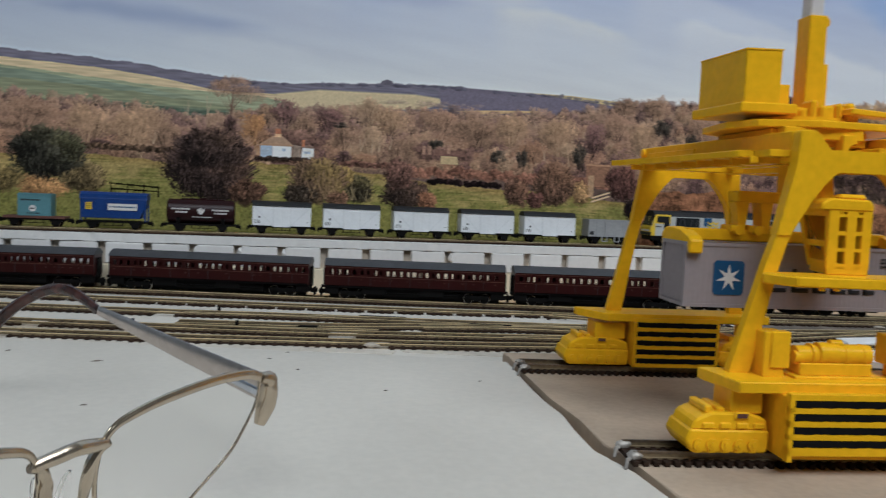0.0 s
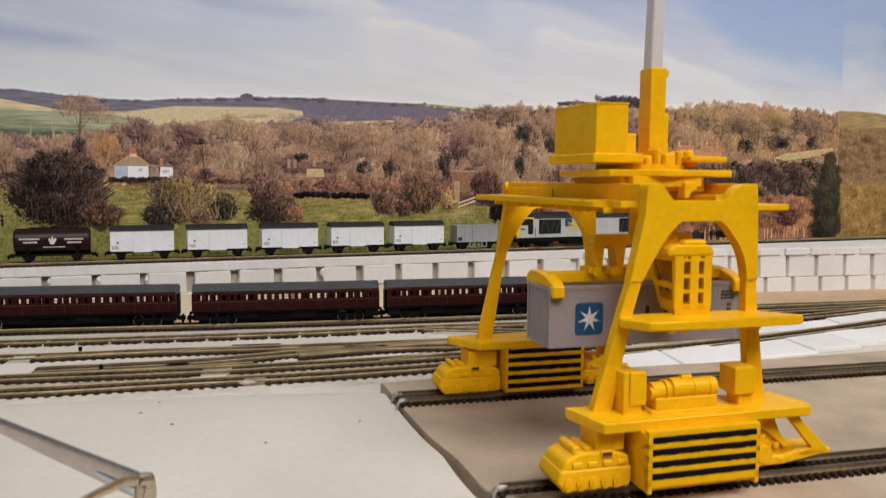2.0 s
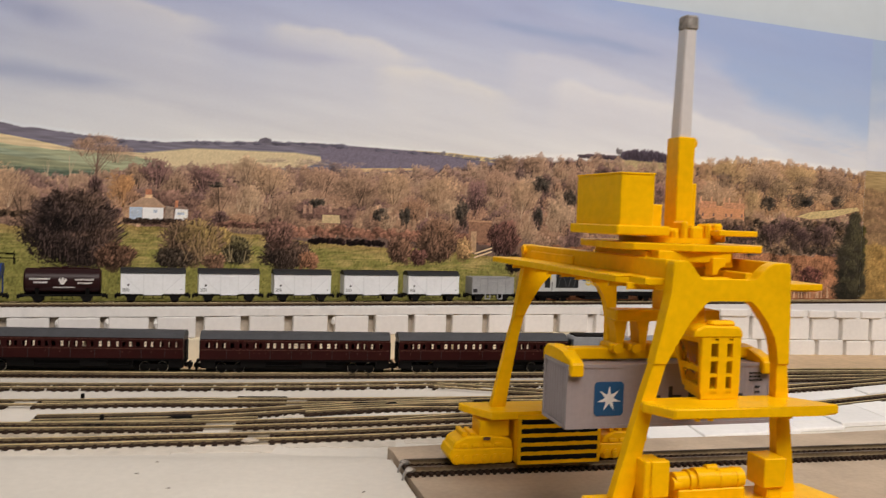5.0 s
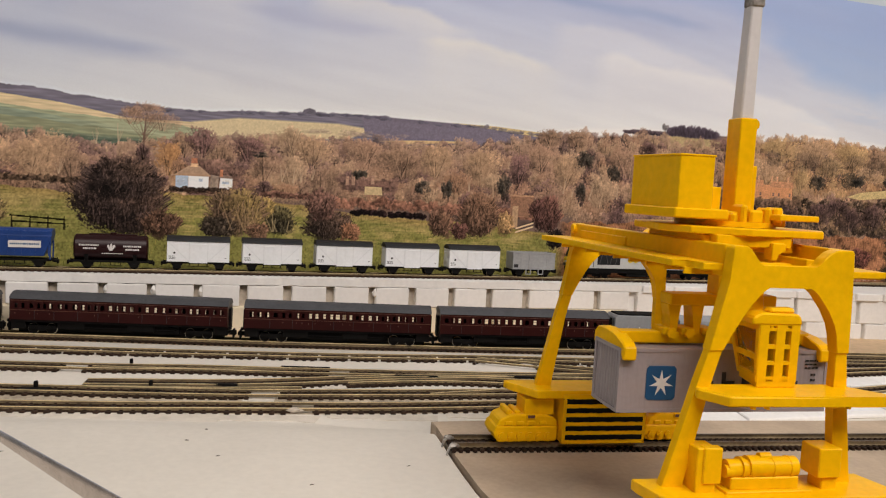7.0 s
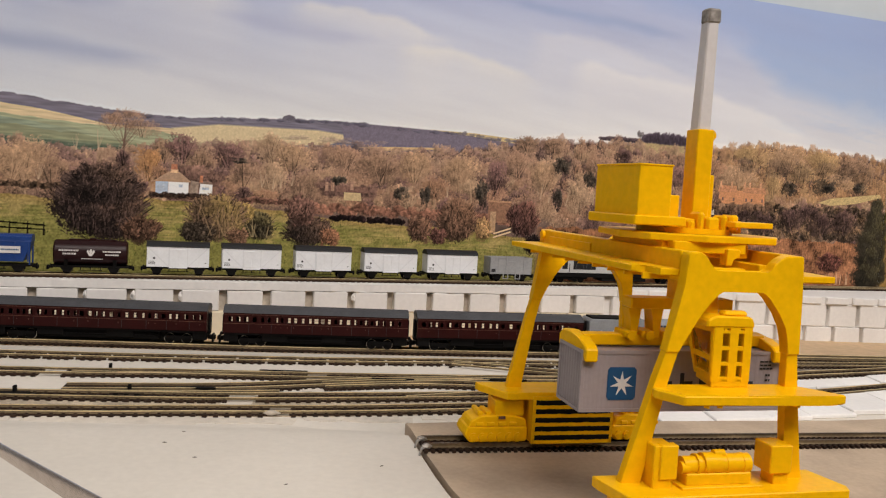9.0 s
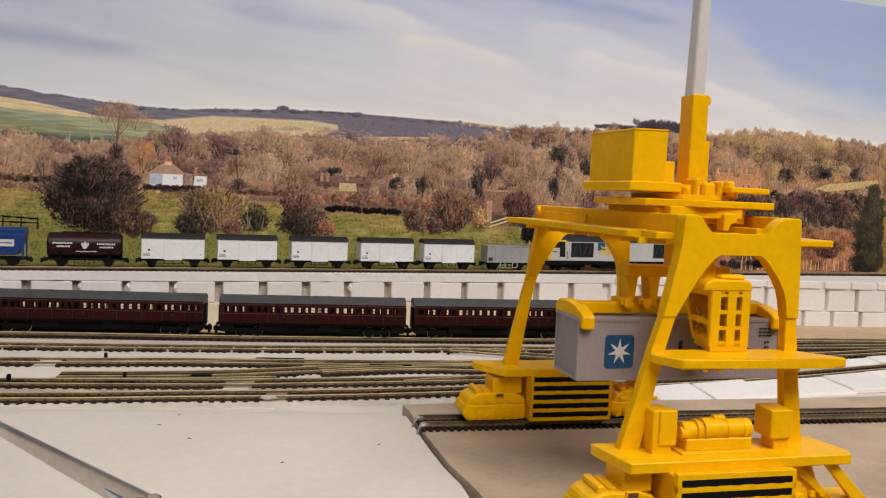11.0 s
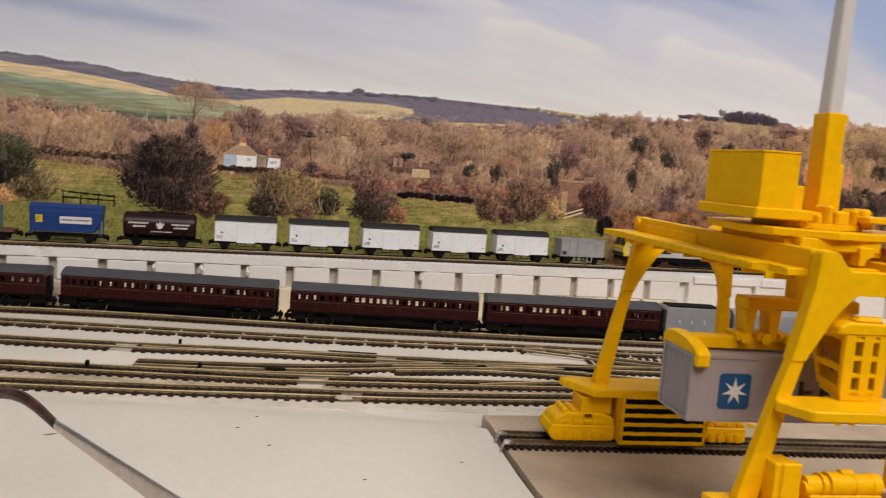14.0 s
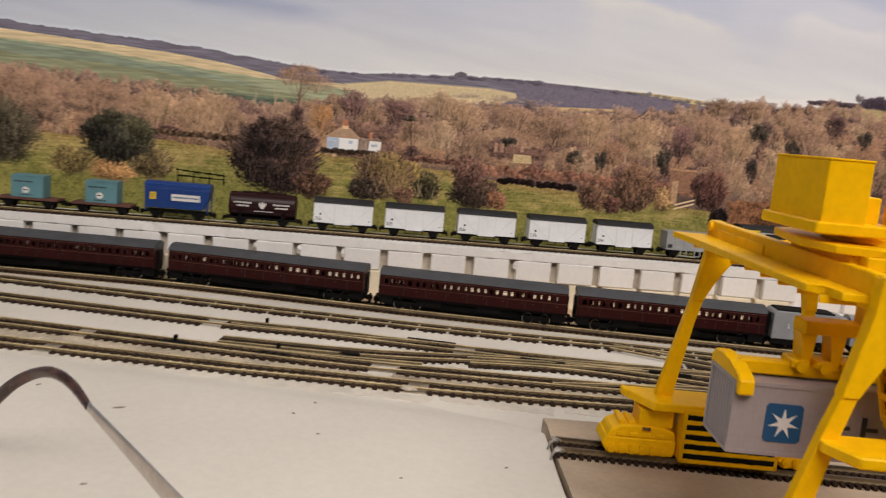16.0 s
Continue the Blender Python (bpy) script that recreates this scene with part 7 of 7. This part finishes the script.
polygon([(-140, 99), (-137.8, 99), (-137.8, 104), (-139.8, 104)], (0.60, 0.40, 0.30), 0.5)
for u, v, w, h in ((-168.0, 95, 0.6, 1.4), (-164.6, 95, 0.6, 1.4), (-153, 95.6, 1.3, 1.0), (-136, 94.5, 2.4, 0.8)):
    polygon([(u - w, v - h), (u + w, v - h), (u + w, v + h), (u - w, v + h)], (0.62, 0.64, 0.68), 0.5)
for u in np.arange(-172, -128, 2.0):
    crown(u, 88.5 + prng.uniform(-1, 1), 2.4, 1.8, (0.27, 0.21, 0.18), 0.85)
polygon([(-34, 91.2), (-20, 91.2), (-21, 97.6), (-34, 97.6)], (0.68, 0.59, 0.45), 0.6, 0.08)
polygon([(-40, 97.6), (-14, 97.6), (-16, 102), (-38, 102)], (0.44, 0.33, 0.29), 0.6)
for u, v in ((-43, 98), (-28, 99.5), (-47.5, 98)):
    polygon([(u - 1.2, v), (u + 1.2, v), (u + 1.2, v + 6.6), (u - 1.2, v + 6.6)], (0.58, 0.455, 0.385), 0.6)
polygon([(86, 79), (106, 79), (106, 96.5), (86, 96.5)], (0.50, 0.37, 0.295), 0.8)
polygon([(85, 95.8), (107, 95.8), (106, 97.4), (86, 97.4)], (0.60, 0.46, 0.36), 0.6)
polygon([(88, 70), (93, 70), (93, 88), (88, 88)], (0.62, 0.50, 0.39), 0.8)
polygon([(310, 106), (362, 106), (361, 119), (311, 119)], (0.68, 0.48, 0.345), 0.6, 0.10)
polygon([(309, 117), (330, 117), (329, 123), (311, 123)], (0.66, 0.47, 0.35), 0.6)
polygon([(336, 117), (363, 117), (361, 122.6), (338, 122.6)], (0.64, 0.46, 0.345), 0.6)
for u in (312, 324, 338, 344, 356):
    polygon([(u - 1.1, 121), (u + 1.1, 121), (u + 1.1, 127.5), (u - 1.1, 126.5)], (0.68, 0.51, 0.39), 0.5)
    polygon([(u + 2, 109), (u + 4, 109), (u + 4, 112), (u + 2, 112)], (0.44, 0.34, 0.30), 0.5)
polygon([(298, 95), (307, 95), (306, 106), (300, 104)], (0.68, 0.63, 0.58), 0.6)
for u in np.arange(286, 372, 3.2):
    crown(u, 102 + prng.uniform(-3, 5), 4.5, 4.0, np.array((0.40, 0.31, 0.25)) * prng.uniform(0.8, 1.2), 0.85)
# foreground trees and bushes
OLIVE, RUSSET = (0.50, 0.42, 0.25), (0.45, 0.335, 0.26)
for cu, cv, ru, rv, c, n, sunlit in (
        (-395, 84, 28, 24, (0.28, 0.25, 0.20), 18, None), (-318, 62, 20, 9, (0.58, 0.435, 0.29), 10, (0.66, 0.49, 0.31)), (-345, 66, 16, 11, (0.42, 0.36, 0.23), 10, None), (-292, 69, 16, 13, (0.40, 0.34, 0.235), 12, None), (-315, 85, 26, 19, (0.215, 0.205, 0.175), 22, (0.30, 0.285, 0.20)),
        (-206, 79, 33, 25, (0.245, 0.195, 0.18), 30, (0.40, 0.30, 0.235)), (-204, 94, 25, 16, (0.25, 0.20, 0.185), 16, (0.36, 0.28, 0.23)), (-178, 63, 14, 11, (0.34, 0.25, 0.20), 10, None),
        (-97, 69, 13, 11, (0.27, 0.24, 0.185), 12, (0.40, 0.36, 0.22)), (-110, 78, 10, 9, (0.47, 0.39, 0.245), 8, OLIVE), (-128, 74, 22, 18, (0.34, 0.27, 0.215), 24, OLIVE), (-141, 62, 13, 8, (0.26, 0.22, 0.185), 10, None), (-112, 60, 9, 7, (0.42, 0.315, 0.25), 6, None),
        (-60, 66, 19, 13, (0.26, 0.21, 0.185), 20, (0.37, 0.28, 0.225)), (-66, 82, 12, 12, (0.38, 0.28, 0.245), 8, None), (-44, 62, 8, 8, (0.47, 0.33, 0.25), 6, None),
        (29, 72, 10.5, 13, (0.37, 0.275, 0.225), 12, RUSSET), (60, 79, 18, 18, (0.345, 0.26, 0.21), 24, RUSSET), (44, 66, 8, 8, (0.36, 0.25, 0.22), 6, None), (117, 82, 14, 16, (0.31, 0.215, 0.195), 18, (0.40, 0.28, 0.24)), (82, 73, 8, 10, (0.55, 0.43, 0.30), 6, None), (128, 62, 8, 10, (0.20, 0.16, 0.155), 6, None),
        (445, 54, 16, 10, (0.36, 0.23, 0.20), 10, None), (380, 38, 24, 5, (0.17, 0.15, 0.16), 12, None), (300, 44, 14, 7, (0.42, 0.29, 0.235), 8, None)):
    bush(cu, cv, ru, rv, c, n, 0.14, sunlit)
for k in range(5):
    stroke(-97 + prng.uniform(-6, 6), 60, prng.uniform(8, 16), prng.uniform(-5, 5), (0.62, 0.54, 0.40), 0.45, 0.55)
    stroke(-128 + prng.uniform(-10, 10), 60, prng.uniform(12, 24), prng.uniform(-9, 9), (0.55, 0.45, 0.34), 0.4, 0.5)
# fences
for u0, v0, u1, v1 in ((-274, 64.5, -240, 62.5), (-273, 60.5, -240, 59.5), (92, 66, 107, 71), (92, 69, 107, 74)):
    n = 60
    c = (0.17, 0.15, 0.12) if u0 < 0 else (0.72, 0.62, 0.50)
    for k in range(n):
        stroke(u0 + (u1 - u0) * k / n, v0 + (v1 - v0) * k / n, 1.2, 0, c, 0.6, 0.8)
for u in (-273, -262, -251, -241):
    stroke(u, 56, 9.5, 0, (0.17, 0.15, 0.12), 0.6, 0.85)
# crisp twigs and leaves: the land is a sharpened photograph
def softened(a, n):
    for axis in (0, 1):
        a = sum(np.roll(a, k, axis) for k in range(-n, n + 1)) / (2 * n + 1)
    return a


crisp = below(np.maximum(curve(WOOD_TOP), HORIZON) - 2, 6)[..., None]
img = np.clip(img + crisp * (0.30 * (img - softened(img, 1)) + 0.30 * (img - softened(img, 3))), 0.03, 1)
# the land's print: deep shadows, and a little lighter than the paint
land = below(np.maximum(curve(WOOD_TOP), HORIZON), 6)[..., None]
lum = img.mean(-1, keepdims=True)
img = img * (1 - land + land * np.maximum(lum - 0.42 * np.clip(0.35 - lum, 0, 1), 0.045) / np.maximum(lum, 0.01))
img = img * (1 - land) + img * np.array((1.10, 1.12, 1.125)) * land
# the eastern sheet: another hillside
east = np.clip((UU - 508) / 0.6, 0, 1)
hill = below(curve([(480, 163), (508, 162), (540, 161.6), (580, 160), (640, 157)], 0.5, 17, 6), 1.0)
blend(east, sky_colour(UU, VV))
blend(east * hill, tint((0.62, 0.53, 0.37), 0.12, STREAK))
blend(east * below(curve([(480, 148), (520, 143), (640, 146)], 1.5, 18, 6), 4), tint((0.54, 0.435, 0.315), 0.25, TWIG))
for k in range(60):
    crown(512 + 100 * prng.rand(), 92 + 44 * prng.rand(), 7, 4.5, np.array((0.50, 0.395, 0.30)) * prng.uniform(0.75, 1.15), 0.6, 0.6, 0.8)
blend(east * below(curve([(480, 88), (520, 87), (640, 90)], 1.2, 19, 6), 2), tint((0.58, 0.47, 0.28), 0.22))
for k in range(90):
    crown(516 + 96 * prng.rand(), 34 + 50 * prng.rand(), 8, 6.5, np.array((0.56, 0.445, 0.26)) * prng.uniform(0.78, 1.15), 0.6, 0.8, 0.9)
for k in range(30):
    crown(508.5 + 5 * prng.rand() ** 2, 34 + 74 * prng.rand(), 3, 3.4, np.array((0.30, 0.28, 0.15)) * prng.uniform(0.7, 1.25), 0.8)
# conifer at the sheet's edge
for k, (du, v, ru, rv) in enumerate(((-1, 112, 8, 9), (-2, 100, 12, 12), (-1, 87, 16, 14), (-4, 73, 19, 15), (-2, 57, 21, 15), (-4, 41, 23, 14))):
    bush(499 + du, v, ru, rv, np.array((0.205, 0.19, 0.155)) * (1.05 - 0.04 * k), 12, 0.25, (0.31, 0.285, 0.195))
for k in range(70):
    f = prng.rand()
    stroke(499 + (3 + 13 * f) * prng.uniform(-1, 1), 112 - f * 80, prng.uniform(2, 6), prng.uniform(-3, 3), (0.40, 0.37, 0.25) if prng.rand() < 0.5 else (0.11, 0.11, 0.08), 0.35, 0.55)


# ---- the sheets that carry the print ----
def printed_material():
    m = bpy.data.materials.new("landscape_print")
    m.use_nodes = True
    nt = m.node_tree
    b = nt.nodes["Principled BSDF"]
    at = nt.nodes.new("ShaderNodeAttribute")
    at.attribute_name = "print_colour"
    co = nt.nodes.new("ShaderNodeTexCoord")
    n = nt.nodes.new("ShaderNodeTexNoise")
    n.inputs["Scale"].default_value, n.inputs["Detail"].default_value = 1500, 2
    nt.links.new(co.outputs["Object"], n.inputs["Vector"])
    r = nt.nodes.new("ShaderNodeMapRange")
    r.inputs["To Min"].default_value, r.inputs["To Max"].default_value = 0.94, 1.06
    nt.links.new(n.outputs["Fac"], r.inputs["Value"])
    s = nt.nodes.new("ShaderNodeVectorMath")
    s.operation = "SCALE"
    nt.links.new(at.outputs["Color"], s.inputs[0])
    nt.links.new(r.outputs["Result"], s.inputs["Scale"])
    nt.links.new(s.outputs[0], b.inputs["Base Color"])
    b.inputs["Roughness"].default_value = 0.5
    b.inputs["Specular IOR Level"].default_value = 0.06
    return m


PRINT = printed_material()
INK = 1.22


def sheet(name, us, vs, colours, lift):
    """A thin sheet standing along the wall, coloured point by point."""
    h, w = len(vs), len(us)
    uu, vv = np.meshgrid(us, vs)
    co = np.stack([uu, 294.9 + 0.217 * uu - lift, vv], -1).reshape(-1, 3) * MM
    i = np.arange(h * w).reshape(h, w)
    quads = np.stack([i[:-1, :-1], i[:-1, 1:], i[1:, 1:], i[1:, :-1]], -1).reshape(-1, 4)
    me = bpy.data.meshes.new(name)
    me.vertices.add(h * w)
    me.vertices.foreach_set("co", co.ravel())
    me.loops.add(quads.size)
    me.loops.foreach_set("vertex_index", quads.ravel())
    me.polygons.add(len(quads))
    me.polygons.foreach_set("loop_start", np.arange(0, quads.size, 4))
    me.update(calc_edges=True)
    lin = np.clip(colours, 0, 1)
    lin = np.where(lin <= 0.04045, lin / 12.92, ((lin + 0.055) / 1.055) ** 2.4) * INK
    rgba = np.ones((h * w, 4), np.float32)
    rgba[:, :3] = np.clip(lin, 0, 0.92).reshape(-1, 3)
    layer = me.attributes.new("print_colour", "FLOAT_COLOR", "POINT")
    layer.data.foreach_set("color", rgba.ravel())
    me.materials.append(PRINT)
    return me


split = int(np.searchsorted(U, 508.3))
SKY_V = np.append(V[-1] + np.arange(0, 118, 2.2), 294.0)
for name, j0, j1, lift in (("west", 0, split, 0.0), ("east", split - 1, NW, 0.12)):
    ob = new("backdrop_sheet", sheet("backdrop_sheet", U[j0:j1], V, img[:, j0:j1], lift))
    tagged(ob, "printed countryside photograph sheet with autumn trees and hills", kind="structure")
    us = U[j0:j1:4] if (j1 - j0 - 1) % 4 == 0 else np.append(U[j0:j1:4], U[j1 - 1])
    gu, gv = np.meshgrid(us, SKY_V)
    sk = new("sky_print", sheet("sky_print", us, SKY_V, sky_colour(gu, gv), lift))
    sk.parent = ob
